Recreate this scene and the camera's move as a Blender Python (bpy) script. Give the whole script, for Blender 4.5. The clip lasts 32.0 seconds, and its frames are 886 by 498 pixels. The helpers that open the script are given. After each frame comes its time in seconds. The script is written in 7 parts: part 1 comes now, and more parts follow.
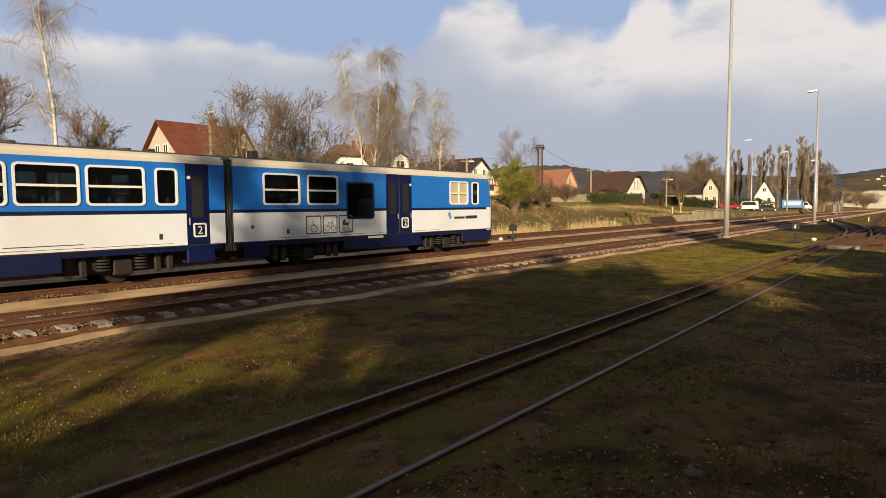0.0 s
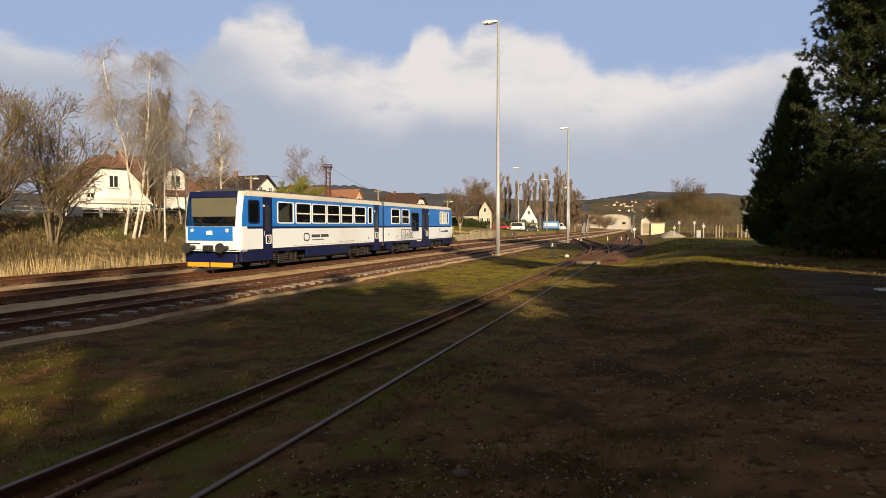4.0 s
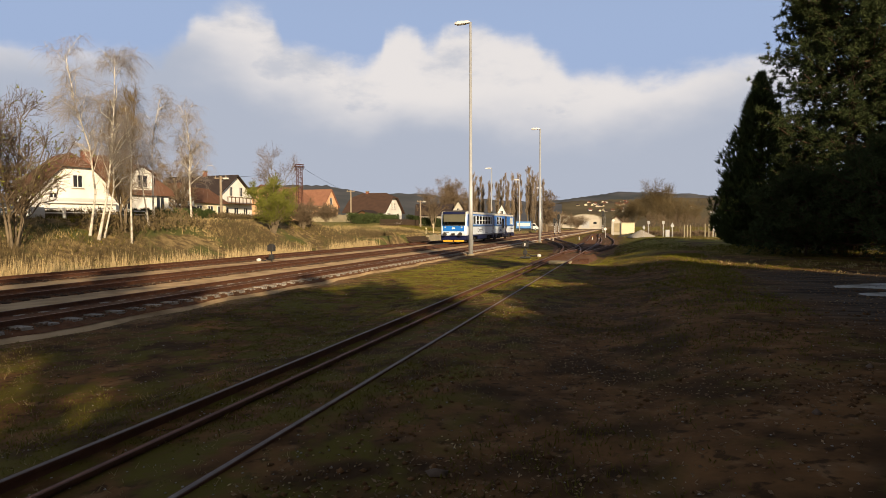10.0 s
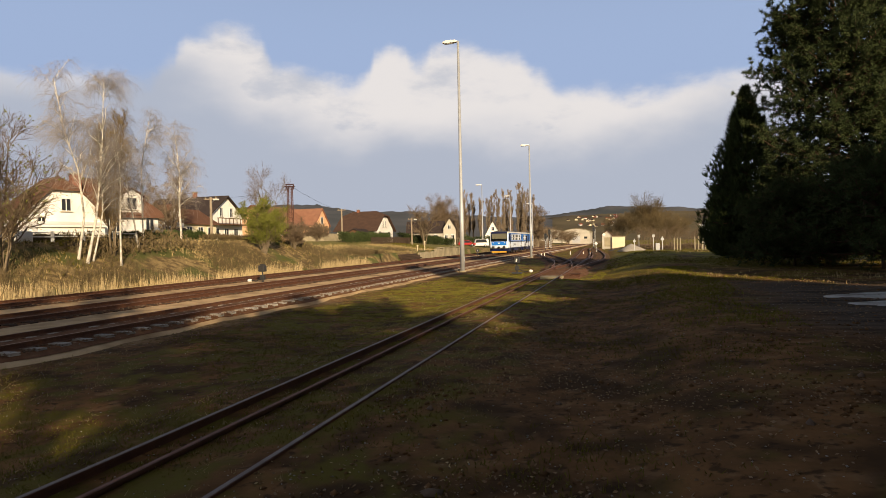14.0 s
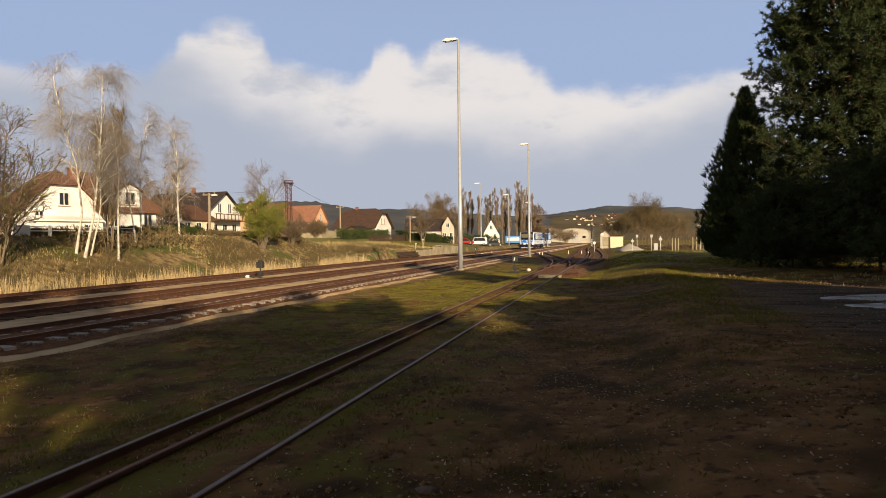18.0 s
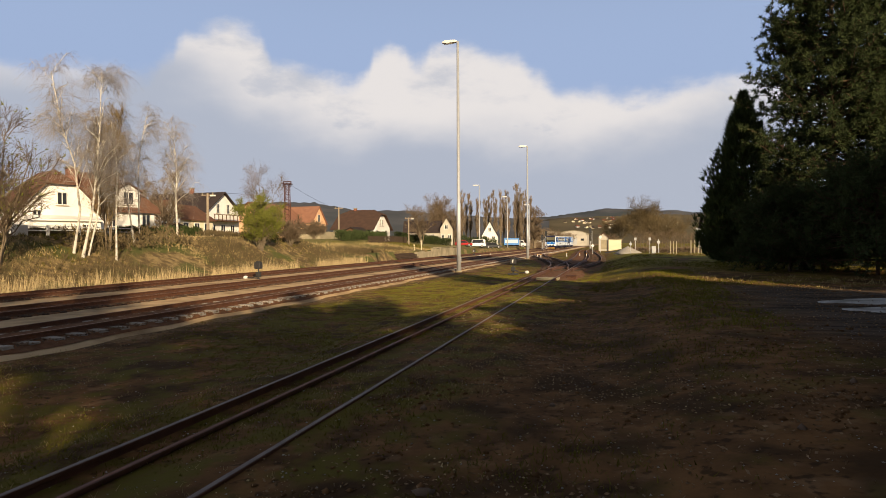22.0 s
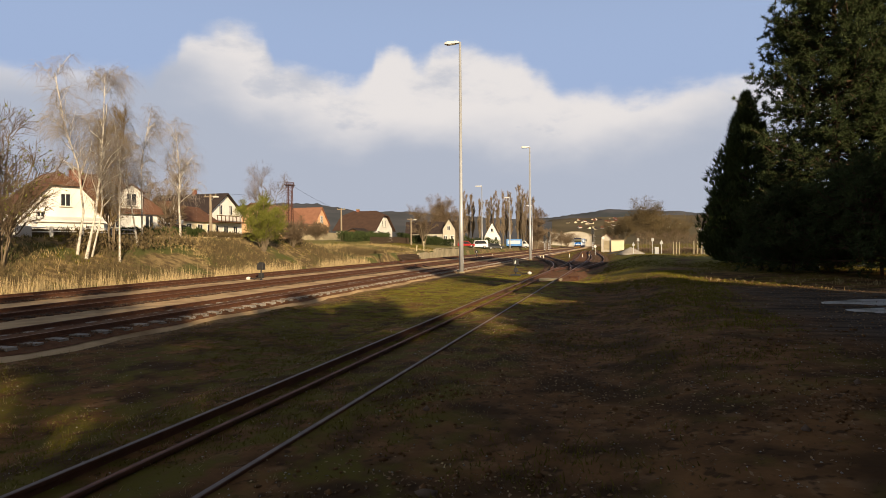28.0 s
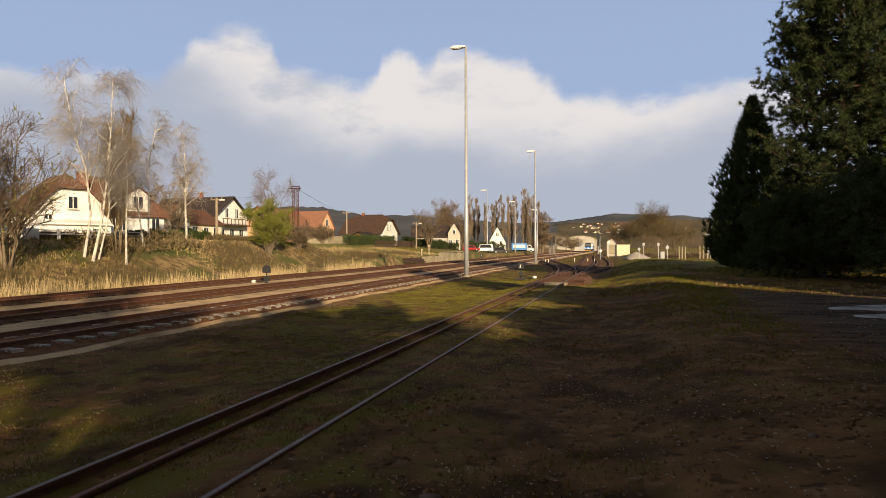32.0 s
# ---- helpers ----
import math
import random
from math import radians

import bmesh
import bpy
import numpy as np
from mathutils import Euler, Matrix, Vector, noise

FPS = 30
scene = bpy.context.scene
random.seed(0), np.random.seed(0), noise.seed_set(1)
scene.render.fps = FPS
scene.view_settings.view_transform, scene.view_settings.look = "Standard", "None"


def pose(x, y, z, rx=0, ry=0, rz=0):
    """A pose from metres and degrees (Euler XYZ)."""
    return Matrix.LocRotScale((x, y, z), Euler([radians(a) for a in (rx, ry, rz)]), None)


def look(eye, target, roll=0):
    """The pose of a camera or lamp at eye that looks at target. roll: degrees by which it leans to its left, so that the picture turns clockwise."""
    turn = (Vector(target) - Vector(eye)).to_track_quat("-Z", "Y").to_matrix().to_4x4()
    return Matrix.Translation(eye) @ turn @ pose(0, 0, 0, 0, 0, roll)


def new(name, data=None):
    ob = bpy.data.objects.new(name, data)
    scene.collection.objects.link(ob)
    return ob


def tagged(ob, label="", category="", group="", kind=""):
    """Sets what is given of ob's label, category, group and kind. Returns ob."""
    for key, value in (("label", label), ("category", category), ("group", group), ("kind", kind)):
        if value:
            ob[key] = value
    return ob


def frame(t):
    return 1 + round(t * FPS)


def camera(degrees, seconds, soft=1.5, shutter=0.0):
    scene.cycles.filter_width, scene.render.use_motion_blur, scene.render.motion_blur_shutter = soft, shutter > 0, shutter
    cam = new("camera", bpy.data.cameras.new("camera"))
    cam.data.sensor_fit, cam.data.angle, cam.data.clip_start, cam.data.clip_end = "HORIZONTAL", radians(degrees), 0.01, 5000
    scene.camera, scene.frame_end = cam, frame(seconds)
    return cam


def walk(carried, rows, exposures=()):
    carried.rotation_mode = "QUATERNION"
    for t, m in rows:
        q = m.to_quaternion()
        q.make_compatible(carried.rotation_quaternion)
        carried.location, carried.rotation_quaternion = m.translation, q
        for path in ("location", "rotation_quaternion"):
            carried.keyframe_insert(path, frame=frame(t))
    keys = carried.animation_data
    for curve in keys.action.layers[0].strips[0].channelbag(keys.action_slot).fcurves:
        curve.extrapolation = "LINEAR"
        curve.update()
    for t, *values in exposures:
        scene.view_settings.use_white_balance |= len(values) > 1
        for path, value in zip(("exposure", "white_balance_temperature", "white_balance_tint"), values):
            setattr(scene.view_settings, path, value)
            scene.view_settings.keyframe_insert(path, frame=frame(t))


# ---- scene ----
cam = camera(73.18, 32.0, soft=0.8)
EYE = 2.0  # eye height over the rail heads
PATH = [
    (0.0, pose(-0.160, 0, EYE, 85.97, 0.46, 39.78)),
    (0.5, pose(-0.130, 0, EYE, 85.81, 0.17, 33.62)),
    (1.0, pose(-0.090, 0, EYE, 86.91, 0.47, 28.35)),
    (1.5, pose(-0.070, 0, EYE, 87.30, 0.39, 25.39)),
    (2.0, pose(-0.060, 0, EYE, 87.42, 0.44, 24.11)),
    (2.5, pose(-0.050, 0, EYE, 87.77, 0.44, 22.73)),
    (3.0, pose(-0.040, 0, EYE, 87.66, 0.36, 21.91)),
    (3.5, pose(-0.030, 0, EYE, 87.78, 0.43, 20.53)),
    (5.5, pose(-0.026, 0, EYE, 87.48, -0.54, 18.78)),
    (6.0, pose(-0.025, 0, EYE, 87.13, -0.40, 18.46)),
    (6.5, pose(-0.024, 0, EYE, 87.28, -0.04, 18.19)),
    (7.0, pose(-0.023, 0, EYE, 87.58, 0.18, 18.13)),
    (7.5, pose(-0.022, 0, EYE, 87.76, 0.47, 17.97)),
    (8.0, pose(-0.021, 0, EYE, 87.81, 0.54, 17.86)),
    (8.5, pose(-0.019, 0, EYE, 87.89, 0.57, 17.98)),
    (9.0, pose(-0.018, 0, EYE, 87.80, 0.68, 17.82)),
    (9.5, pose(-0.017, 0, EYE, 87.53, 0.43, 17.29)),
    (10.0, pose(-0.016, 0, EYE, 87.75, 0.21, 17.24)),
    (10.5, pose(-0.015, 0, EYE, 88.06, 0.20, 16.97)),
    (11.0, pose(-0.014, 0, EYE, 88.26, 0.49, 16.95)),
    (11.5, pose(-0.013, 0, EYE, 88.32, 0.70, 16.88)),
    (12.0, pose(-0.012, 0, EYE, 88.57, 0.77, 16.61)),
    (12.5, pose(-0.011, 0, EYE, 88.85, 0.87, 16.41)),
    (13.0, pose(-0.010, 0, EYE, 89.10, 0.99, 16.39)),
    (13.5, pose(-0.009, 0, EYE, 89.38, 1.00, 16.18)),
    (14.0, pose(-0.009, 0, EYE, 89.38, 1.22, 16.42)),
    (14.5, pose(-0.008, 0, EYE, 89.47, 1.20, 16.48)),
    (16.5, pose(-0.005, 0, EYE, 89.23, 0.96, 16.62)),
    (17.0, pose(-0.004, 0, EYE, 89.34, 0.85, 16.43)),
    (17.5, pose(-0.004, 0, EYE, 89.25, 0.94, 16.34)),
    (18.0, pose(-0.003, 0, EYE, 89.19, 0.65, 16.26)),
    (18.5, pose(-0.002, 0, EYE, 89.20, 0.42, 16.09)),
    (19.0, pose(-0.001, 0, EYE, 89.10, 0.33, 15.93)),
    (19.5, pose(-0.001, 0, EYE, 88.78, 0.53, 15.99)),
    (20.0, pose(0.000, 0, EYE, 88.95, 0.43, 15.92)),
    (20.5, pose(0.000, 0, EYE, 89.09, 0.26, 15.98)),
    (21.0, pose(0.000, 0, EYE, 89.45, 0.41, 16.14)),
    (21.5, pose(0.000, 0, EYE, 89.42, 0.40, 16.32)),
    (22.0, pose(0.000, 0, EYE, 89.36, 0.33, 16.11)),
    (22.5, pose(0.000, 0, EYE, 89.31, 0.11, 16.00)),
    (23.0, pose(0.000, 0, EYE, 89.40, 0.27, 15.74)),
    (23.5, pose(0.000, 0, EYE, 89.11, 0.42, 16.09)),
    (24.0, pose(0.000, 0, EYE, 88.96, 0.11, 16.32)),
    (24.5, pose(0.000, 0, EYE, 89.05, 0.07, 16.23)),
    (25.0, pose(0.000, 0, EYE, 89.06, 0.11, 16.39)),
    (25.5, pose(0.000, 0, EYE, 89.14, 0.01, 16.40)),
    (27.5, pose(0.000, 0, EYE, 89.27, 0.44, 16.32)),
    (28.0, pose(0.000, 0, EYE, 89.45, 0.38, 16.35)),
    (28.5, pose(0.000, 0, EYE, 89.28, 0.42, 16.33)),
    (29.0, pose(0.000, 0, EYE, 89.40, 0.38, 16.77)),
    (29.5, pose(0.000, 0, EYE, 89.40, 0.18, 16.80)),
    (30.0, pose(0.000, 0, EYE, 89.52, -0.03, 16.66)),
    (30.5, pose(0.000, 0, EYE, 89.44, -0.07, 16.69)),
    (31.0, pose(0.000, 0, EYE, 89.45, 0.03, 16.92)),
    (31.5, pose(0.000, 0, EYE, 89.55, 0.15, 16.84)),
    (32.0, pose(0.000, 0, EYE, 89.82, 0.17, 16.84)),
]

walk(cam, PATH)

# ---- world and sun ----
SUN_WAY = Vector((0.585, -0.811, 0.0)).normalized()
SUN_UP = radians(18.5)
world = bpy.data.worlds.new("world")
scene.world = world
world.use_nodes = True
scene.view_settings.exposure = 0.35


def sky():
    nt = world.node_tree
    nt.nodes.clear()
    N, L = nt.nodes.new, nt.links.new

    def math_node(op, a, b=None, c=None, clamp=False):
        n = N("ShaderNodeMath")
        n.operation, n.use_clamp = op, clamp
        for i, v in enumerate((a, b, c)):
            if v is None:
                continue
            if isinstance(v, (int, float)):
                n.inputs[i].default_value = v
            else:
                L(v, n.inputs[i])
        return n.outputs[0]

    def fill(cr, stops):
        while len(cr.elements) < len(stops):
            cr.elements.new(0.5)
        for el, (a, v) in zip(cr.elements, stops):
            el.position, el.color = a / 2.2 + 0.36, (v, v, v, 1)

    coord = N("ShaderNodeTexCoord").outputs["Generated"]
    sep = N("ShaderNodeSeparateXYZ")
    L(coord, sep.inputs[0])
    x, y, z = sep.outputs
    # bearing to the left of the line, and elevation, in radians
    turn = math_node("ARCTAN2", math_node("MULTIPLY", x, -1.0), y)
    up = math_node("ARCSINE", z)
    st = N("ShaderNodeTexSky")
    st.sky_type, st.sun_disc = "NISHITA", False
    st.sun_elevation, st.sun_rotation = SUN_UP, radians(144.2)
    st.air_density, st.dust_density = 1.0, 1.0
    # the cloud bank's upper edge over the bearing
    ramp = N("ShaderNodeValToRGB")
    L(math_node("MULTIPLY_ADD", turn, 1 / 2.2, 0.36), ramp.inputs[0])
    cr = ramp.color_ramp
    cr.interpolation = "EASE"
    stops = [(-0.750, 0.100), (-0.450, 0.200), (-0.114, 0.242), (-0.014, 0.230), (0.039, 0.246), (0.084, 0.251), (0.125, 0.273), (0.157, 0.300), (0.260, 0.319), (0.297, 0.315),
             (0.315, 0.294), (0.328, 0.291), (0.343, 0.308), (0.371, 0.315), (0.394, 0.301), (0.406, 0.274), (0.429, 0.262), (0.445, 0.266), (0.465, 0.275), (0.554, 0.287), (0.575, 0.323), (0.605, 0.331), (0.688, 0.319), (0.706, 0.289), (0.741, 0.260), (0.841, 0.254), (0.887, 0.238), (0.926, 0.240), (0.992, 0.252), (1.047, 0.261), (1.124, 0.251), (1.320, 0.240)]
    fill(cr, stops)
    under = N("ShaderNodeValToRGB")
    L(math_node("MULTIPLY_ADD", turn, 1 / 2.2, 0.36), under.inputs[0])
    under.color_ramp.interpolation = "CARDINAL"
    fill(under.color_ramp, [(-0.6, 0.10), (-0.3, 0.17), (-0.185, 0.185), (-0.09, 0.182), (0.0, 0.150), (0.083, 0.137), (0.175, 0.148), (0.24, 0.158), (0.363, 0.165), (0.49, 0.182), (0.614, 0.212), (0.71, 0.238), (0.787, 0.238),
                            (0.9, 0.225), (1.0, 0.218), (1.12, 0.205), (1.227, 0.205), (1.32, 0.225)])
    vec = N("ShaderNodeCombineXYZ")
    L(turn, vec.inputs[0]), L(math_node("MULTIPLY", up, 1.7), vec.inputs[1])
    big = N("ShaderNodeTexNoise")
    big.inputs["Scale"].default_value, big.inputs["Detail"].default_value, big.inputs["Roughness"].default_value = 9.0, 9.0, 0.58
    L(vec.outputs[0], big.inputs["Vector"])
    fine = N("ShaderNodeTexNoise")
    fine.inputs["Scale"].default_value, fine.inputs["Detail"].default_value = 3.2, 5.0
    L(vec.outputs[0], fine.inputs["Vector"])
    wob = math_node("MULTIPLY_ADD", big.outputs[0], 0.075, -0.0375)
    depth = math_node("ADD", math_node("SUBTRACT", ramp.outputs[0], up), wob)  # below the edge: positive
    def band(lo, hi, v):
        m = N("ShaderNodeMapRange")
        m.interpolation_type = "SMOOTHERSTEP"
        m.inputs[1].default_value, m.inputs[2].default_value = lo, hi
        L(v, m.inputs[0])
        return m.outputs[0]

    cloud = band(-0.012, 0.030, depth)
    lower = band(-0.075, 0.045, math_node("ADD", math_node("SUBTRACT", under.outputs[0], up), math_node("MULTIPLY_ADD", fine.outputs[0], 0.20, -0.10)))
    streak = N("ShaderNodeTexNoise")
    streak.inputs["Scale"].default_value, streak.inputs["Detail"].default_value, streak.inputs["Roughness"].default_value = 4.5, 9.0, 0.6
    tilt = N("ShaderNodeMapping")
    tilt.inputs["Rotation"].default_value, tilt.inputs["Scale"].default_value = (0, 0, 0.35), (1.0, 1.25, 1)
    L(vec.outputs[0], tilt.inputs[0]), L(tilt.outputs[0], streak.inputs["Vector"])
    grey = math_node("MULTIPLY", band(0.45, 0.70, streak.outputs[0]), 0.68)
    lower = math_node("MAXIMUM", lower, grey)
    white = N("ShaderNodeMix")
    white.data_type = "RGBA"
    L(lower, white.inputs["Factor"])
    white.inputs["A"].default_value, white.inputs["B"].default_value = (0.79, 0.75, 0.735, 1), (0.432, 0.470, 0.562, 1)
    blue = N("ShaderNodeMix")  # clear sky: the sky model, paled by thin veil
    blue.data_type = "RGBA"
    L(band(0.85, 0.25, up), blue.inputs["Factor"])
    scaled = N("ShaderNodeVectorMath")
    scaled.operation = "SCALE"
    scaled.inputs["Scale"].default_value = 0.085
    L(st.outputs[0], scaled.inputs[0])
    high = N("ShaderNodeMix")  # thin grey cloud overhead
    high.data_type = "RGBA"
    high.inputs["Factor"].default_value = 0.55
    L(scaled.outputs[0], high.inputs["A"])
    high.inputs["B"].default_value = (0.15, 0.145, 0.14, 1)
    L(high.outputs["Result"], blue.inputs["A"])
    near_sun = N("ShaderNodeVectorMath")
    near_sun.operation = "DOT_PRODUCT"
    near_sun.inputs[1].default_value = (SUN_WAY.x, SUN_WAY.y, 0.0)
    L(coord, near_sun.inputs[0])
    haze = N("ShaderNodeMix")  # the veil turns warm towards the sun
    haze.data_type = "RGBA"
    L(band(-0.25, 0.9, near_sun.outputs["Value"]), haze.inputs["Factor"])
    haze.inputs["A"].default_value, haze.inputs["B"].default_value = (0.345, 0.445, 0.66, 1), (0.40, 0.34, 0.285, 1)
    L(haze.outputs["Result"], blue.inputs["B"])
    both = N("ShaderNodeMix")
    both.data_type = "RGBA"
    L(cloud, both.inputs["Factor"]), L(blue.outputs["Result"], both.inputs["A"]), L(white.outputs["Result"], both.inputs["B"])
    bg = N("ShaderNodeBackground")
    L(both.outputs["Result"], bg.inputs["Color"])
    bg.inputs["Strength"].default_value = 0.80
    L(bg.outputs[0], N("ShaderNodeOutputWorld").inputs[0])


sky()
sun = new("sun", bpy.data.lights.new("sun", "SUN"))
sun.data.energy, sun.data.angle, sun.data.color = 5.5, radians(0.55), (1.0, 0.785, 0.51)
sun.matrix_world = look(SUN_WAY * 100 * math.cos(SUN_UP) + Vector((0, 0, 100 * math.sin(SUN_UP))), (0, 0, 0))


# ---- materials ----
def material(name, a, b=None, scale=3.0, rough=0.8, metal=0.0, bump=0.0, fine=40.0, vary=0.0, spec=0.5, dirt=None, dirt_amount=0.0, stretch=(1, 1, 1)):
    """Two colours mixed by coarse and fine noise, with bump, variation by object and by island, and blotches of dirt."""
    m = bpy.data.materials.new(name)
    m.use_nodes = True
    nt = m.node_tree
    N, L = nt.nodes.new, nt.links.new
    p = nt.nodes["Principled BSDF"]
    p.inputs["Roughness"].default_value, p.inputs["Metallic"].default_value = rough, metal
    p.inputs["Specular IOR Level"].default_value = spec if rough < 0.85 else min(spec, 0.06)
    b = b or tuple(c * 0.75 for c in a)
    tc = N("ShaderNodeTexCoord")
    mp = N("ShaderNodeMapping")
    mp.inputs["Scale"].default_value = stretch
    L(tc.outputs["Object"], mp.inputs[0])
    n1, n2 = N("ShaderNodeTexNoise"), N("ShaderNodeTexNoise")
    for n, s, d in ((n1, scale, 5.0), (n2, fine, 3.0)):
        n.inputs["Scale"].default_value, n.inputs["Detail"].default_value = s, d
        L(mp.outputs[0], n.inputs["Vector"])
    add = N("ShaderNodeMath")
    add.operation = "MULTIPLY_ADD"
    add.inputs[1].default_value, add.inputs[2].default_value = 0.45, -0.02
    L(n2.outputs[0], add.inputs[0])
    mr = N("ShaderNodeMapRange")
    mr.inputs[1].default_value, mr.inputs[2].default_value = 0.36, 0.64
    L(n1.outputs[0], mr.inputs[0])
    av = N("ShaderNodeMath")
    av.operation, av.use_clamp = "MULTIPLY_ADD", True
    av.inputs[1].default_value = 0.55
    L(mr.outputs[0], av.inputs[0]), L(add.outputs[0], av.inputs[2])
    mix = N("ShaderNodeMix")
    mix.data_type = "RGBA"
    mix.inputs["A"].default_value, mix.inputs["B"].default_value = (*a, 1), (*b, 1)
    L(av.outputs[0], mix.inputs["Factor"])
    out = mix.outputs["Result"]
    if vary:
        inf, geo = N("ShaderNodeObjectInfo"), N("ShaderNodeNewGeometry")
        s = N("ShaderNodeMath")
        s.operation = "ADD"
        L(inf.outputs["Random"], s.inputs[0]), L(geo.outputs["Random Per Island"], s.inputs[1])
        v = N("ShaderNodeMapRange")
        v.inputs[2].default_value = 2.0
        v.inputs[3].default_value, v.inputs[4].default_value = 1 - vary, 1 + vary
        L(s.outputs[0], v.inputs[0])
        hs = N("ShaderNodeHueSaturation")
        L(out, hs.inputs["Color"]), L(v.outputs[0], hs.inputs["Value"])
        out = hs.outputs[0]
    if dirt:
        dn = N("ShaderNodeTexNoise")
        dn.inputs["Scale"].default_value, dn.inputs["Detail"].default_value = scale * 0.37, 7.0
        L(mp.outputs[0], dn.inputs["Vector"])
        dr = N("ShaderNodeMapRange")
        dr.inputs[1].default_value, dr.inputs[2].default_value, dr.inputs[4].default_value = 0.48, 0.68, dirt_amount
        L(dn.outputs[0], dr.inputs[0])
        dm = N("ShaderNodeMix")
        dm.data_type = "RGBA"
        dm.inputs["B"].default_value = (*dirt, 1)
        L(dr.outputs[0], dm.inputs["Factor"]), L(out, dm.inputs["A"])
        out = dm.outputs["Result"]
    L(out, p.inputs["Base Color"])
    if bump:
        bp = N("ShaderNodeBump")
        bp.inputs["Strength"].default_value, bp.inputs["Distance"].default_value = 0.6, bump
        L(av.outputs[0], bp.inputs["Height"]), L(bp.outputs[0], p.inputs["Normal"])
    return m


def glass(name, tint, clear):
    m = bpy.data.materials.new(name)
    m.use_nodes = True
    nt = m.node_tree
    nt.nodes.clear()
    N, L = nt.nodes.new, nt.links.new
    tr, gl, mx, fr = N("ShaderNodeBsdfTransparent"), N("ShaderNodeBsdfPrincipled"), N("ShaderNodeMixShader"), N("ShaderNodeOutputMaterial")
    tr.inputs[0].default_value = (*tint, 1)
    gl.inputs["Base Color"].default_value, gl.inputs["Roughness"].default_value = (0.012, 0.014, 0.016, 1), 0.06
    mx.inputs[0].default_value = 1 - clear
    L(tr.outputs[0], mx.inputs[1]), L(gl.outputs[0], mx.inputs[2]), L(mx.outputs[0], fr.inputs[0])
    return m


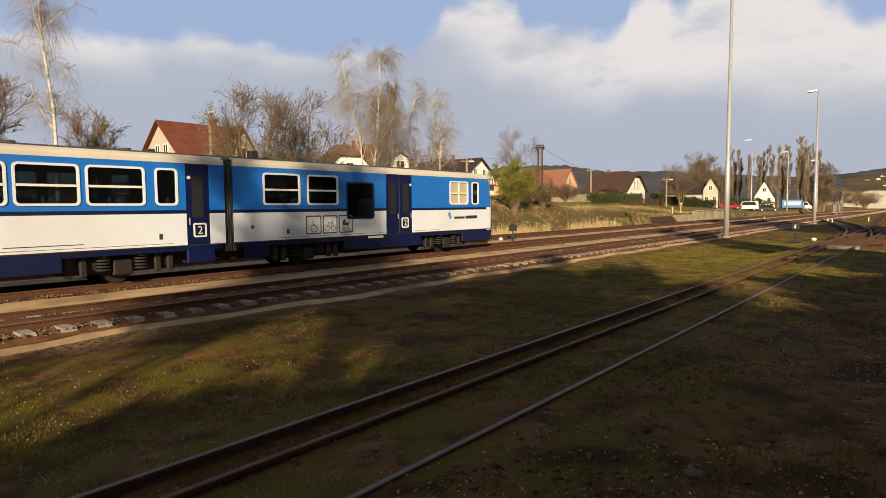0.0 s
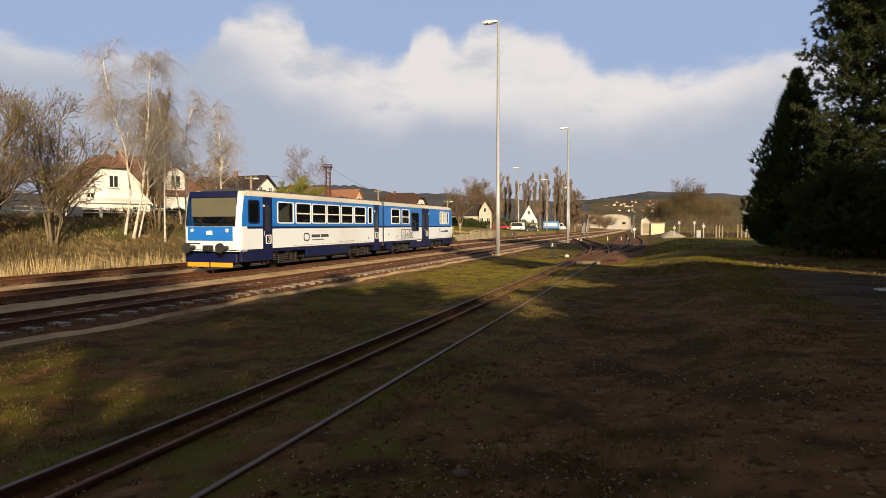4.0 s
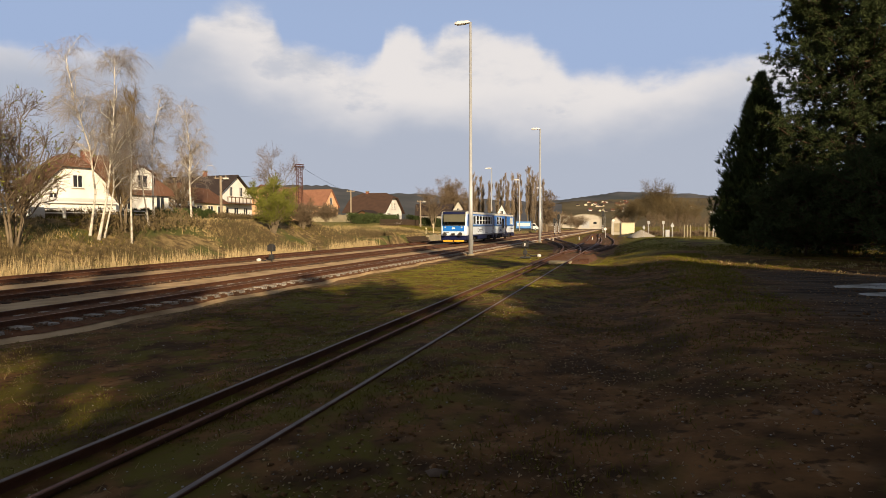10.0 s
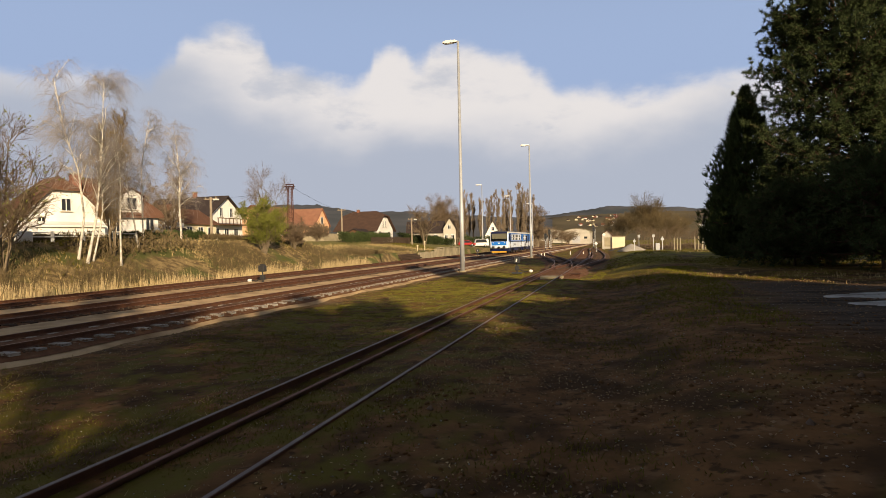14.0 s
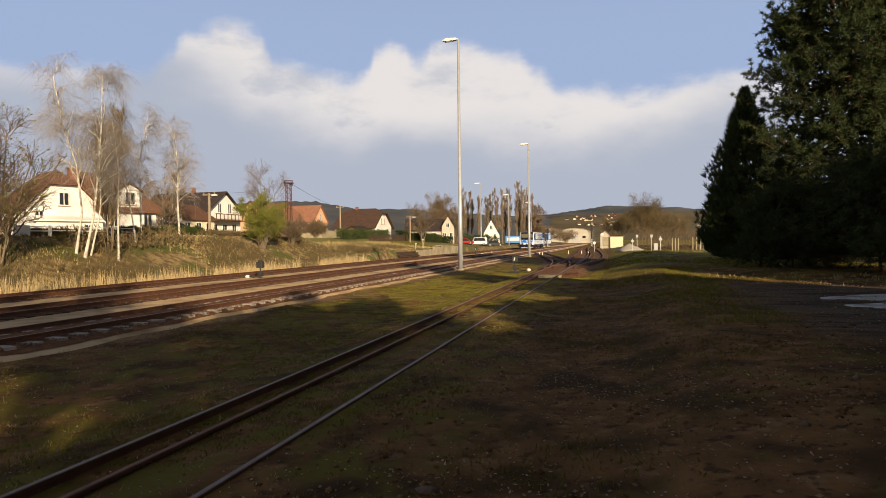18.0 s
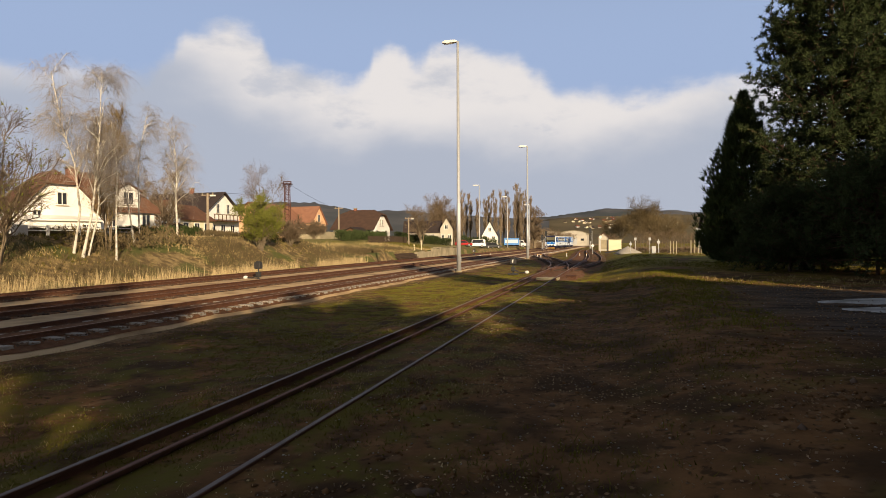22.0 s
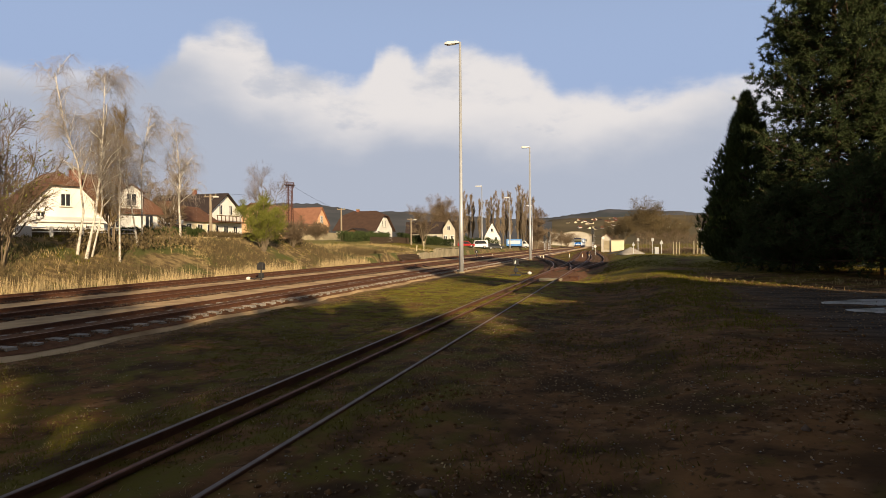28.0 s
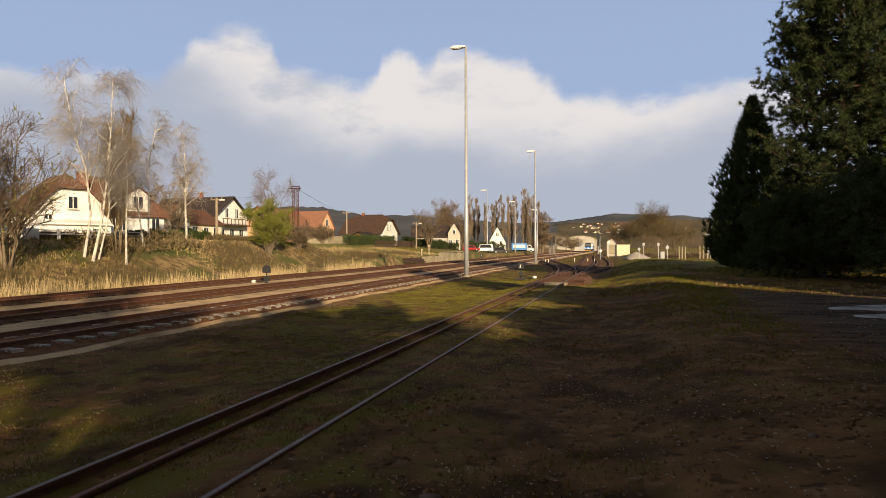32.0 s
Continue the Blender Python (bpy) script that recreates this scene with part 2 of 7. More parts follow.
M = dict(
    rail=material("rusty_rail", (0.15, 0.062, 0.030), (0.075, 0.033, 0.018), 6, 0.75, 0.3, 0.003, 60),
    railtop=material("worn_rail_head", (0.30, 0.175, 0.105), (0.19, 0.10, 0.06), 4, 0.6, 0.3, 0, 50),
    guardtop=material("rusty_rail_head", (0.27, 0.115, 0.065), (0.13, 0.055, 0.034), 3, 0.7, 0.3, 0, 50),
    sidingtop=material("dull_rail_head", (0.25, 0.205, 0.175), (0.15, 0.11, 0.09), 3, 0.65, 0.15, 0, 50),
    sleeper=material("weathered_concrete", (0.44, 0.41, 0.37), (0.30, 0.275, 0.245), 2.5, 0.9, 0, 0.006, 30, 0.18, dirt=(0.13, 0.085, 0.055), dirt_amount=0.7),
    timber=material("old_sleeper_timber", (0.085, 0.058, 0.042), (0.05, 0.036, 0.028), 3, 0.9, 0, 0.01, 30, 0.2, stretch=(1, 6, 1)),
    ballast=material("brown_ballast", (0.20, 0.098, 0.050), (0.10, 0.048, 0.026), 5, 0.95, 0, 0.03, 26, dirt=(0.22, 0.15, 0.095), dirt_amount=0.5),
    sand=material("sandy_path", (0.60, 0.43, 0.25), (0.44, 0.305, 0.17), 1.6, 0.95, 0, 0.012, 30, dirt=(0.17, 0.11, 0.06), dirt_amount=0.75),
    stone=material("pale_stone", (0.46, 0.42, 0.37), (0.26, 0.235, 0.20), 9, 0.9, 0, 0.004, 60, 0.3),
    gravel=material("ballast_stone", (0.20, 0.145, 0.105), (0.13, 0.09, 0.065), 9, 0.9, 0, 0.004, 60, 0.35),
    grass=material("mossy_grass", (0.142, 0.122, 0.018), (0.074, 0.067, 0.012), 2, 0.9, 0, 0, 20, 0.35, spec=0.2),
    # fresh green, lightened so that sunlight is partly in the blade colour
    lawn_grass=material("fresh_grass", (0.20, 0.185, 0.026), (0.13, 0.122, 0.018), 2, 0.9, 0, 0, 20, 0.3, spec=0.2),
    straw=material("dry_straw", (0.40, 0.31, 0.155), (0.29, 0.215, 0.10), 2, 0.9, 0, 0, 20, 0.3, spec=0.2),
    reed=material("pale_reed", (0.60, 0.48, 0.27), (0.44, 0.33, 0.17), 2, 0.9, 0, 0, 20, 0.3, spec=0.2),
    hallwall=material("grey_ribbed_wall", (0.54, 0.50, 0.43), (0.42, 0.39, 0.33), 0.5, 0.9, 0, 0.004, 10, dirt=(0.3, 0.27, 0.22), dirt_amount=0.5),
    twig_dark=material("dark_twigs", (0.17, 0.125, 0.07), (0.11, 0.088, 0.045), 3, 0.9, 0, 0, 20, 0.3, spec=0.2),
    leaf=material("dead_leaf", (0.34, 0.23, 0.13), (0.13, 0.08, 0.045), 5, 0.85, 0, 0, 20, 0.45, spec=0.3),
    birch=material("birch_bark", (0.72, 0.68, 0.60), (0.50, 0.45, 0.38), 3, 0.85, 0, 0.004, 16, dirt=(0.05, 0.045, 0.04), dirt_amount=0.7, stretch=(1, 1, 2.5)),
    bark=material("grey_brown_bark", (0.24, 0.19, 0.13), (0.14, 0.11, 0.075), 6, 0.9, 0, 0.01, 30, 0.1),
    twig=material("bare_twigs", (0.235, 0.175, 0.12), (0.15, 0.11, 0.075), 3, 0.9, 0, 0, 20, 0.25, spec=0.2),
    twig_birch=material("birch_twigs", (0.35, 0.31, 0.275), (0.25, 0.215, 0.185), 3, 0.9, 0, 0, 20, 0.25, spec=0.2),
    twig_gold=material("golden_twigs", (0.36, 0.26, 0.13), (0.25, 0.18, 0.09), 3, 0.9, 0, 0, 20, 0.25, spec=0.2),
    poplar=material("poplar_twigs", (0.31, 0.245, 0.18), (0.22, 0.17, 0.12), 3, 0.9, 0, 0, 20, 0.25, spec=0.2),
    bud=material("green_buds", (0.205, 0.215, 0.045), (0.135, 0.14, 0.033), 3, 0.9, 0, 0, 20, 0.3, spec=0.2),
    needle=material("pine_needles", (0.062, 0.080, 0.030), (0.034, 0.046, 0.019), 1.2, 0.85, 0, 0, 8, 0.4, spec=0.2),
    scale_leaf=material("cypress_leaf", (0.075, 0.098, 0.032), (0.038, 0.053, 0.02), 1.2, 0.85, 0, 0, 8, 0.4, spec=0.2),
    pine_bark=material("pine_bark", (0.11, 0.07, 0.045), (0.06, 0.04, 0.03), 5, 0.95, 0, 0.02, 20),
    steel=material("galvanised_steel", (0.50, 0.51, 0.52), (0.40, 0.41, 0.43), 2, 0.5, 0.35, 0, 20),
    white=material("white_paint", (0.78, 0.77, 0.74), (0.68, 0.66, 0.62), 2, 0.6, 0, 0, 20),
    black=material("black_paint", (0.02, 0.02, 0.022), (0.035, 0.033, 0.03), 5, 0.6, 0, 0, 20),
    darkmetal=material("dark_dirty_metal", (0.030, 0.025, 0.022), (0.016, 0.014, 0.013), 5, 0.7, 0.3, 0.004, 30),
    lattice=material("rusty_lattice", (0.125, 0.06, 0.045), (0.08, 0.04, 0.03), 2, 0.85, 0.2, 0, 20),
    concrete=material("old_concrete", (0.40, 0.345, 0.24), (0.25, 0.215, 0.145), 1.0, 0.9, 0, 0.01, 14, dirt=(0.13, 0.12, 0.07), dirt_amount=0.5),
    pole_wood=material("grey_pole", (0.34, 0.28, 0.21), (0.24, 0.19, 0.14), 2, 0.9, 0, 0, 20),
    plaster=material("white_plaster", (0.84, 0.83, 0.80), (0.77, 0.75, 0.71), 0.6, 0.9, 0, 0.004, 14, dirt=(0.55, 0.51, 0.45), dirt_amount=0.4),
    cream=material("cream_plaster", (0.78, 0.70, 0.50), (0.70, 0.62, 0.44), 0.6, 0.9, 0, 0.004, 14, dirt=(0.5, 0.42, 0.3), dirt_amount=0.4),
    orange=material("orange_plaster", (0.74, 0.46, 0.27), (0.66, 0.40, 0.23), 0.6, 0.9, 0, 0.004, 14, dirt=(0.5, 0.3, 0.2), dirt_amount=0.4),
    redroof=material("red_roof_tile", (0.19, 0.068, 0.045), (0.13, 0.048, 0.034), 1.2, 0.85, 0, 0.01, 14, 0.12),
    brownroof=material("brown_roof_tile", (0.165, 0.085, 0.055), (0.11, 0.06, 0.042), 1.2, 0.85, 0, 0.01, 14, 0.12),
    darkbrown=material("dark_brown_roof_tile", (0.095, 0.058, 0.044), (0.065, 0.042, 0.034), 1.2, 0.85, 0, 0.01, 14, 0.12),
    darkroof=material("dark_roof_tile", (0.060, 0.045, 0.042), (0.038, 0.03, 0.03), 1.2, 0.85, 0, 0.01, 14, 0.12),
    clayroof=material("clay_roof_tile", (0.29, 0.145, 0.095), (0.21, 0.105, 0.07), 1.2, 0.85, 0, 0.01, 14, 0.12),
    brick=material("brick_red", (0.28, 0.12, 0.08), (0.2, 0.085, 0.06), 2, 0.9, 0, 0.01, 20),
    wood=material("brown_wood", (0.15, 0.085, 0.05), (0.10, 0.06, 0.038), 2, 0.85, 0, 0, 20),
    pane=material("window_pane", (0.03, 0.034, 0.04), (0.02, 0.022, 0.026), 1, 0.12, 0, 0, 8),
    blue=material("train_blue", (0.014, 0.165, 0.62), (0.012, 0.15, 0.57), 0.7, 0.32, 0, 0, 6, dirt=(0.05, 0.15, 0.38), dirt_amount=0.3),
    navy=material("train_navy", (0.0035, 0.0085, 0.060), (0.003, 0.007, 0.046), 0.7, 0.45, 0, 0, 6, spec=0.3, dirt=(0.02, 0.02, 0.04), dirt_amount=0.5),
    trainwhite=material("train_white", (0.71, 0.78, 0.88), (0.67, 0.74, 0.84), 0.7, 0.4, 0, 0, 6, dirt=(0.46, 0.43, 0.38), dirt_amount=0.35),
    traincream=material("roof_edge_cream", (0.66, 0.62, 0.52), (0.58, 0.54, 0.45), 0.7, 0.5, 0, 0, 6, dirt=(0.40, 0.36, 0.30), dirt_amount=0.5),
    roofgrey=material("dirty_roof", (0.070, 0.062, 0.062), (0.045, 0.042, 0.044), 0.9, 0.8, 0, 0, 8),
    yellow=material("warning_yellow", (0.70, 0.36, 0.02), (0.62, 0.31, 0.02), 2, 0.6, 0, 0, 8),
    seat=material("seat_cloth", (0.05, 0.07, 0.14), (0.035, 0.05, 0.10), 4, 0.9),
    inner=material("carriage_lining", (0.20, 0.19, 0.17), (0.16, 0.15, 0.14), 1, 0.7),
    blind=material("beige_blind", (0.50, 0.46, 0.35), (0.42, 0.39, 0.30), 1, 0.8),
    ink=material("dark_lettering", (0.030, 0.034, 0.05), (0.05, 0.055, 0.075), 2, 0.6),
    red=material("red_paint", (0.40, 0.02, 0.02), (0.34, 0.018, 0.018), 1, 0.35),
    vanblue=material("truck_blue", (0.10, 0.27, 0.62), (0.09, 0.24, 0.56), 1, 0.4),
    carwhite=material("car_white", (0.75, 0.75, 0.74), (0.70, 0.70, 0.70), 1, 0.35),
    cardark=material("car_dark", (0.03, 0.032, 0.038), (0.04, 0.042, 0.046), 1, 0.3),
    tyre=material("tyre", (0.02, 0.02, 0.02), (0.03, 0.03, 0.03), 4, 0.9),
    rust=material("dark_rust", (0.10, 0.05, 0.032), (0.07, 0.035, 0.025), 4, 0.9),
    # pale blue of distance haze is mixed into this wood colour
    hillwood=material("hazed_leafless_hill_wood", (0.125, 0.125, 0.135), (0.085, 0.09, 0.105), 0.012, 1.0, 0, 0, 0.25, spec=0.0, dirt=(0.06, 0.07, 0.075), dirt_amount=0.8),
    hillfield=material("hill_fields", (0.16, 0.13, 0.085), (0.10, 0.09, 0.06), 0.012, 1.0, 0, 0, 0.1, spec=0.0, dirt=(0.08, 0.07, 0.06), dirt_amount=0.8),
    # near-white base stands in for the sky's reflection; the mud blotches are real
    water=material("puddle_painted_sky", (0.86, 0.86, 0.85), (0.62, 0.60, 0.57), 4, 0.28, 0, 0.03, 9, spec=0.9, dirt=(0.12, 0.09, 0.065), dirt_amount=0.85),
    shoulder=material("grey_shoulder_stone", (0.30, 0.25, 0.20), (0.18, 0.145, 0.115), 9, 0.9, 0, 0.004, 60, 0.35),
    clod=material("earth_clod", (0.24, 0.13, 0.058), (0.10, 0.054, 0.025), 6, 0.95, 0, 0.004, 40, 0.5),
    lamp_glass=material("lamp_lens", (0.6, 0.6, 0.58), (0.55, 0.55, 0.53), 2, 0.3),
)
M["asphalt"] = material("worn_asphalt", (0.085, 0.085, 0.088), (0.055, 0.055, 0.058), 1.2, 0.85, 0, 0.004, 40, dirt=(0.12, 0.11, 0.10), dirt_amount=0.5)
M["glass"] = glass("carriage_glass", (0.5, 0.54, 0.54), 0.80)
M["screen"] = glass("windscreen_glass", (0.62, 0.63, 0.60), 0.84)


# ---- mesh tools ----
class Mesher:
    """Collects boxes, prisms, tubes and sheets into one mesh."""

    def __init__(self):
        self.v, self.f = [], []

    def add(self, verts, faces):
        k = len(self.v)
        self.v += [tuple(p) for p in verts]
        self.f += [tuple(i + k for i in q) for q in faces]
        return self

    def box(self, x0, x1, y0, y1, z0, z1):
        v = [(x, y, z) for z in (z0, z1) for x, y in ((x0, y0), (x1, y0), (x1, y1), (x0, y1))]
        return self.add(v, [(3, 2, 1, 0), (4, 5, 6, 7), (0, 1, 5, 4), (1, 2, 6, 5), (2, 3, 7, 6), (3, 0, 4, 7)])

    def rings(self, rings, cap=True, closed=True):
        n = len(rings[0])
        v = [p for r in rings for p in r]
        f = []
        for k in range(len(rings) - 1):
            for i in range(n if closed else n - 1):
                j = (i + 1) % n
                f.append((k * n + i, k * n + j, (k + 1) * n + j, (k + 1) * n + i))
        if cap:
            f += [tuple(range(n - 1, -1, -1)), tuple((len(rings) - 1) * n + i for i in range(n))]
        return self.add(v, f)

    def tube(self, points, radii, sides=8):
        pts = [Vector(p) for p in points]
        rings = []
        for k, p in enumerate(pts):
            d = (pts[min(k + 1, len(pts) - 1)] - pts[max(k - 1, 0)]).normalized()
            a = d.orthogonal().normalized() if abs(d.z) < 0.99 else Vector((1, 0, 0))
            b = d.cross(a).normalized()
            a = b.cross(d)
            r = radii[k] if isinstance(radii, (list, tuple)) else radii
            rings.append([p + r * (math.cos(t) * a + math.sin(t) * b) for t in (2 * math.pi * i / sides for i in range(sides))])
        return self.rings(rings)

    def prism(self, outline, axis, lo, hi):
        """A closed outline of two coordinates, drawn out along axis 0, 1 or 2."""
        def put(p, w):
            q = list(p)
            q.insert(axis, w)
            return q
        return self.rings([[put(p, lo) for p in outline], [put(p, hi) for p in outline]])


def link(name, mesh, mat, parent=None, label="", smooth=False):
    mesh.materials.append(mat)
    if smooth:
        mesh.polygons.foreach_set("use_smooth", [True] * len(mesh.polygons))
    ob = new(name, mesh)
    ob.parent = parent
    if label:
        tagged(ob, label)
    return ob


def part(name, mb, mat, parent=None, label="", bevel=0.0, smooth=False):
    """One mesh object from what a Mesher holds."""
    me = bpy.data.meshes.new(name)
    bm = bmesh.new()
    vs = [bm.verts.new(p) for p in mb.v]
    for q in mb.f:
        if len(set(q)) == len(q):
            try:
                bm.faces.new([vs[i] for i in q])
            except ValueError:
                pass
    bmesh.ops.recalc_face_normals(bm, faces=bm.faces)
    if bevel:
        sharp = [e for e in bm.edges if len(e.link_faces) == 2 and e.calc_face_angle(0) > 0.6]
        bmesh.ops.bevel(bm, geom=sharp, offset=bevel, segments=1, affect="EDGES", clamp_overlap=True)
    bm.to_mesh(me)
    bm.free()
    return link(name, me, mat, parent, label, smooth)


def array_mesh(name, verts, faces):
    """A mesh straight from number arrays: faces are all triangles or all quads."""
    me = bpy.data.meshes.new(name)
    verts, faces = np.asarray(verts, np.float32), np.asarray(faces, np.int32)
    me.vertices.add(len(verts))
    me.vertices.foreach_set("co", verts.ravel())
    k = faces.shape[1]
    me.loops.add(faces.size)
    me.loops.foreach_set("vertex_index", faces.ravel())
    me.polygons.add(len(faces))
    me.polygons.foreach_set("loop_start", np.arange(0, faces.size, k, dtype=np.int32))
    me.update(calc_edges=True)
    me.validate()
    return me


def thing(name, at=(0, 0, 0), turn=0.0, label="", category="", group="", kind=""):
    ob = new(name)
    ob.empty_display_size = 0.2
    ob.matrix_basis = pose(*at, 0, 0, turn)
    return tagged(ob, label, category, group, kind)


def polar(bearing, far):
    a = radians(bearing)
    return -far * math.sin(a), far * math.cos(a)


def smooth_step(lo, hi, v):
    t = np.clip((np.asarray(v, float) - lo) / (hi - lo), 0, 1)
    return t * t * (3 - 2 * t)


# ---- ground ----
def ripple(x, y):
    return (np.sin(x * 1.3 + 0.7 * np.sin(y * 0.61)) * np.sin(y * 0.9 + 1.1 * np.sin(x * 0.43)) * 0.6
            + np.sin(x * 3.7 + y * 1.9) * np.sin(y * 3.1 - x * 1.2) * 0.25)


def ground_z(x, y):
    x, y = np.asarray(x, float), np.asarray(y, float)
    z = np.full(np.broadcast(x, y).shape, -0.34)
    near = 1 - smooth_step(60, 95, y)
    top = 0.42 + 0.35 * smooth_step(22, 55, y)
    z = z + smooth_step(-2.3, 2.4, x) * (top * near + 0.25 * (1 - near) + 0.30)
    bank = 2.95 - 0.9 * smooth_step(100, 150, y) - 0.5 * smooth_step(150, 230, y)
    late = smooth_step(58, 70, y)
    rise = (1 - late) * smooth_step(-28.2, -36.5, x) + late * (0.38 * smooth_step(-27.6, -28.0, x) + 0.62 * smooth_step(-28.5, -45.0, x))
    z = z + rise * bank - 0.35 * np.exp(-((x + 27.4) / 0.9) ** 2) * (1 - smooth_step(58, 66, y))
    rough = 0.045 + 0.05 * smooth_step(-29, -34, x)
    flat = smooth_step(-11.2, -10.2, x) + smooth_step(-26.4, -27.5, x)
    # the siding is sunk in earth: level with the rail heads outside, a groove beside the far rail
    z = z + (1 - smooth_step(30, 37, y)) * (0.315 * smooth_step(-4.0, -3.4, x) * (1 - smooth_step(-2.2, 0.5, x)) + 0.25 * smooth_step(-4.34, -4.28, x) * (1 - smooth_step(-4.0, -3.4, x)) + 0.26 * smooth_step(-6.6, -4.95, x) * (1 - 0.16 * smooth_step(-4.80, -4.68, x)) * (1 - smooth_step(-4.36, -4.30, x)))
    siding = 1 - 0.75 * np.exp(-((x + 3.8) / 1.1) ** 4)
    z = z + ripple(x * 0.8, y * 0.55) * rough * flat * siding * (1 - smooth_step(120, 200, np.abs(y)))
    road = smooth_step(2.6, 4.2, x) * (1 - smooth_step(14, 18, x)) * smooth_step(7.5, 11, y) * (1 - smooth_step(20, 24, y))
    z = z * (1 - road) + (0.40 + 0.012 * np.sin(y * 4.2 + 0.3 * x)) * road
    return z


def ground_material():
    m = material("trackside_ground", (0.225, 0.113, 0.042), (0.070, 0.035, 0.015), 1.9, 0.95, 0, 0.02, 14, spec=0.2)
    nt = m.node_tree
    N, L = nt.nodes.new, nt.links.new
    p = nt.nodes["Principled BSDF"]
    earth = p.inputs["Base Color"].links[0].from_socket
    geo = N("ShaderNodeNewGeometry")
    sep = N("ShaderNodeSeparateXYZ")
    L(geo.outputs["Position"], sep.inputs[0])

    def noise(scale, detail=5.0):
        n = N("ShaderNodeTexNoise")
        n.inputs["Scale"].default_value, n.inputs["Detail"].default_value = scale, detail
        L(geo.outputs["Position"], n.inputs["Vector"])
        return n.outputs[0]

    def step(v, lo, hi, top=1.0):
        r = N("ShaderNodeMapRange")
        r.interpolation_type = "SMOOTHSTEP"
        r.inputs[1].default_value, r.inputs[2].default_value, r.inputs[4].default_value = lo, hi, top
        L(v, r.inputs[0])
        return r.outputs[0]

    def calc(op, a, b):
        n = N("ShaderNodeMath")
        n.operation = op
        for i, v in enumerate((a, b)):
            if isinstance(v, (int, float)):
                n.inputs[i].default_value = v
            else:
                L(v, n.inputs[i])
        return n.outputs[0]

    def blend(f, a, b):
        n = N("ShaderNodeMix")
        n.data_type = "RGBA"
        L(f, n.inputs["Factor"])
        for k, v in (("A", a), ("B", b)):
            if isinstance(v, tuple):
                n.inputs[k].default_value = (*v, 1)
            else:
                L(v, n.inputs[k])
        return n.outputs["Result"]

    coarse, mid, small = noise(0.35), noise(1.7), noise(9.0)
    xw = calc("ADD", sep.outputs[0], calc("MULTIPLY", calc("SUBTRACT", coarse, 0.5), 3.0))
    moss = blend(mid, (0.072, 0.060, 0.010), (0.140, 0.112, 0.020))
    moss = blend(step(small, 0.45, 0.7, 0.6), moss, (0.125, 0.078, 0.028))
    # greener past y 12, and lightened: the sunlit stretch is put into the colour
    moss = blend(calc("MULTIPLY", step(sep.outputs[1], 12.0, 21.0), step(coarse, 0.30, 0.5)), moss, blend(mid, (0.135, 0.128, 0.016), (0.225, 0.185, 0.028)))
    # the grassy strip between the siding and the bank's foot, and tufts past it
    strip = calc("MULTIPLY", step(xw, -11.3, -10.3), step(xw, -1.2, -2.4))
    tufts = calc("MULTIPLY", step(sep.outputs[0], -1.0, 1.5), step(mid, 0.50, 0.62))
    far = step(sep.outputs[1], 26.0, 44.0)
    tufts = calc("MAXIMUM", calc("MULTIPLY", tufts, 0.45), calc("MULTIPLY", far, step(coarse, 0.36, 0.5)))
    tufts = calc("MULTIPLY", tufts, step(sep.outputs[0], -2.0, 0.5))
    green = calc("MAXIMUM", calc("MULTIPLY", strip, step(mid, 0.42, 0.60)), tufts)
    earth = blend(step(noise(3.3, 6.0), 0.54, 0.66, 0.5), earth, (0.26, 0.155, 0.078))
    earth = blend(step(noise(6.5, 4.0), 0.56, 0.68, 0.8), earth, (0.040, 0.022, 0.011))
    earth = blend(step(noise(0.8, 8.0), 0.44, 0.60, 0.75), earth, (0.036, 0.021, 0.010))
    col = blend(green, earth, moss)
    col = blend(calc("MULTIPLY", step(xw, -11.0, -12.2), step(small, 0.34, 0.58)), col, (0.27, 0.185, 0.10))
    # wet mud of the dirt road, drawn out along its ruts
    ruts = N("ShaderNodeTexNoise")
    ruts.inputs["Scale"].default_value, ruts.inputs["Detail"].default_value = 1.0, 6.0
    rm = N("ShaderNodeMapping")
    rm.inputs["Rotation"].default_value, rm.inputs["Scale"].default_value = (0, 0, -0.54), (0.5, 3.2, 1)
    L(geo.outputs["Position"], rm.inputs[0]), L(rm.outputs[0], ruts.inputs["Vector"])
    mud = blend(step(ruts.outputs[0], 0.40, 0.62), (0.040, 0.030, 0.023), (0.110, 0.082, 0.060))
    zone = calc("MULTIPLY", step(xw, 2.6, 4.4), calc("MULTIPLY", step(sep.outputs[1], 9.0, 12.5), step(sep.outputs[1], 24.5, 21.0)))
    col = blend(zone, col, mud)
    # dry bank beyond the tracks
    dry = blend(step(mid, 0.36, 0.62), (0.29, 0.21, 0.10), (0.125, 0.088, 0.046))
    dry = blend(step(coarse, 0.44, 0.60), dry, (0.095, 0.100, 0.034))
    col = blend(step(xw, -26.0, -27.5), col, dry)
    lawn = blend(mid, (0.17, 0.165, 0.05), (0.22, 0.18, 0.075))
    col = blend(calc("MULTIPLY", step(xw, -30.0, -36.0), step(sep.outputs[1], 60.0, 78.0)), col, lawn)
    L(col, p.inputs["Base Color"])
    return m


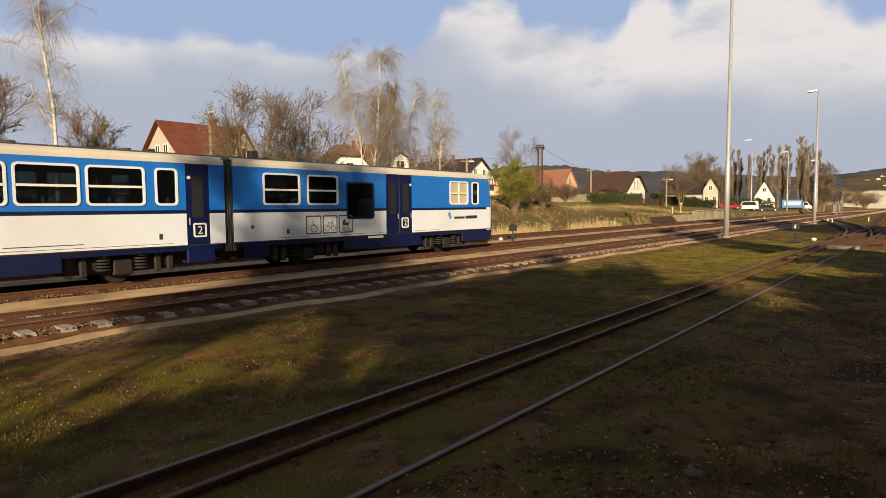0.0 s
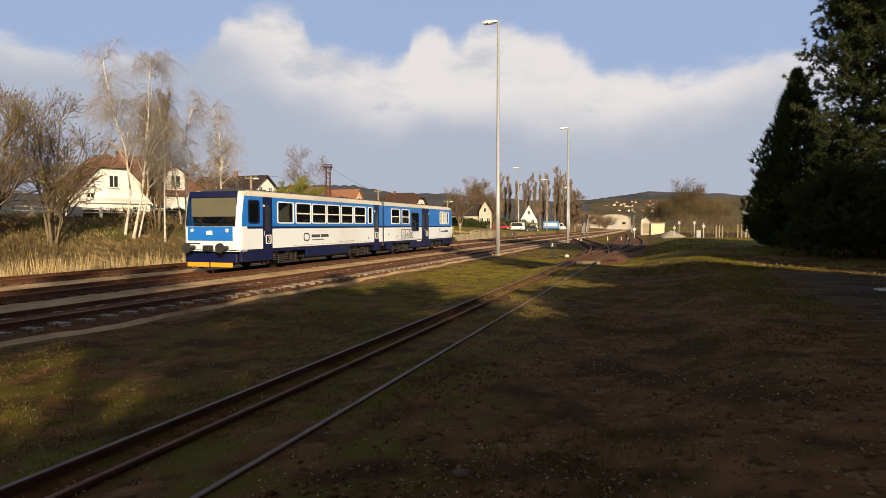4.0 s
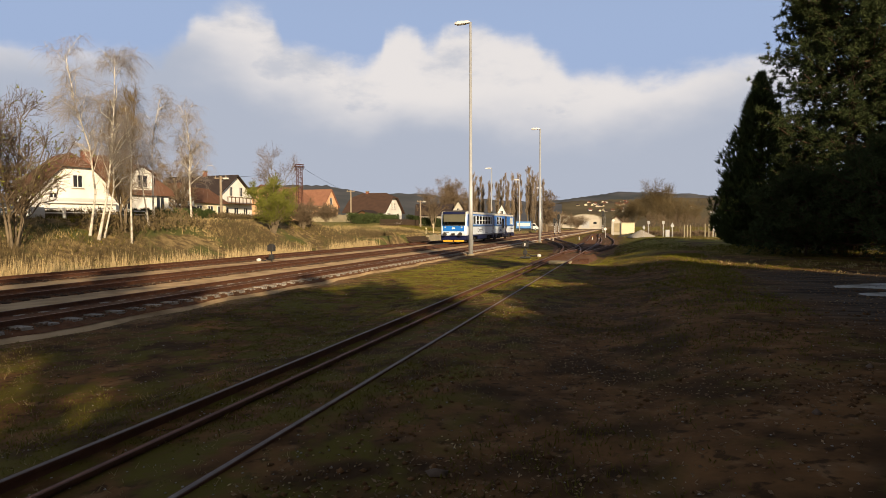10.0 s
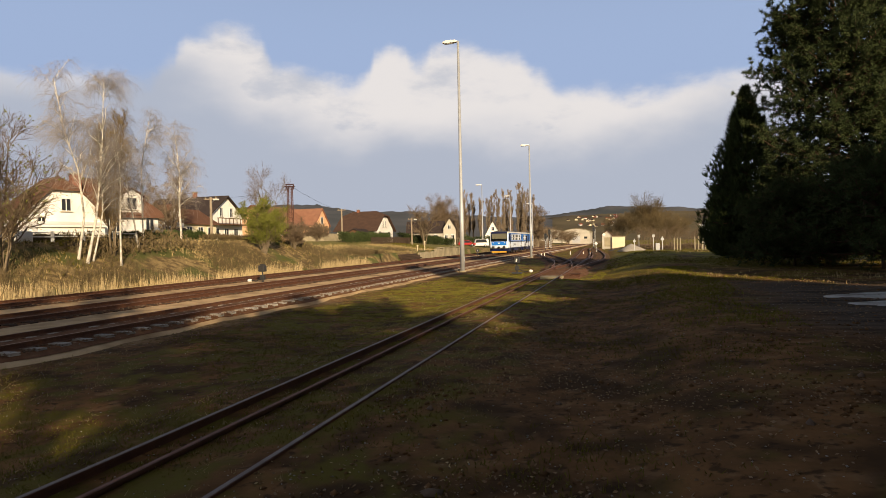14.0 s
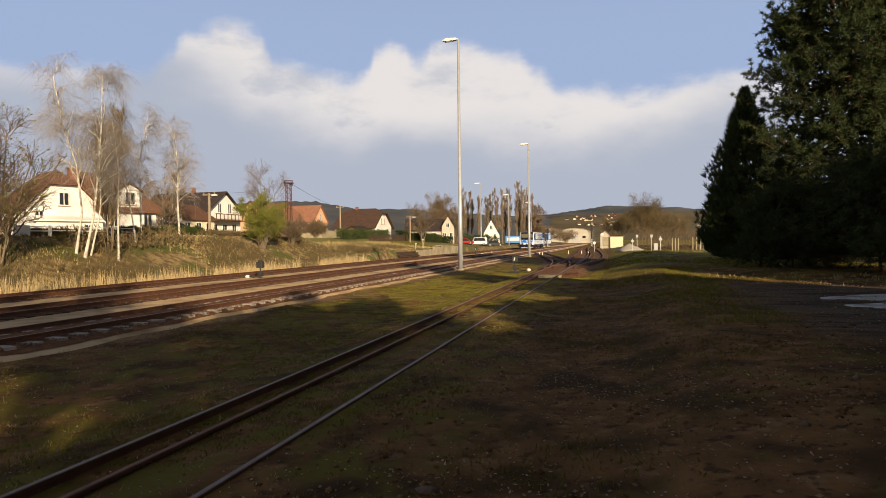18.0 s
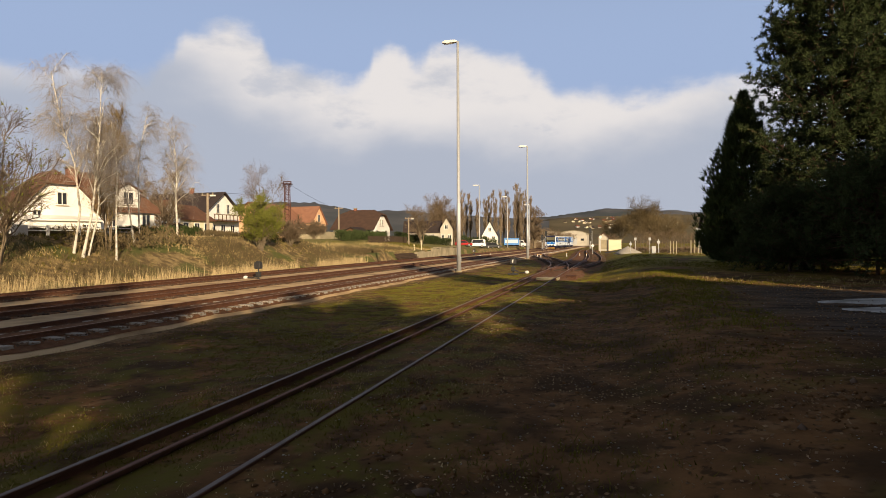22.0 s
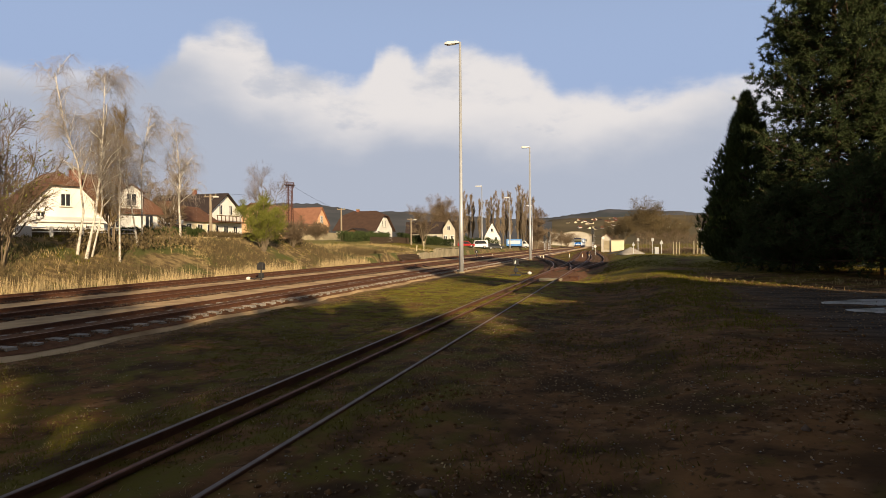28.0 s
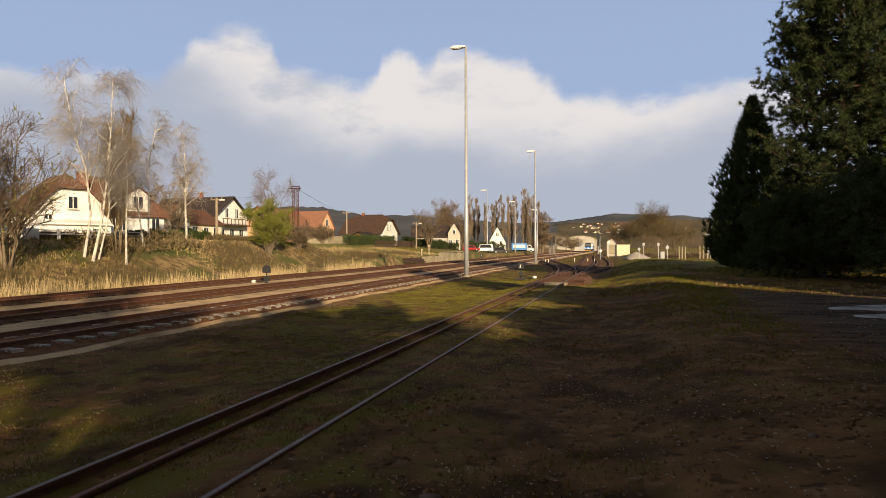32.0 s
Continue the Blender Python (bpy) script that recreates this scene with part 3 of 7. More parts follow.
def ground():
    def axis(dense, lo, hi, step):
        mid = list(np.arange(dense[0], dense[1], step))
        out = list(dense[1] + np.cumsum(np.geomspace(step * 1.3, (hi - dense[1]) / 4, 24)))
        out = [v for v in out if v < hi] + [hi]
        inn = list(dense[0] - np.cumsum(np.geomspace(step * 1.3, (dense[0] - lo) / 4, 24)))
        inn = [lo] + [v for v in inn if v > lo][::-1]
        return np.array(inn + mid + out)

    xs = axis((-44, 14), -2600, 2600, 0.33)
    xs = np.unique(np.concatenate([xs, [-5.0, -4.9, -4.8, -4.68, -4.55, -4.34, -4.28, -4.45, -4.36, -4.30, -4.2, -3.9, -3.6, -3.4, -3.3, -3.15, -3.0]]))
    ys = axis((-6, 70), -600, 3600, 0.45)
    X, Y = np.meshgrid(xs, ys)
    Z = ground_z(X, Y)
    n, k = X.shape
    idx = np.arange(n * k).reshape(n, k)
    quads = np.stack([idx[:-1, :-1], idx[:-1, 1:], idx[1:, 1:], idx[1:, :-1]], -1).reshape(-1, 4)
    me = array_mesh("ground", np.stack([X, Y, Z], -1).reshape(-1, 3), quads)
    ob = link("ground", me, ground_material(), smooth=True)
    tagged(ob, "mossy and earthen trackside ground with a dry grass bank", "ground", kind="structure")


ground()


def strip_sheet(name, x_of, half, y0, y1, z_edge, z_top, mat, label, category, step=0.8, crown=0.72, wobble=0.08, mid=0.0):
    """A raised bed that follows a line, with sloped, uneven shoulders."""
    ys = np.arange(y0, y1 + step, step)
    prof = [(-1.0, z_edge), (-crown, z_top - 0.02), (-0.36, z_top), (-0.33, z_top + mid), (0, z_top + mid - 0.01), (0.33, z_top + mid), (0.36, z_top), (crown, z_top - 0.02), (1.0, z_edge)]
    V = []
    for y in ys:
        for s, z in prof:
            w = wobble * (math.sin(y * 1.7 + s * 3) + math.sin(y * 0.63 + s)) if abs(s) == 1 else 0
            V.append((x_of(y) + s * half + w, y, z + 0.008 * math.sin(y * 5.1 + s * 7)))
    k = len(prof)
    F = [(a * k + i, a * k + i + 1, (a + 1) * k + i + 1, (a + 1) * k + i) for a in range(len(ys) - 1) for i in range(k - 1)]
    ob = link(name, array_mesh(name, V, F), mat)
    return tagged(ob, label, category, kind="structure")


def ease(y, y0, y1):
    t = min(max((y - y0) / (y1 - y0), 0.0), 1.0)
    return t * t * (3 - 2 * t)


# lines of the tracks: x over y
T1, T2, T3, T4 = -13.45, -18.25, -23.6, -3.98


def line_1(y):
    return T1 - 0.5 * ease(y, 150, 196) - 0.7 * ease(y, 205, 300)


def line_2(y):  # crosses over to the first line's course far ahead
    return T2 + 4.3 * ease(y, 138, 200) - 0.7 * ease(y, 205, 300)


def line_3(y):
    return T3 + 1.0 * ease(y, 90, 260)


def line_4(y):
    return T4 - 3.0 * ease(y, 58, 150)


def line_5(y):  # from the siding over to the first line
    return T4 - 0.6 * ease(y, 36, 56) - 7.5 * ease(y, 48, 104)


def line_6(y):
    return T4 + 1.7 * ease(y, 40, 66) - 3.4 * ease(y, 66, 150)


strip_sheet("sand_verge", lambda y: -18.75, 6.95, -60, 260, -0.345, -0.185, M["sand"], "pale sandy cess between the railway tracks", "path", crown=0.93, wobble=0.14)
for nm, fn, hw, a, b in (("ballast_1", line_1, 1.40, -60, 300), ("ballast_2", line_2, 1.42, -60, 188), ("ballast_3", line_3, 1.45, -60, 300)):
    strip_sheet(nm, fn, hw, a, b, -0.26, -0.150, M["ballast"], "rust-brown stone ballast bed under rails", "ballast", crown=0.83, mid=0.035)
def road():
    xs, V = np.arange(-2.0, 60.0, 1.0), []
    for x in xs:
        for w, dz in ((-3.6, -0.1), (-3.4, 0.035), (0.0, 0.08), (3.4, 0.035), (3.6, -0.1)):
            y = 126.0 + 0.1 * x + w
            V.append((x, y, float(ground_z(x, y)) + dz + 0.05))
    F = [(a * 5 + i, a * 5 + i + 1, a * 5 + i + 6, a * 5 + i + 5) for a in range(len(xs) - 1) for i in range(4)]
    ob = link("road", array_mesh("road", V, F), M["asphalt"])
    tagged(ob, "grey worn asphalt road past the bank", "road", kind="structure")


road()
strip_sheet("ballast_4", line_5, 1.7, 46, 105, -0.36, -0.170, M["ballast"], "rust-brown ballast under the crossover rails", "ballast")
strip_sheet("ballast_5", line_4, 1.9, 32, 160, -0.36, -0.175, M["ballast"], "rust-brown ballast under the switch rails", "ballast")
strip_sheet("ballast_6", line_6, 1.7, 44, 160, -0.36, -0.172, M["ballast"], "rust-brown ballast under the yard track", "ballast")


# ---- tracks ----
def rail_mesh(name, x_of, off, y0, y1, lift=0.0, step=1.5):
    ys = list(np.arange(y0, y1, step)) + [y1]
    prof = [(-0.065, -0.152), (0.065, -0.152), (0.065, -0.140), (0.012, -0.118), (0.012, -0.045), (0.036, -0.034), (0.036, -0.004), (-0.036, -0.004),
            (-0.036, -0.034), (-0.012, -0.045), (-0.012, -0.118), (-0.065, -0.140)]
    mb = Mesher()
    mb.rings([[(x_of(y) + off + u, y, lift + w) for u, w in prof] for y in ys])
    return mb


def rail_head(x_of, off, y0, y1, lift=0.0, step=1.5, wide=1.0):
    ys = list(np.arange(y0, y1, step)) + [y1]
    prof = [(-0.034, -0.008), (0.034, -0.008), (0.034, -0.002), (0.026, 0.0), (-0.026, 0.0), (-0.034, -0.002)]
    mb = Mesher()
    mb.rings([[(x_of(y) + off + u * wide, y, lift + w) for u, w in prof] for y in ys])
    return mb


def sleeper_mesh(mat, half, wide, high):
    mb = Mesher()
    prof = [(-wide / 2, 0), (wide / 2, 0), (wide * 0.42, high), (-wide * 0.42, high)]
    mb.rings([[(x, u, w - (0.03 if abs(x) < 0.4 else 0)) for u, w in prof] for x in (-half, -0.45, -0.3, 0.3, 0.45, half)])
    me = bpy.data.meshes.new("sleeper")
    me.from_pydata(mb.v, [], mb.f)
    me.materials.append(mat)
    return me


def railway_track(x_of, y0, y1, label, sleeper, pitch=0.62, near=(-8, 62), top="railtop", drop=-0.215, lift=0.0, more=True):
    tr = thing("railway_track", label=label, category="railway track", group="station tracks", kind="structure")
    for off in (-0.7525, 0.7525):
        r = part("rail", rail_mesh("rail", x_of, off, y0, y1, lift), M["rail"], tr)
        part("rail_head", rail_head(x_of, off, y0, y1, lift, wide=0.7 if top == "sidingtop" else 1.0), M[top], r, "worn rail head")
    rest = []
    y = y0
    rnd = random.Random(7)
    while y < y1:
        x = x_of(y)
        lean = math.atan2(x_of(y + 0.5) - x_of(y - 0.5), 1.0)
        m = pose(x + rnd.uniform(-0.03, 0.03), y, drop + lift + rnd.uniform(-0.012, 0.006), 0, 0, -math.degrees(lean) + rnd.uniform(-0.8, 0.8))
        if near[0] <= y <= near[1]:
            o = new("sleeper", sleeper)
            o.parent, o.matrix_basis = tr, m
        else:
            rest.append(m)
        y += pitch
    if rest and more:
        src = np.array([v.co[:] for v in sleeper.vertices])
        V = np.concatenate([src @ np.array(m.to_3x3()).T + np.array(m.translation) for m in rest])
        F = np.concatenate([np.array([list(p.vertices) for p in sleeper.polygons if len(p.vertices) == 4]) + i * len(src) for i in range(len(rest))])
        tagged(link("far_sleepers", array_mesh("far_sleepers", V, F), sleeper.materials[0], tr), kind="stuff")
    return tr


CONCRETE_SLEEPER = sleeper_mesh(M["sleeper"], 1.24, 0.27, 0.085)
TIMBER_SLEEPER = sleeper_mesh(M["timber"], 1.25, 0.25, 0.075)


def tracks():
    railway_track(line_1, -60, 300, "straight rusty main track on pale concrete sleepers", CONCRETE_SLEEPER)
    railway_track(line_2, -60, 194, "rusty main track on dark timber sleepers in brown ballast", TIMBER_SLEEPER)
    railway_track(line_3, -60, 300, "rusty outer track on dark timber sleepers beside reeds", TIMBER_SLEEPER, near=(0, 62))
    tr = railway_track(line_4, -30, 160, "old siding track sunk in moss and earth", TIMBER_SLEEPER, 0.66, (33, 60), "sidingtop", -0.30)
    gr = part("guard_rail", rail_mesh("guard_rail", line_4, -0.30, -30, 33.5, -0.02), M["rail"], tr, "rusty check rail sunk beside the rail")
    part("rail_head", rail_head(line_4, -0.30, -30, 33.5, -0.02, wide=0.6), M["guardtop"], gr, "rusty check rail head")
    railway_track(line_5, 47, 104, "curved crossover track with dark rails", TIMBER_SLEEPER, near=(47, 80))
    railway_track(line_6, 45, 160, "yard track branching off at the switch", TIMBER_SLEEPER, near=(45, 70))


tracks()


# ---- the train ----
HALF = 1.5


def car_outline(length, cab, z):
    """The plan of a car at a height: y runs to the cab end; that end rounds and leans back with height."""
    back = 0.22 * max(0.0, (z - 1.95) / 1.5) ** 1.6
    y1, y0, w = length - back, 0.0, HALF - 0.03 * max(0.0, z - 3.0)
    r, pts = 0.26, []
    for t in np.linspace(0, math.pi / 2, 6):
        pts.append((w - r + r * math.cos(t), y1 - 0.30 + 0.30 * math.sin(t)))
    pts += [(-x, y) for x, y in pts[::-1]]
    pts += [(-w, y0), (w, y0)]
    return pts


def shell(mb, length, z0, z1, steps=2, grow=0.0):
    rings = []
    for z in np.linspace(z0, z1, steps):
        rings.append([(x * (1 + grow), y, z) for x, y in car_outline(length, True, z)])
    return mb.rings(rings)


def side_wall(mb, y0, y1, z0, z1, holes, side, thick=0.05):
    """A side wall with openings, built of pieces round them."""
    xo, xi = side * HALF, side * (HALF - thick)
    cy = sorted({y0, y1, *(v for h in holes for v in h[:2] if y0 < v < y1)})
    cz = sorted({z0, z1, *(v for h in holes for v in h[2:] if z0 < v < z1)})
    solid = lambda i, j: 0 <= i < len(cy) - 1 and 0 <= j < len(cz) - 1 and not any(
        a < (cy[i] + cy[i + 1]) / 2 < b and lo < (cz[j] + cz[j + 1]) / 2 < hi for a, b, lo, hi in holes)
    k = len(cz)
    v = [(x, y, z) for x in (xo, xi) for y in cy for z in cz]
    at, n, f = (lambda i, j: i * k + j), len(cy) * len(cz), []
    for i in range(len(cy) - 1):
        for j in range(k - 1):
            if not solid(i, j):
                continue
            q = (at(i, j), at(i + 1, j), at(i + 1, j + 1), at(i, j + 1))
            f += [q, tuple(u + n for u in q[::-1])]
            for (di, dj), (s, e) in (((0, -1), (0, 1)), ((1, 0), (1, 2)), ((0, 1), (2, 3)), ((-1, 0), (3, 0))):
                if not solid(i + di, j + dj):
                    f.append((q[s], q[e], q[e] + n, q[s] + n))
    mb.add(v, f)


def frame_ring(mb, side, a, b, lo, hi, wide, proud=0.025, r=0.12):
    def loop(e, rr):
        out = []
        for cy, cz, s in ((b - e - rr, hi - e - rr, 0), (a + e + rr, hi - e - rr, 1), (a + e + rr, lo + e + rr, 2), (b - e - rr, lo + e + rr, 3)):
            for k in range(4):
                t = (s + k / 3) * math.pi / 2
                out.append((cy + rr * math.cos(t), cz + rr * math.sin(t)))
        return out
    o, i = loop(-0.02, r), loop(wide, max(r - wide, 0.03))
    n = len(o)
    xo, xi = side * (HALF + proud), side * (HALF - 0.03)
    v = [(xo, y, z) for y, z in o] + [(xo, y, z) for y, z in i] + [(xi, y, z) for y, z in i] + [(xi, y, z) for y, z in o]
    f = []
    for k in range(n):
        j = (k + 1) % n
        f += [(k, j, n + j, n + k), (n + k, n + j, 2 * n + j, 2 * n + k), (3 * n + j, 3 * n + k, k, j)]
    mb.add(v, f)


def text_part(body, size, parent, m, mat, label):
    cu = bpy.data.curves.new("lettering", "FONT")
    cu.body, cu.size, cu.align_x, cu.align_y, cu.extrude = body, size, "CENTER", "CENTER", 0.002
    cu.materials.append(mat)
    o = new("lettering", cu)
    o.parent, o.matrix_basis = parent, m
    return tagged(o, label)


def on_side(side, y, z, proud=0.012):
    return Matrix.Translation((side * (HALF + proud), y, z)) @ Matrix.Rotation(radians(90 if side > 0 else -90), 4, "Z") @ Matrix.Rotation(radians(90), 4, "X")


def bogie(car, y, kind):
    bg = part("bogie_frame", Mesher().box(-1.14, -0.90, y - 1.45, y + 1.45, 0.40, 0.92).box(0.90, 1.14, y - 1.45, y + 1.45, 0.40, 0.92)
              .box(-1.0, 1.0, y - 1.3, y + 1.3, 0.3, 0.9), M["darkmetal"], car, "dark dirty bogie frame", 0.03)
    for s in (-1, 1):
        for k in (-0.48, 0.48):
            mb = Mesher()
            for i in range(6):
                mb.tube([(s * 1.22, y + k, 0.40 + i * 0.085), (s * 1.22, y + k, 0.445 + i * 0.085)], 0.19, 12)
            part("spring", mb, M["darkmetal"], bg, "coiled suspension spring")
        part("axle_box", Mesher().box(min(s * 1.12, s * 1.32), max(s * 1.12, s * 1.32), y - 0.26, y + 0.26, 0.24, 0.66), M["darkmetal"], bg, bevel=0.05)
        for k in (-1.3, -0.95, 0.95, 1.3):
            part("hanger", Mesher().box(min(s * 1.15, s * 1.27), max(s * 1.15, s * 1.27), y + k - 0.09, y + k + 0.09, 0.26, 0.92), M["darkmetal"], bg, bevel=0.03)
        w = part("wheel", Mesher().tube([(s * 0.70, y, 0.42), (s * 0.735, y, 0.42), (s * 0.74, y, 0.42), (s * 0.83, y, 0.42)], [0.45, 0.45, 0.42, 0.415], 24), M["darkmetal"], car)
        part("hub", Mesher().tube([(s * 0.80, y, 0.42), (s * 0.90, y, 0.42)], 0.13, 12), M["darkmetal"], w)
    part("axle", Mesher().tube([(-0.75, y, 0.42), (0.75, y, 0.42)], 0.08, 10), M["darkmetal"], car)


def railcar(length, windows, doors, label, pictures, cab_blind):
    """A car with its cab at y = length and its coupled end at y = 0; z = 0 on the rails."""
    car = thing("railcar", label=label, category="railcar", group="two-car train")
    L = length
    part("floor", shell(Mesher(), L, 0.93, 0.97), M["darkmetal"], car)
    # lower panels, cut by the doors
    body_end = L - 0.56
    for s in (-1, 1):
        low, up, stripe = Mesher(), Mesher(), Mesher()
        cut = sorted((a, b, 0.97, 1.87) for a, b in doors)
        big = [(a, b, lo, hi) for a, b, lo, hi, k in windows if lo < 1.8]
        side_wall(low, 0, body_end, 0.97, 1.87, cut + [(a, b, lo, 1.87) for a, b, lo, hi in big], s)
        side_wall(stripe, 0, body_end, 1.87, 1.97, [(a, b, 1.87, 1.97) for a, b in doors] + [(a, b, 1.87, 1.97) for a, b, lo, hi in big], s, 0.054)
        holes = [(a, b, max(lo, 1.97), hi) for a, b, lo, hi, k in windows] + [(a, b, 1.97, 3.3) for a, b in doors]
        side_wall(up, 0, body_end, 1.97, 3.30, [h for h in holes if h[1] < body_end], s)
        part("lower_panel", low, M["trainwhite"], car, "white lower side panel")
        part("waist_stripe", stripe, M["navy"], car, "dark blue waist stripe")
        part("upper_panel", up, M["blue"], car, "bright blue window band")

    # cab nose, as bands round the end
    def nose(z0, z1, steps, grow=0.0):
        rings = []
        for z in np.linspace(z0, z1, steps):
            o = car_outline(L, True, z)[:12]
            rings.append([(x * (1 + grow), y + grow, z) for x, y in [(o[0][0], body_end)] + o + [(o[-1][0], body_end)]])
        return rings
    mb = Mesher()
    mb.rings(nose(0.90, 1.97, 3), cap=False, closed=False)
    part("cab_nose", mb, M["trainwhite"], car, "white rounded cab nose")
    part("cab_face_panel", Mesher().box(-1.2, 1.2, L + 0.005, L + 0.03, 1.36, 1.96), M["blue"], car, "blue panel under the windscreen", 0.012)
    full = nose(1.97, 3.30, 6)
    for pick in ((0, 1, 2), (11, 12, 13)):
        part("cab_side", Mesher().rings([[r[i] for i in pick] for r in full], cap=False, closed=False), M["blue"], car, "blue cab side")
    for pick in ((2, 3, 4, 5), (8, 9, 10, 11)):
        part("cab_pillar", Mesher().rings([[r[i] for i in pick] for r in full], cap=False, closed=False), M["trainwhite"], car, "white windscreen pillar")
    glass_rings = [[(r[i][0], r[i][1] - 0.01, r[i][2]) for i in (5, 6, 7, 8)] for r in full]
    part("windscreen", Mesher().rings(glass_rings, cap=False, closed=False), M["screen"], car, "wide curved windscreen")
    head = nose(3.24, 3.50, 3)
    part("cab_brow", Mesher().rings([[(x * 0.995, y + 0.004, z) for x, y, z in r[5:9]] for r in head], cap=False, closed=False), M["navy"], car, "dark brow over the windscreen")
    if cab_blind:
        part("sun_blind", Mesher().box(-1.2, 1.2, L - 0.26, L - 0.24, 2.40, 3.24), M["blind"], car, "beige blind behind the windscreen")
    part("cab_desk", Mesher().box(-1.2, 1.2, L - 0.72, L - 0.35, 1.7, 2.1), M["black"], car, bevel=0.05)
    for s in (-1, 1):
        part("headlight", Mesher().tube([(s * 0.93, L + 0.02, 1.80), (s * 0.93, L + 0.06, 1.80)], 0.085, 12), M["lamp_glass"], car, "round headlight")
        part("buffer_stem", Mesher().tube([(s * 0.875, L - 0.05, 1.05), (s * 0.875, L + 0.42, 1.05)], 0.10, 10), M["black"], car)
        part("buffer", Mesher().tube([(s * 0.875, L + 0.42, 1.05), (s * 0.875, L + 0.50, 1.05)], [0.23, 0.21], 16), M["black"], car, "black round buffer")
        part("snow_plough", Mesher().box(min(s * 0.04, s * 1.2), max(s * 0.04, s * 1.2), L + 0.02, L + 0.07, 0.22, 0.42), M["yellow"], car, "yellow rail guard plate", 0.01)
        part("wiper", Mesher().tube([(s * 0.25, L + 0.02, 2.02), (s * 0.75, L - 0.05, 2.30)], 0.015, 6), M["black"], car)
    part("emblem", Mesher().prism([(-0.16, 1.62), (0.16, 1.60), (0.19, 1.78), (-0.13, 1.80)], 1, L + 0.03, L + 0.04), M["white"], car, "plain pale emblem shape")
    part("number_bar", Mesher().box(0.55, 1.15, L + 0.002, L + 0.012, 1.20, 1.26), M["ink"], car)
    part("coupler", Mesher().box(-0.18, 0.18, L, L + 0.3, 0.92, 1.16), M["darkmetal"], car, "screw coupling and hook", 0.03)
    part("front_apron", Mesher().box(-1.38, 1.38, L - 0.10, L + 0.01, 0.40, 0.82), M["navy"], car, "dark blue front apron", 0.04)

    # skirt in segments between the bogies, roof and its edge
    for a, b in ((0.35, 1.2), (4.4, length - 5.2), (length - 2.4, length - 0.15)):
        for s in (-1, 1):
            part("skirt", Mesher().box(min(s * 1.36, s * (HALF - 0.01)), max(s * 1.36, s * (HALF - 0.01)), a, b, 0.44, 0.94), M["navy"], car, "dark blue skirt panel", 0.02)
    for s in (-1, 1):
        part("sill_beam", Mesher().box(min(s * 1.4, s * (HALF - 0.02)), max(s * 1.4, s * (HALF - 0.02)), 0.1, length - 0.8, 0.80, 0.968), M["navy"], car)
    part("centre_sill", Mesher().box(-0.95, 0.95, 0.2, length - 0.4, 0.42, 0.92), M["darkmetal"], car)
    part("underfloor_box", Mesher().box(-1.2, 1.2, 4.6, length - 5.6, 0.34, 0.92), M["darkmetal"], car, "dark underfloor equipment", 0.06)
    edge = Mesher()
    for s in (-1, 1):
        prof = [(HALF, 3.30), (HALF - 0.01, 3.40), (HALF - 0.08, 3.50), (HALF - 0.20, 3.555), (HALF - 0.20, 3.30)]
        edge.rings([[(s * u, y, w) for u, w in prof] for y in (0.0, length - 0.72)])
    part("roof_edge", edge, M["traincream"], car, "cream roof edge")
    part("cab_roof_edge", Mesher().rings(nose(3.30, 3.50, 3), cap=False, closed=False), M["traincream"], car)
    roof = [[(u, y, w - k) for u, w in ((-HALF + 0.14, 3.52), (-1.0, 3.62), (-0.4, 3.68), (0.4, 3.68), (1.0, 3.62), (HALF - 0.14, 3.52), (HALF - 0.2, 3.44), (-HALF + 0.2, 3.44))]
            for y, k in ((0.02, 0), (length - 1.3, 0), (length - 0.85, 0.03), (length - 0.55, 0.10))]
    part("roof", Mesher().rings(roof), M["roofgrey"], car, "dark dirty roof")
    for y in (2.2, 5.0, 7.8, 10.4):
        part("roof_vent", Mesher().tube([(0.0, y, 3.66), (0.0, y, 3.76)], [0.2, 0.16], 12), M["roofgrey"], car)
    part("exhaust", Mesher().box(0.7, 0.95, 1.0, 1.25, 3.55, 3.86), M["black"], car, "black exhaust stack", 0.02)
    part("end_wall", Mesher().box(-HALF + 0.06, HALF - 0.06, 0.0, 0.06, 0.95, 3.5), M["navy"], car)
    part("ceiling_lining", Mesher().box(-HALF + 0.06, HALF - 0.06, 0.07, length - 0.9, 3.22, 3.26), M["inner"], car)
    part("cab_partition", Mesher().box(-HALF + 0.06, HALF - 0.06, length - 3.8, length - 3.76, 0.97, 3.22), M["inner"], car)
    for a, b, lo, hi, kind in windows:
        for s in (-1, 1):
            mb = Mesher()
            frame_ring(mb, s, a, b, lo, hi, 0.04)
            fr = part("window_frame", mb, M["trainwhite"] if kind != "dark" else M["navy"], car)
            part("pane", Mesher().box(min(s * (HALF - 0.035), s * (HALF - 0.025)), max(s * (HALF - 0.035), s * (HALF - 0.025)), a, b, lo, hi),
                 M["glass"] if kind != "blind" else M["blind"], fr).visible_shadow = False
            if kind in ("bar", "blind"):
                z = lo + (hi - lo) * 0.48
                part("bar", Mesher().box(min(s * (HALF - 0.03), s * (HALF + 0.02)), max(s * (HALF - 0.03), s * (HALF + 0.02)), a + 0.05, b - 0.05, z - 0.03, z + 0.03), M["white"], fr)
            if kind == "blind":
                part("bar", Mesher().box(min(s * (HALF - 0.03), s * (HALF + 0.02)), max(s * (HALF - 0.03), s * (HALF + 0.02)), (a + b) / 2 - 0.03, (a + b) / 2 + 0.03, lo + 0.05, hi - 0.05), M["white"], fr)
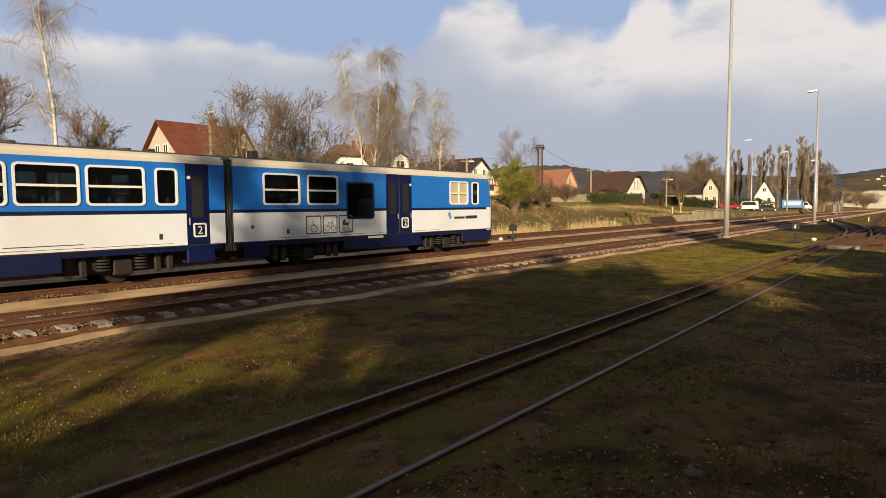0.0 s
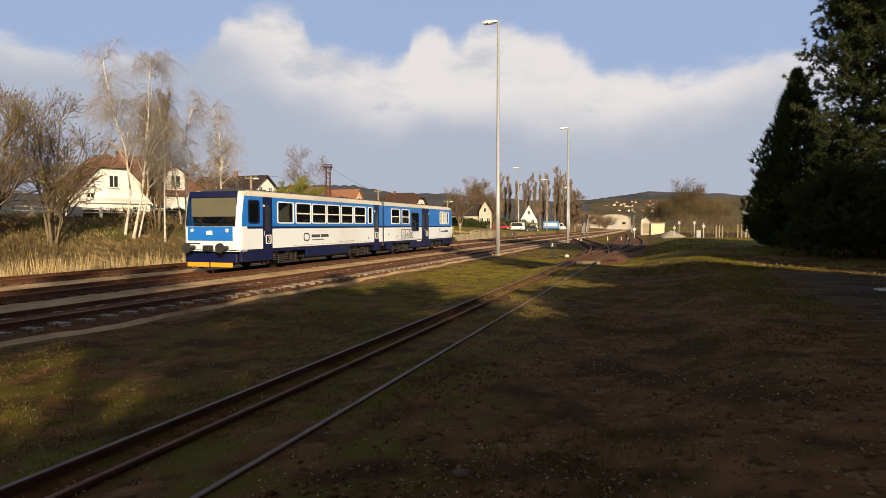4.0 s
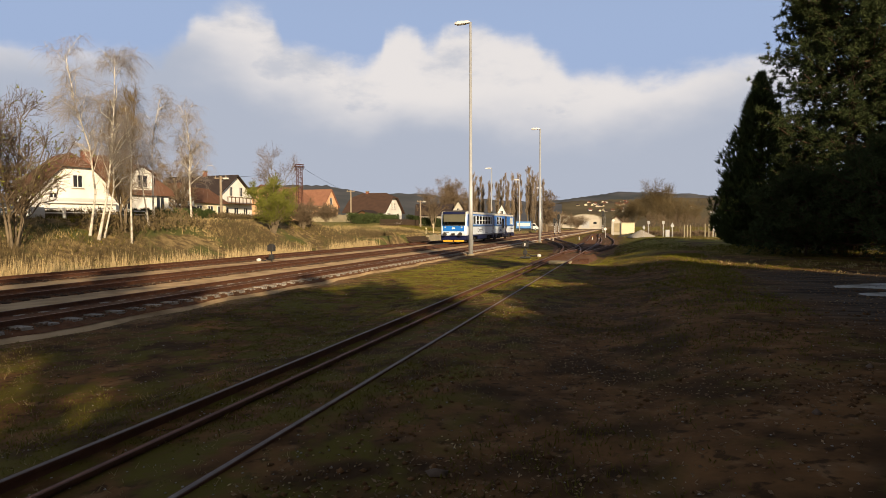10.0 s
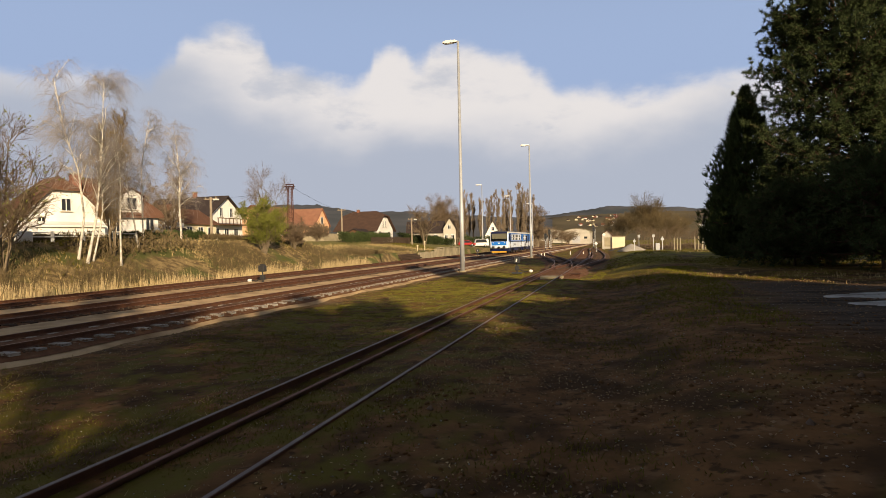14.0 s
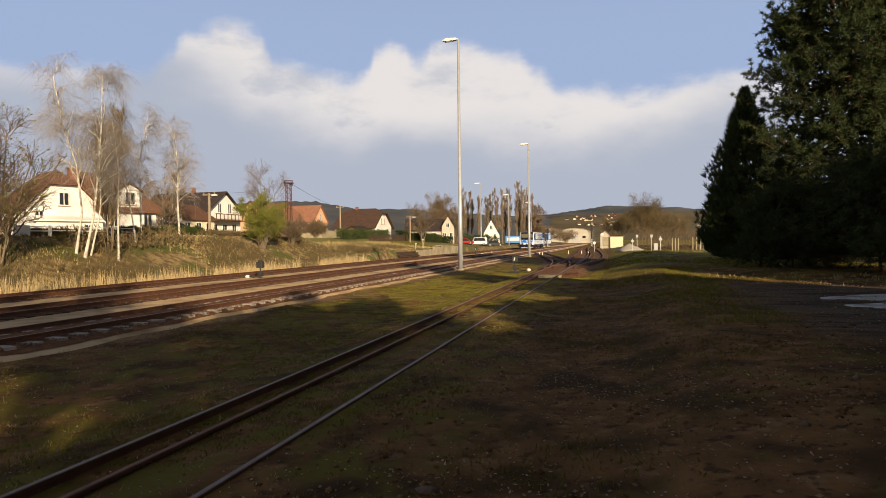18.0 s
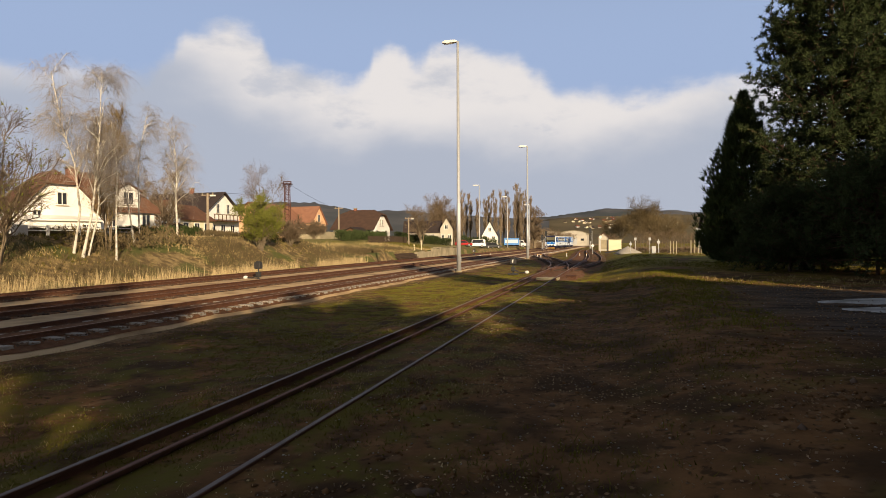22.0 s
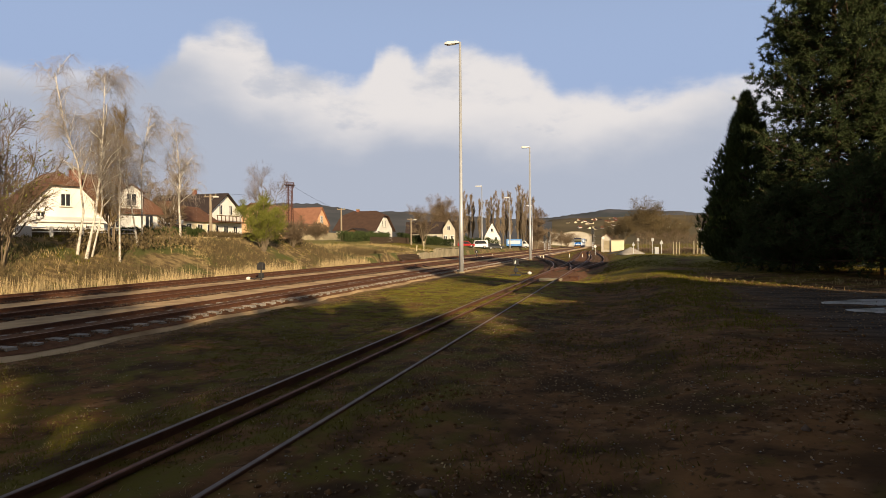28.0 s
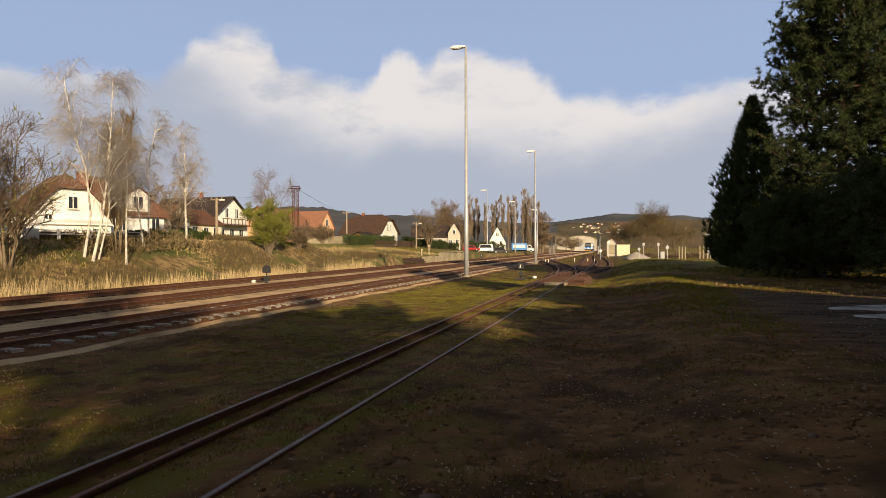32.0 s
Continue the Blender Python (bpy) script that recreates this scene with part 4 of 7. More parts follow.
    for a, b in doors:
        for s in (-1, 1):
            x0, x1 = sorted((s * (HALF - 0.06), s * (HALF - 0.02)))
            mid = (a + b) / 2
            leaves = [(a, b)] if b - a < 1.0 else [(a, mid - 0.006), (mid + 0.006, b)]
            for la, lb in leaves:
                lf = part("door_leaf", Mesher().box(x0, x1, la, lb, 0.55, 3.30), M["navy"], car, "dark blue door leaf", 0.012)
                c = (la + lb) / 2
                part("door_window", Mesher().box(min(s * (HALF - 0.018), s * (HALF - 0.012)), max(s * (HALF - 0.018), s * (HALF - 0.012)), c - 0.17, c + 0.17, 1.75, 2.95), M["pane"], lf)
                part("door_handle", Mesher().tube([(s * (HALF + 0.01), lb - 0.09, 1.55), (s * (HALF + 0.01), lb - 0.09, 1.75)], 0.016, 6), M["steel"], lf)
            mb = Mesher()
            frame_ring(mb, s, leaves[-1][0] + 0.14, leaves[-1][0] + 0.50, 1.20, 1.57, 0.025, 0.0, 0.05)
            part("class_sign", mb, M["white"], car, "white square sign outline")
            text_part("2", 0.33, car, on_side(s, leaves[-1][0] + 0.32, 1.375, 0.004), M["white"], "white numeral two")
            part("push_button", Mesher().tube([(s * (HALF - 0.02), leaves[-1][1] - 0.1, 2.9), (s * (HALF + 0.01), leaves[-1][1] - 0.1, 2.9)], 0.05, 8), M["white"], car)
    y = 1.2
    while y < length - 4.4:
        for s in (-1, 1):
            seat = part("seat", Mesher().box(min(s * 0.45, s * 1.38), max(s * 0.45, s * 1.38), y, y + 0.5, 1.35, 1.47).box(min(s * 0.45, s * 1.38), max(s * 0.45, s * 1.38), y, y + 0.1, 1.4, 2.2),
                        M["seat"], car, bevel=0.03)
            part("headrest", Mesher().box(min(s * 0.5, s * 1.3), max(s * 0.5, s * 1.3), y + 0.01, y + 0.09, 2.2, 2.35), M["seat"], seat)
        y += 1.6
    for y in (2.9, length - 3.3):
        bogie(car, y, 0)
    # lettering and pictures on both sides
    for s in (-1, 1):
        def bar(y0, y1, z0, z1, name="lettering_bar", mat="ink", lab=""):
            part(name, Mesher().box(min(s * (HALF + 0.001), s * (HALF + 0.006)), max(s * (HALF + 0.001), s * (HALF + 0.006)), y0, y1, z0, z1), M[mat], car, lab)
        if pictures:
            for k in range(3):
                a = pictures + k * 0.72
                mb = Mesher()
                frame_ring(mb, s, a, a + 0.62, 1.12, 1.72, 0.022, 0.004, 0.04)
                part("picture_frame", mb, M["ink"], car)
                c = a + 0.31
                ring = lambda yc, zc, r: part("picture_wheel", Mesher().tube([(s * (HALF + 0.004), yc + r * math.cos(t), zc + r * math.sin(t)) for t in np.linspace(0, 2 * math.pi, 17)], 0.013, 4), M["ink"], car)
                stroke = lambda *p: part("picture_line", Mesher().tube([(s * (HALF + 0.004), c + u, z) for u, z in p], 0.014, 4), M["ink"], car)
                if k == 0:
                    ring(c, 1.30, 0.13)
                    stroke((-0.04, 1.60), (-0.02, 1.40), (0.12, 1.38), (0.20, 1.22))
                elif k == 1:
                    ring(c - 0.15, 1.30, 0.10)
                    ring(c + 0.15, 1.30, 0.10)
                    stroke((-0.15, 1.30), (-0.08, 1.48), (0.09, 1.48), (0.15, 1.30))
                    stroke((-0.08, 1.48), (0.0, 1.30), (0.09, 1.48), (0.08, 1.56))
                else:
                    ring(c - 0.10, 1.24, 0.06)
                    ring(c + 0.10, 1.24, 0.06)
                    part("picture_hood", Mesher().prism([(c - 0.14, 1.36), (c + 0.14, 1.36), (c + 0.16, 1.46), (c, 1.47), (c - 0.02, 1.60), (c - 0.12, 1.54), (c - 0.16, 1.44)], 0, min(s * HALF, s * (HALF + 0.006)), max(s * HALF, s * (HALF + 0.006))), M["ink"], car)
                    stroke((0.14, 1.42), (0.22, 1.58))
            for d in ((0.07, 0.02), (0.02, 0.07)):
                part("cross_mark", Mesher().box(min(s * HALF, s * (HALF + 0.005)), max(s * HALF, s * (HALF + 0.005)), 0.62 - d[0], 0.62 + d[0], 1.42 - d[1], 1.42 + d[1]), M["ink"], car)
            bar(length - 3.0, length - 2.25, 1.47, 1.57)
            bar(length - 2.18, length - 1.30, 1.46, 1.60, mat="black")
            part("logo_mark", Mesher().prism([(length - 3.45, 1.7), (length - 3.3, 1.82), (length - 3.18, 1.5), (length - 3.3, 1.46)], 0, min(s * HALF, s * (HALF + 0.006)), max(s * HALF, s * (HALF + 0.006))), M["vanblue"], car, "small plain logo shape")
            bar(length - 8.2, length - 7.4, 0.84, 0.92, mat="white")
        else:
            mb = Mesher()
            frame_ring(mb, s, 8.6, 9.1, 1.24, 1.62, 0.05, 0.004, 0.14)
            part("logo_mark", mb, M["ink"], car, "plain dark logo outline")
            bar(7.58, 8.4, 1.40, 1.55)
            bar(6.72, 7.48, 1.40, 1.55)
            bar(7.2, 8.35, 1.26, 1.30)
            bar(3.9, 5.6, 1.115, 1.135)
        bar(1.6, length - 4.0, 1.030, 1.040, "seam_line")
        part("label_plate", Mesher().box(min(s * HALF, s * (HALF + 0.006)), max(s * HALF, s * (HALF + 0.006)), 1.9, 2.0, 1.16, 1.32), M["ink"], car)
    return car


def train():
    W = lambda a, b, k="bar": (a, b, 2.12, 3.12, k)
    far_len, near_len = 13.75, 14.05
    # positions from the coupled end
    front = railcar(far_len, [W(1.05, 2.45), W(2.78, 4.10), (4.52, 5.85, 1.60, 2.92, "dark"), W(10.45, 11.75, "blind"), W(12.05, 12.55, "plain")], [(6.52, 8.02)],
                    "blue and white railcar with bicycle and wheelchair pictures", 2.70, False)
    rear = railcar(near_len, [W(1.45, 2.05, "plain"), W(2.35, 3.78), W(3.95, 5.33), W(5.48, 6.85), W(6.95, 8.32), W(8.43, 9.80), W(9.98, 11.30, "plain"), W(12.66, 13.40, "dark")],
                   [(0.48, 1.20), (11.65, 12.40)], "blue and white railcar with closed cab end and yellow rail guard", 0, True)
    for y in np.arange(0.0, 0.33, 0.08):
        part("gangway_fold", Mesher().box(-1.42, 1.42, -y - 0.10, -y - 0.04, 0.7, 3.42), M["black"], rear, "black rubber gangway folds", 0.01)
    return front, rear


TRAIN = train()


# ---- trees ----
def tubes(paths, radii, sides=3):
    """Vertices and quads of many tubes: paths (n, k, 3), radii (n, k)."""
    n, k, _ = paths.shape
    d = np.gradient(paths, axis=1)
    d /= np.linalg.norm(d, axis=2, keepdims=True) + 1e-9
    ref = np.where(np.abs(d[..., 2:3]) > 0.9, np.array([1.0, 0, 0]), np.array([0, 0, 1.0]))
    a = np.cross(d, ref)
    a /= np.linalg.norm(a, axis=2, keepdims=True) + 1e-9
    b = np.cross(d, a)
    t = np.arange(sides) * 2 * np.pi / sides
    ring = paths[:, :, None] + radii[:, :, None, None] * (np.cos(t)[:, None] * a[:, :, None] + np.sin(t)[:, None] * b[:, :, None])
    V = ring.reshape(-1, 3)
    idx = np.arange(n * k * sides).reshape(n, k, sides)
    nx = np.roll(idx, -1, axis=2)
    F = np.stack([idx[:, :-1], nx[:, :-1], nx[:, 1:], idx[:, 1:]], -1).reshape(-1, 4)
    return V, F


def join(pairs):
    V, F, k = [], [], 0
    for v, f in pairs:
        V.append(v), F.append(f + k)
        k += len(v)
    return np.concatenate(V), np.concatenate(F)


def grow(rng, paths, radii, count, t0, length, spread, thick, droop=0.0, rise=0.0, k=4, wiggle=0.06, fall=0.5):
    """Children on every parent: count each, from t0 of its length on; length and spread are ranges; fall shortens those near the tip."""
    n, m, _ = paths.shape
    pick = np.repeat(np.arange(n), count)
    t = rng.uniform(t0, 1.0, len(pick))
    f = t * (m - 1)
    i = np.minimum(f.astype(int), m - 2)
    w = (f - i)[:, None]
    p = paths[pick, i] * (1 - w) + paths[pick, i + 1] * w
    d = paths[pick, i + 1] - paths[pick, i]
    d /= np.linalg.norm(d, axis=1, keepdims=True) + 1e-9
    r = radii[pick, i] * (1 - w[:, 0]) + radii[pick, i + 1] * w[:, 0]
    side = rng.normal(size=d.shape)
    side -= (side * d).sum(1, keepdims=True) * d
    side /= np.linalg.norm(side, axis=1, keepdims=True) + 1e-9
    ang = np.radians(rng.uniform(*spread, len(pick)))[:, None]
    way = np.cos(ang) * d + np.sin(ang) * side
    way[:, 2] += rise
    way /= np.linalg.norm(way, axis=1, keepdims=True)
    ln = rng.uniform(*length, len(pick)) * (1 - fall * (t - t0) / (1 - t0 + 1e-6))
    s = np.linspace(0, 1, k)
    out = p[:, None] + way[:, None] * (ln[:, None] * s)[..., None]
    out[..., 2] -= droop * ln[:, None] * s ** 2
    out[:, 1:] += rng.normal(size=(len(pick), k - 1, 3)) * (wiggle * ln[:, None, None]) * s[1:, None]
    rad = np.minimum(r * 0.75, thick[0])[:, None] * (1 - s * 0.75) + thick[1] * s
    return out, rad


def trunk_path(points, r0, r1):
    p = np.array(points, float)
    q = np.linspace(0, 1, 9)
    t = np.linspace(0, 1, len(p))
    path = np.stack([np.interp(q, t, p[:, i]) for i in range(3)], 1)
    rad = r0 + (r1 - r0) * q ** 0.8
    rad[0] *= 1.25
    return path[None], rad[None]


def put_tree(name, at, trunk, twigs, barkmat, twigmat, label, category="tree", group="", extra=()):
    t = thing(name, at, label=label, category=category, group=group)
    link("trunk", array_mesh("trunk", *trunk), barkmat, t, smooth=True)
    link("crown", array_mesh("crown", *twigs), twigmat, t)
    for nm, pair, mat in extra:
        link(nm, array_mesh(nm, *pair), mat, t)
    return t


def birch(seed, at, spine, r0, crown=0.42, label="", reach=(1.2, 2.6), limbs=26, group="birches"):
    """White trunk, rising limbs and fine hanging twigs."""
    rng = np.random.default_rng(seed)
    tp, tr = trunk_path(spine, r0, 0.02)
    l1, r1 = grow(rng, tp, tr, limbs, crown, reach, (25, 60), (0.030, 0.007), 0.12, 0.40, 5, 0.06, 0.35)
    l2, r2 = grow(rng, l1, r1, 10, 0.12, (0.6, 1.7), (20, 70), (0.011, 0.0045), 0.45, 0.1, 4, 0.07)
    l3, r3 = grow(rng, l2, r2, 7, 0.1, (0.5, 1.5), (15, 70), (0.0040, 0.0027), 0.75, 0.0, 4, 0.06)
    return put_tree("birch_tree", at, join([tubes(tp, tr, 9), tubes(l1, r1, 4)]), join([tubes(l2, r2), tubes(l3, r3)]),
                    M["birch"], M["twig_birch"], label or "leafless birch with white trunk on the grass bank", group=group)


def bare_tree(seed, at, high, wide, stems, label, twigmat="twig", dens=1.0, category="tree", bark="bark", r0=0.16, name="bare_tree", lean=0.35, buds=0, rise=0.25, fine=1.0, clear=0.25):
    """Several stems that fork into a broad leafless crown."""
    rng = np.random.default_rng(seed)
    pairs, twigs, bud_at = [], [], []
    for k in range(stems):
        a = 2 * math.pi * (k + rng.uniform(-0.3, 0.3)) / stems
        out = wide * lean * (rng.uniform(0.6, 1.2) if stems > 1 else 0.1)
        h = high * rng.uniform(0.7, 1.0)
        pts = [(0.15 * math.cos(a), 0.15 * math.sin(a), -0.2), (out * 0.3 * math.cos(a), out * 0.3 * math.sin(a), h * 0.35), (out * math.cos(a), out * math.sin(a), h)]
        tp, tr = trunk_path(pts, r0 * rng.uniform(0.7, 1.0), 0.02)
        pairs.append(tubes(tp, tr, 7))
        l1, q1 = grow(rng, tp, tr, int(12 * dens), clear, (wide * 0.25, wide * 0.5), (25, 65), (0.07, 0.018), 0.0, rise, 5, 0.07)
        pairs.append(tubes(l1, q1, 5))
        l2, q2 = grow(rng, l1, q1, int(7 * dens), 0.2, (wide * 0.12, wide * 0.28), (20, 65), (0.03 * fine, 0.009 * fine), 0.0, rise, 4, 0.09)
        l3, q3 = grow(rng, l2, q2, int(6 * dens), 0.15, (wide * 0.06, wide * 0.16), (20, 70), (0.011 * fine, 0.006 * fine), 0.0, rise * 0.6, 3, 0.08)
        twigs += [tubes(l2, q2), tubes(l3, q3)]
        bud_at.append(l3[:, 1:].reshape(-1, 3))
    extra = ()
    if buds:
        p = np.concatenate(bud_at)
        p = p[rng.integers(0, len(p), buds)]
        extra = (("spring_growth", leaf_cards(rng, p, *((0.05, 0.11) if buds < 5000 else (0.03, 0.075))), M["bud"]),)
    return put_tree(name, at, join(pairs), join(twigs), M[bark], M[twigmat], label, category, extra=extra)


def leaf_cards(rng, p, lo, hi, flat=1.0):
    """One small folded leaf (two triangles) at each point."""
    n = len(p)
    a = rng.normal(size=(n, 3))
    a[:, 2] *= flat
    a /= np.linalg.norm(a, axis=1, keepdims=True)
    b = np.cross(a, rng.normal(size=(n, 3)))
    b /= np.linalg.norm(b, axis=1, keepdims=True) + 1e-9
    s = rng.uniform(lo, hi, (n, 1))
    V = np.stack([p - a * s, p + b * s * 0.45, p + a * s, p - b * s * 0.45], 1).reshape(-1, 3)
    return V, np.arange(n * 4).reshape(n, 4)


def needles(rng, p, way, count, lo, hi, wide=0.012, open_=0.8):
    """Tufts of thin blades round each point, sprayed about the way."""
    n = len(p)
    P = np.repeat(p, count, 0)
    D = np.repeat(way, count, 0) + rng.normal(size=(n * count, 3)) * open_
    D /= np.linalg.norm(D, axis=1, keepdims=True) + 1e-9
    S = np.cross(D, rng.normal(size=D.shape))
    S /= np.linalg.norm(S, axis=1, keepdims=True) + 1e-9
    ln = rng.uniform(lo, hi, (len(P), 1))
    V = np.stack([P - S * wide, P + S * wide, P + D * ln], 1).reshape(-1, 3)
    return V, np.arange(len(P) * 3).reshape(-1, 3)


def pine(seed, at, high, wide, label, clear=0.08, whorls=30, per=7, tuft=16, name="pine_tree", group="pines", blade=(0.16, 0.34), bw=0.020, shoots=11, open_=0.8):
    """A big old pine: whorls of limbs with side shoots that end in dense tufts."""
    rng = np.random.default_rng(seed)
    tp, tr = trunk_path([(0, 0, -0.3), (rng.uniform(-.2, .2), rng.uniform(-.2, .2), high * 0.5), (rng.uniform(-.3, .3), rng.uniform(-.3, .3), high)], high * 0.017, 0.05)
    L1 = []
    for k in range(whorls):
        t = clear + (1 - clear) * (k + rng.uniform(0, 0.8)) / whorls
        shape = (0.62 + 0.38 * min(1, t * 5)) * (1 - max(0, t - 0.12) ** 1.5 * 0.92)
        for j in range(per):
            a = rng.uniform(0, 2 * math.pi)
            ln = wide * shape * rng.uniform(0.55, 1.08)
            z = high * t
            s = np.linspace(0, 1, 6)
            base = np.array([np.interp(z, tp[0][:, 2], tp[0][:, 0]), np.interp(z, tp[0][:, 2], tp[0][:, 1])])
            up = rng.uniform(-0.12, 0.10) + 0.45 * t
            x, y = base[0] + np.cos(a) * ln * s, base[1] + np.sin(a) * ln * s
            L1.append(np.stack([x, y, z + ln * (up * s - 0.10 * s + 0.16 * s ** 3)], 1) + rng.normal(size=(6, 3)) * 0.03 * ln * s[:, None])
    l1 = np.array(L1)
    r1 = np.linspace(1, 0.15, 6)[None] * (0.018 + 0.010 * np.linalg.norm(l1[:, -1] - l1[:, 0], axis=1))[:, None]
    l2, r2 = grow(rng, l1, r1, shoots, 0.25, (0.5, 1.3), (25, 70), (0.022, 0.010), 0.0, 0.18, 4, 0.05, 0.35)
    tips = np.concatenate([l2[:, 2], l2[:, 3], l1[:, -1], l1[:, -2]])
    w = np.concatenate([l2[:, 3] - l2[:, 2], l2[:, 3] - l2[:, 2], l1[:, -1] - l1[:, -2], l1[:, -1] - l1[:, -2]])
    if shoots > 9:
        tips, w = np.concatenate([tips, l2[:, 1]]), np.concatenate([w, l2[:, 2] - l2[:, 1]])
    w /= np.linalg.norm(w, axis=1, keepdims=True) + 1e-9
    V, F = needles(rng, tips, w * 0.7 + np.array([0, 0, 0.25]), tuft, *blade, bw, open_)
    t = thing(name, at, label=label, category="tree", group=group)
    link("trunk", array_mesh("trunk", *tubes(tp, tr, 10)), M["pine_bark"], t, smooth=True)
    link("branchwork", array_mesh("branchwork", *join([tubes(l1, r1, 5), tubes(l2, r2, 3)])), M["pine_bark"], t)
    link("foliage", array_mesh("foliage", V, F), M["needle"], t)
    return t


def cypress(seed, at, high, wide, label, sprays=5200, name="cypress_tree"):
    """A dense column of upright flat sprays with ragged, pointed tips."""
    rng = np.random.default_rng(seed)
    tp, tr = trunk_path([(0, 0, -0.2), (0, 0, high * 0.96)], 0.16, 0.03)
    t = rng.uniform(0, 1, sprays) ** 1.25
    a = rng.uniform(0, 2 * math.pi, sprays)
    lobes = 1 + 0.16 * np.sin(a * 5 + t * 9) + 0.12 * np.sin(a * 3 - t * 14)
    r = wide * lobes * (0.45 + 0.55 * np.minimum(1, t * 7)) * (1 - t ** 1.5) * rng.uniform(0.5, 1.04, sprays)
    p = np.stack([np.cos(a) * r, np.sin(a) * r, 0.1 + t * high * 0.98], 1)
    w = np.stack([np.cos(a) * 0.45, np.sin(a) * 0.45, np.ones(sprays)], 1)
    w /= np.linalg.norm(w, axis=1, keepdims=True)
    V, F = needles(rng, p, w, 9, 0.22, 0.55, 0.035, 0.38)
    lb = np.stack([np.zeros(sprays // 12), np.zeros(sprays // 12), p[::12][:sprays // 12, 2] * 0.95], 1)
    path = np.stack([lb, (lb + p[::12][:len(lb)]) / 2, p[::12][:len(lb)]], 1)
    th = thing(name, at, label=label, category="tree")
    link("trunk", array_mesh("trunk", *tubes(tp, tr, 8)), M["pine_bark"], th, smooth=True)
    link("branchwork", array_mesh("branchwork", *tubes(path, np.full(path.shape[:2], 0.02), 3)), M["pine_bark"], th)
    link("foliage", array_mesh("foliage", V, F), M["scale_leaf"], th)
    return th


def lift(x, y):
    return float(ground_z(x, y))


def at_bearing(b, d, dz=0.0):
    x, y = polar(b, d)
    return (x, y, lift(x, y) + dz)


def trees():
    # birches on the bank; spines are local
    birch(11, at_bearing(47.9, 44.4), [(0, 0, -0.3), (0.30, 0.27, 2.7), (0.1, 0.1, 5.6), (-0.40, -0.36, 8.0), (-0.8, -0.7, 11.4)], 0.085, 0.34, reach=(1.4, 3.5), limbs=28)
    birch(12, at_bearing(47.3, 44.2), [(0, 0, -0.3), (0.45, 0.40, 2.9), (0.63, 0.60, 5.5), (0.8, 0.72, 8.2), (0.9, 0.8, 11.8)], 0.095, 0.30, reach=(1.3, 3.2), limbs=30)
    birch(13, at_bearing(46.9, 44.8), [(0, 0, -0.3), (0.5, 0.45, 2.9), (0.45, 0.45, 5.5), (0.36, 0.36, 8.6)], 0.065, 0.36, reach=(0.8, 1.7), limbs=14)
    birch(14, at_bearing(44.8, 45.2), [(0, 0, -0.3), (0.0, 0.0, 3.0), (0.1, 0.05, 6.0), (-0.2, -0.1, 9.2)], 0.075, 0.36, reach=(0.8, 1.8), limbs=14)
    birch(15, at_bearing(43.4, 49.6), [(0, 0, -0.3), (-0.25, -0.25, 2.4), (-0.7, -0.6, 6.0), (-0.9, -0.8, 9.0)], 0.075, 0.34, reach=(1.0, 2.1), limbs=20)
    birch(16, at_bearing(43.1, 53.5), [(0, 0, -0.3), (0.0, 0.0, 3.0), (0.0, 0.0, 6.0), (0.5, 0.4, 9.6)], 0.08, 0.36, reach=(1.0, 2.2), limbs=20)
    birch(17, at_bearing(40.05, 57.5), [(0, 0, -0.3), (-0.1, -0.1, 3.2), (-0.05, 0.0, 5.8), (-0.3, -0.2, 9.6)], 0.11, 0.32, reach=(1.6, 3.6), limbs=30)
    birch(18, at_bearing(72.6, 36), [(0, 0, -0.3), (-0.1, 0.1, 4.5), (-0.3, -0.2, 8.0), (-0.9, -0.3, 13.5)], 0.12, 0.26, reach=(1.4, 3.0), limbs=30)
    bare_tree(21, at_bearing(45.4, 47), 9.4, 4.8, 4, "golden-twigged leafless willow on the bank", "twig_gold", 1.3, name="willow_tree", lean=0.22, rise=0.7, r0=0.08, fine=0.6)
    # broad shrubby trees on the near bank
    bare_tree(22, at_bearing(57.5, 38), 8.0, 7.0, 7, "spreading leafless shrub tree on the bank", dens=1.05, r0=0.10, buds=900, fine=0.65)
    bare_tree(23, at_bearing(53.0, 40), 8.0, 6.8, 6, "leafless many-stemmed tree with pale branches", dens=1.05, r0=0.10, buds=900, fine=0.65)
    bare_tree(24, at_bearing(78.0, 40), 7.0, 6.0, 5, "leafless dark shrub tree on the bank", dens=1.0, r0=0.13)
    bare_tree(25, at_bearing(70.0, 46), 6.2, 5.0, 5, "leafless brown shrub tree by the birch", dens=1.0, r0=0.12)
    # green willow bush and neighbours
    bare_tree(26, at_bearing(33.1, 60), 4.4, 4.0, 13, "green budding willow bush beside the tracks", "bud", 1.15, "bush", name="willow_bush", lean=0.5, r0=0.04, buds=17000, rise=0.5)
    bare_tree(27, at_bearing(32.8, 112), 12.0, 13.0, 3, "tall leafless tree behind the tower", dens=1.1, r0=0.2, lean=0.2, fine=0.9)
    bare_tree(28, at_bearing(43.6, 98), 8.0, 6.0, 5, "leafless garden tree behind birches", dens=1.0, fine=1.4)
    bare_tree(29, at_bearing(41.0, 84), 9.0, 7.0, 4, "leafless dark garden tree behind the houses", dens=1.1, fine=1.6)
    bare_tree(30, at_bearing(16.4, 190), 12.6, 14.0, 5, "broad leafless tree behind the houses", dens=1.3, r0=0.4, lean=0.2, fine=3.2)
    bare_tree(31, at_bearing(-2.9, 262), 14.6, 22.0, 5, "broad leafless roadside tree", "twig_dark", dens=1.3, r0=0.4, lean=0.25, fine=3.2)
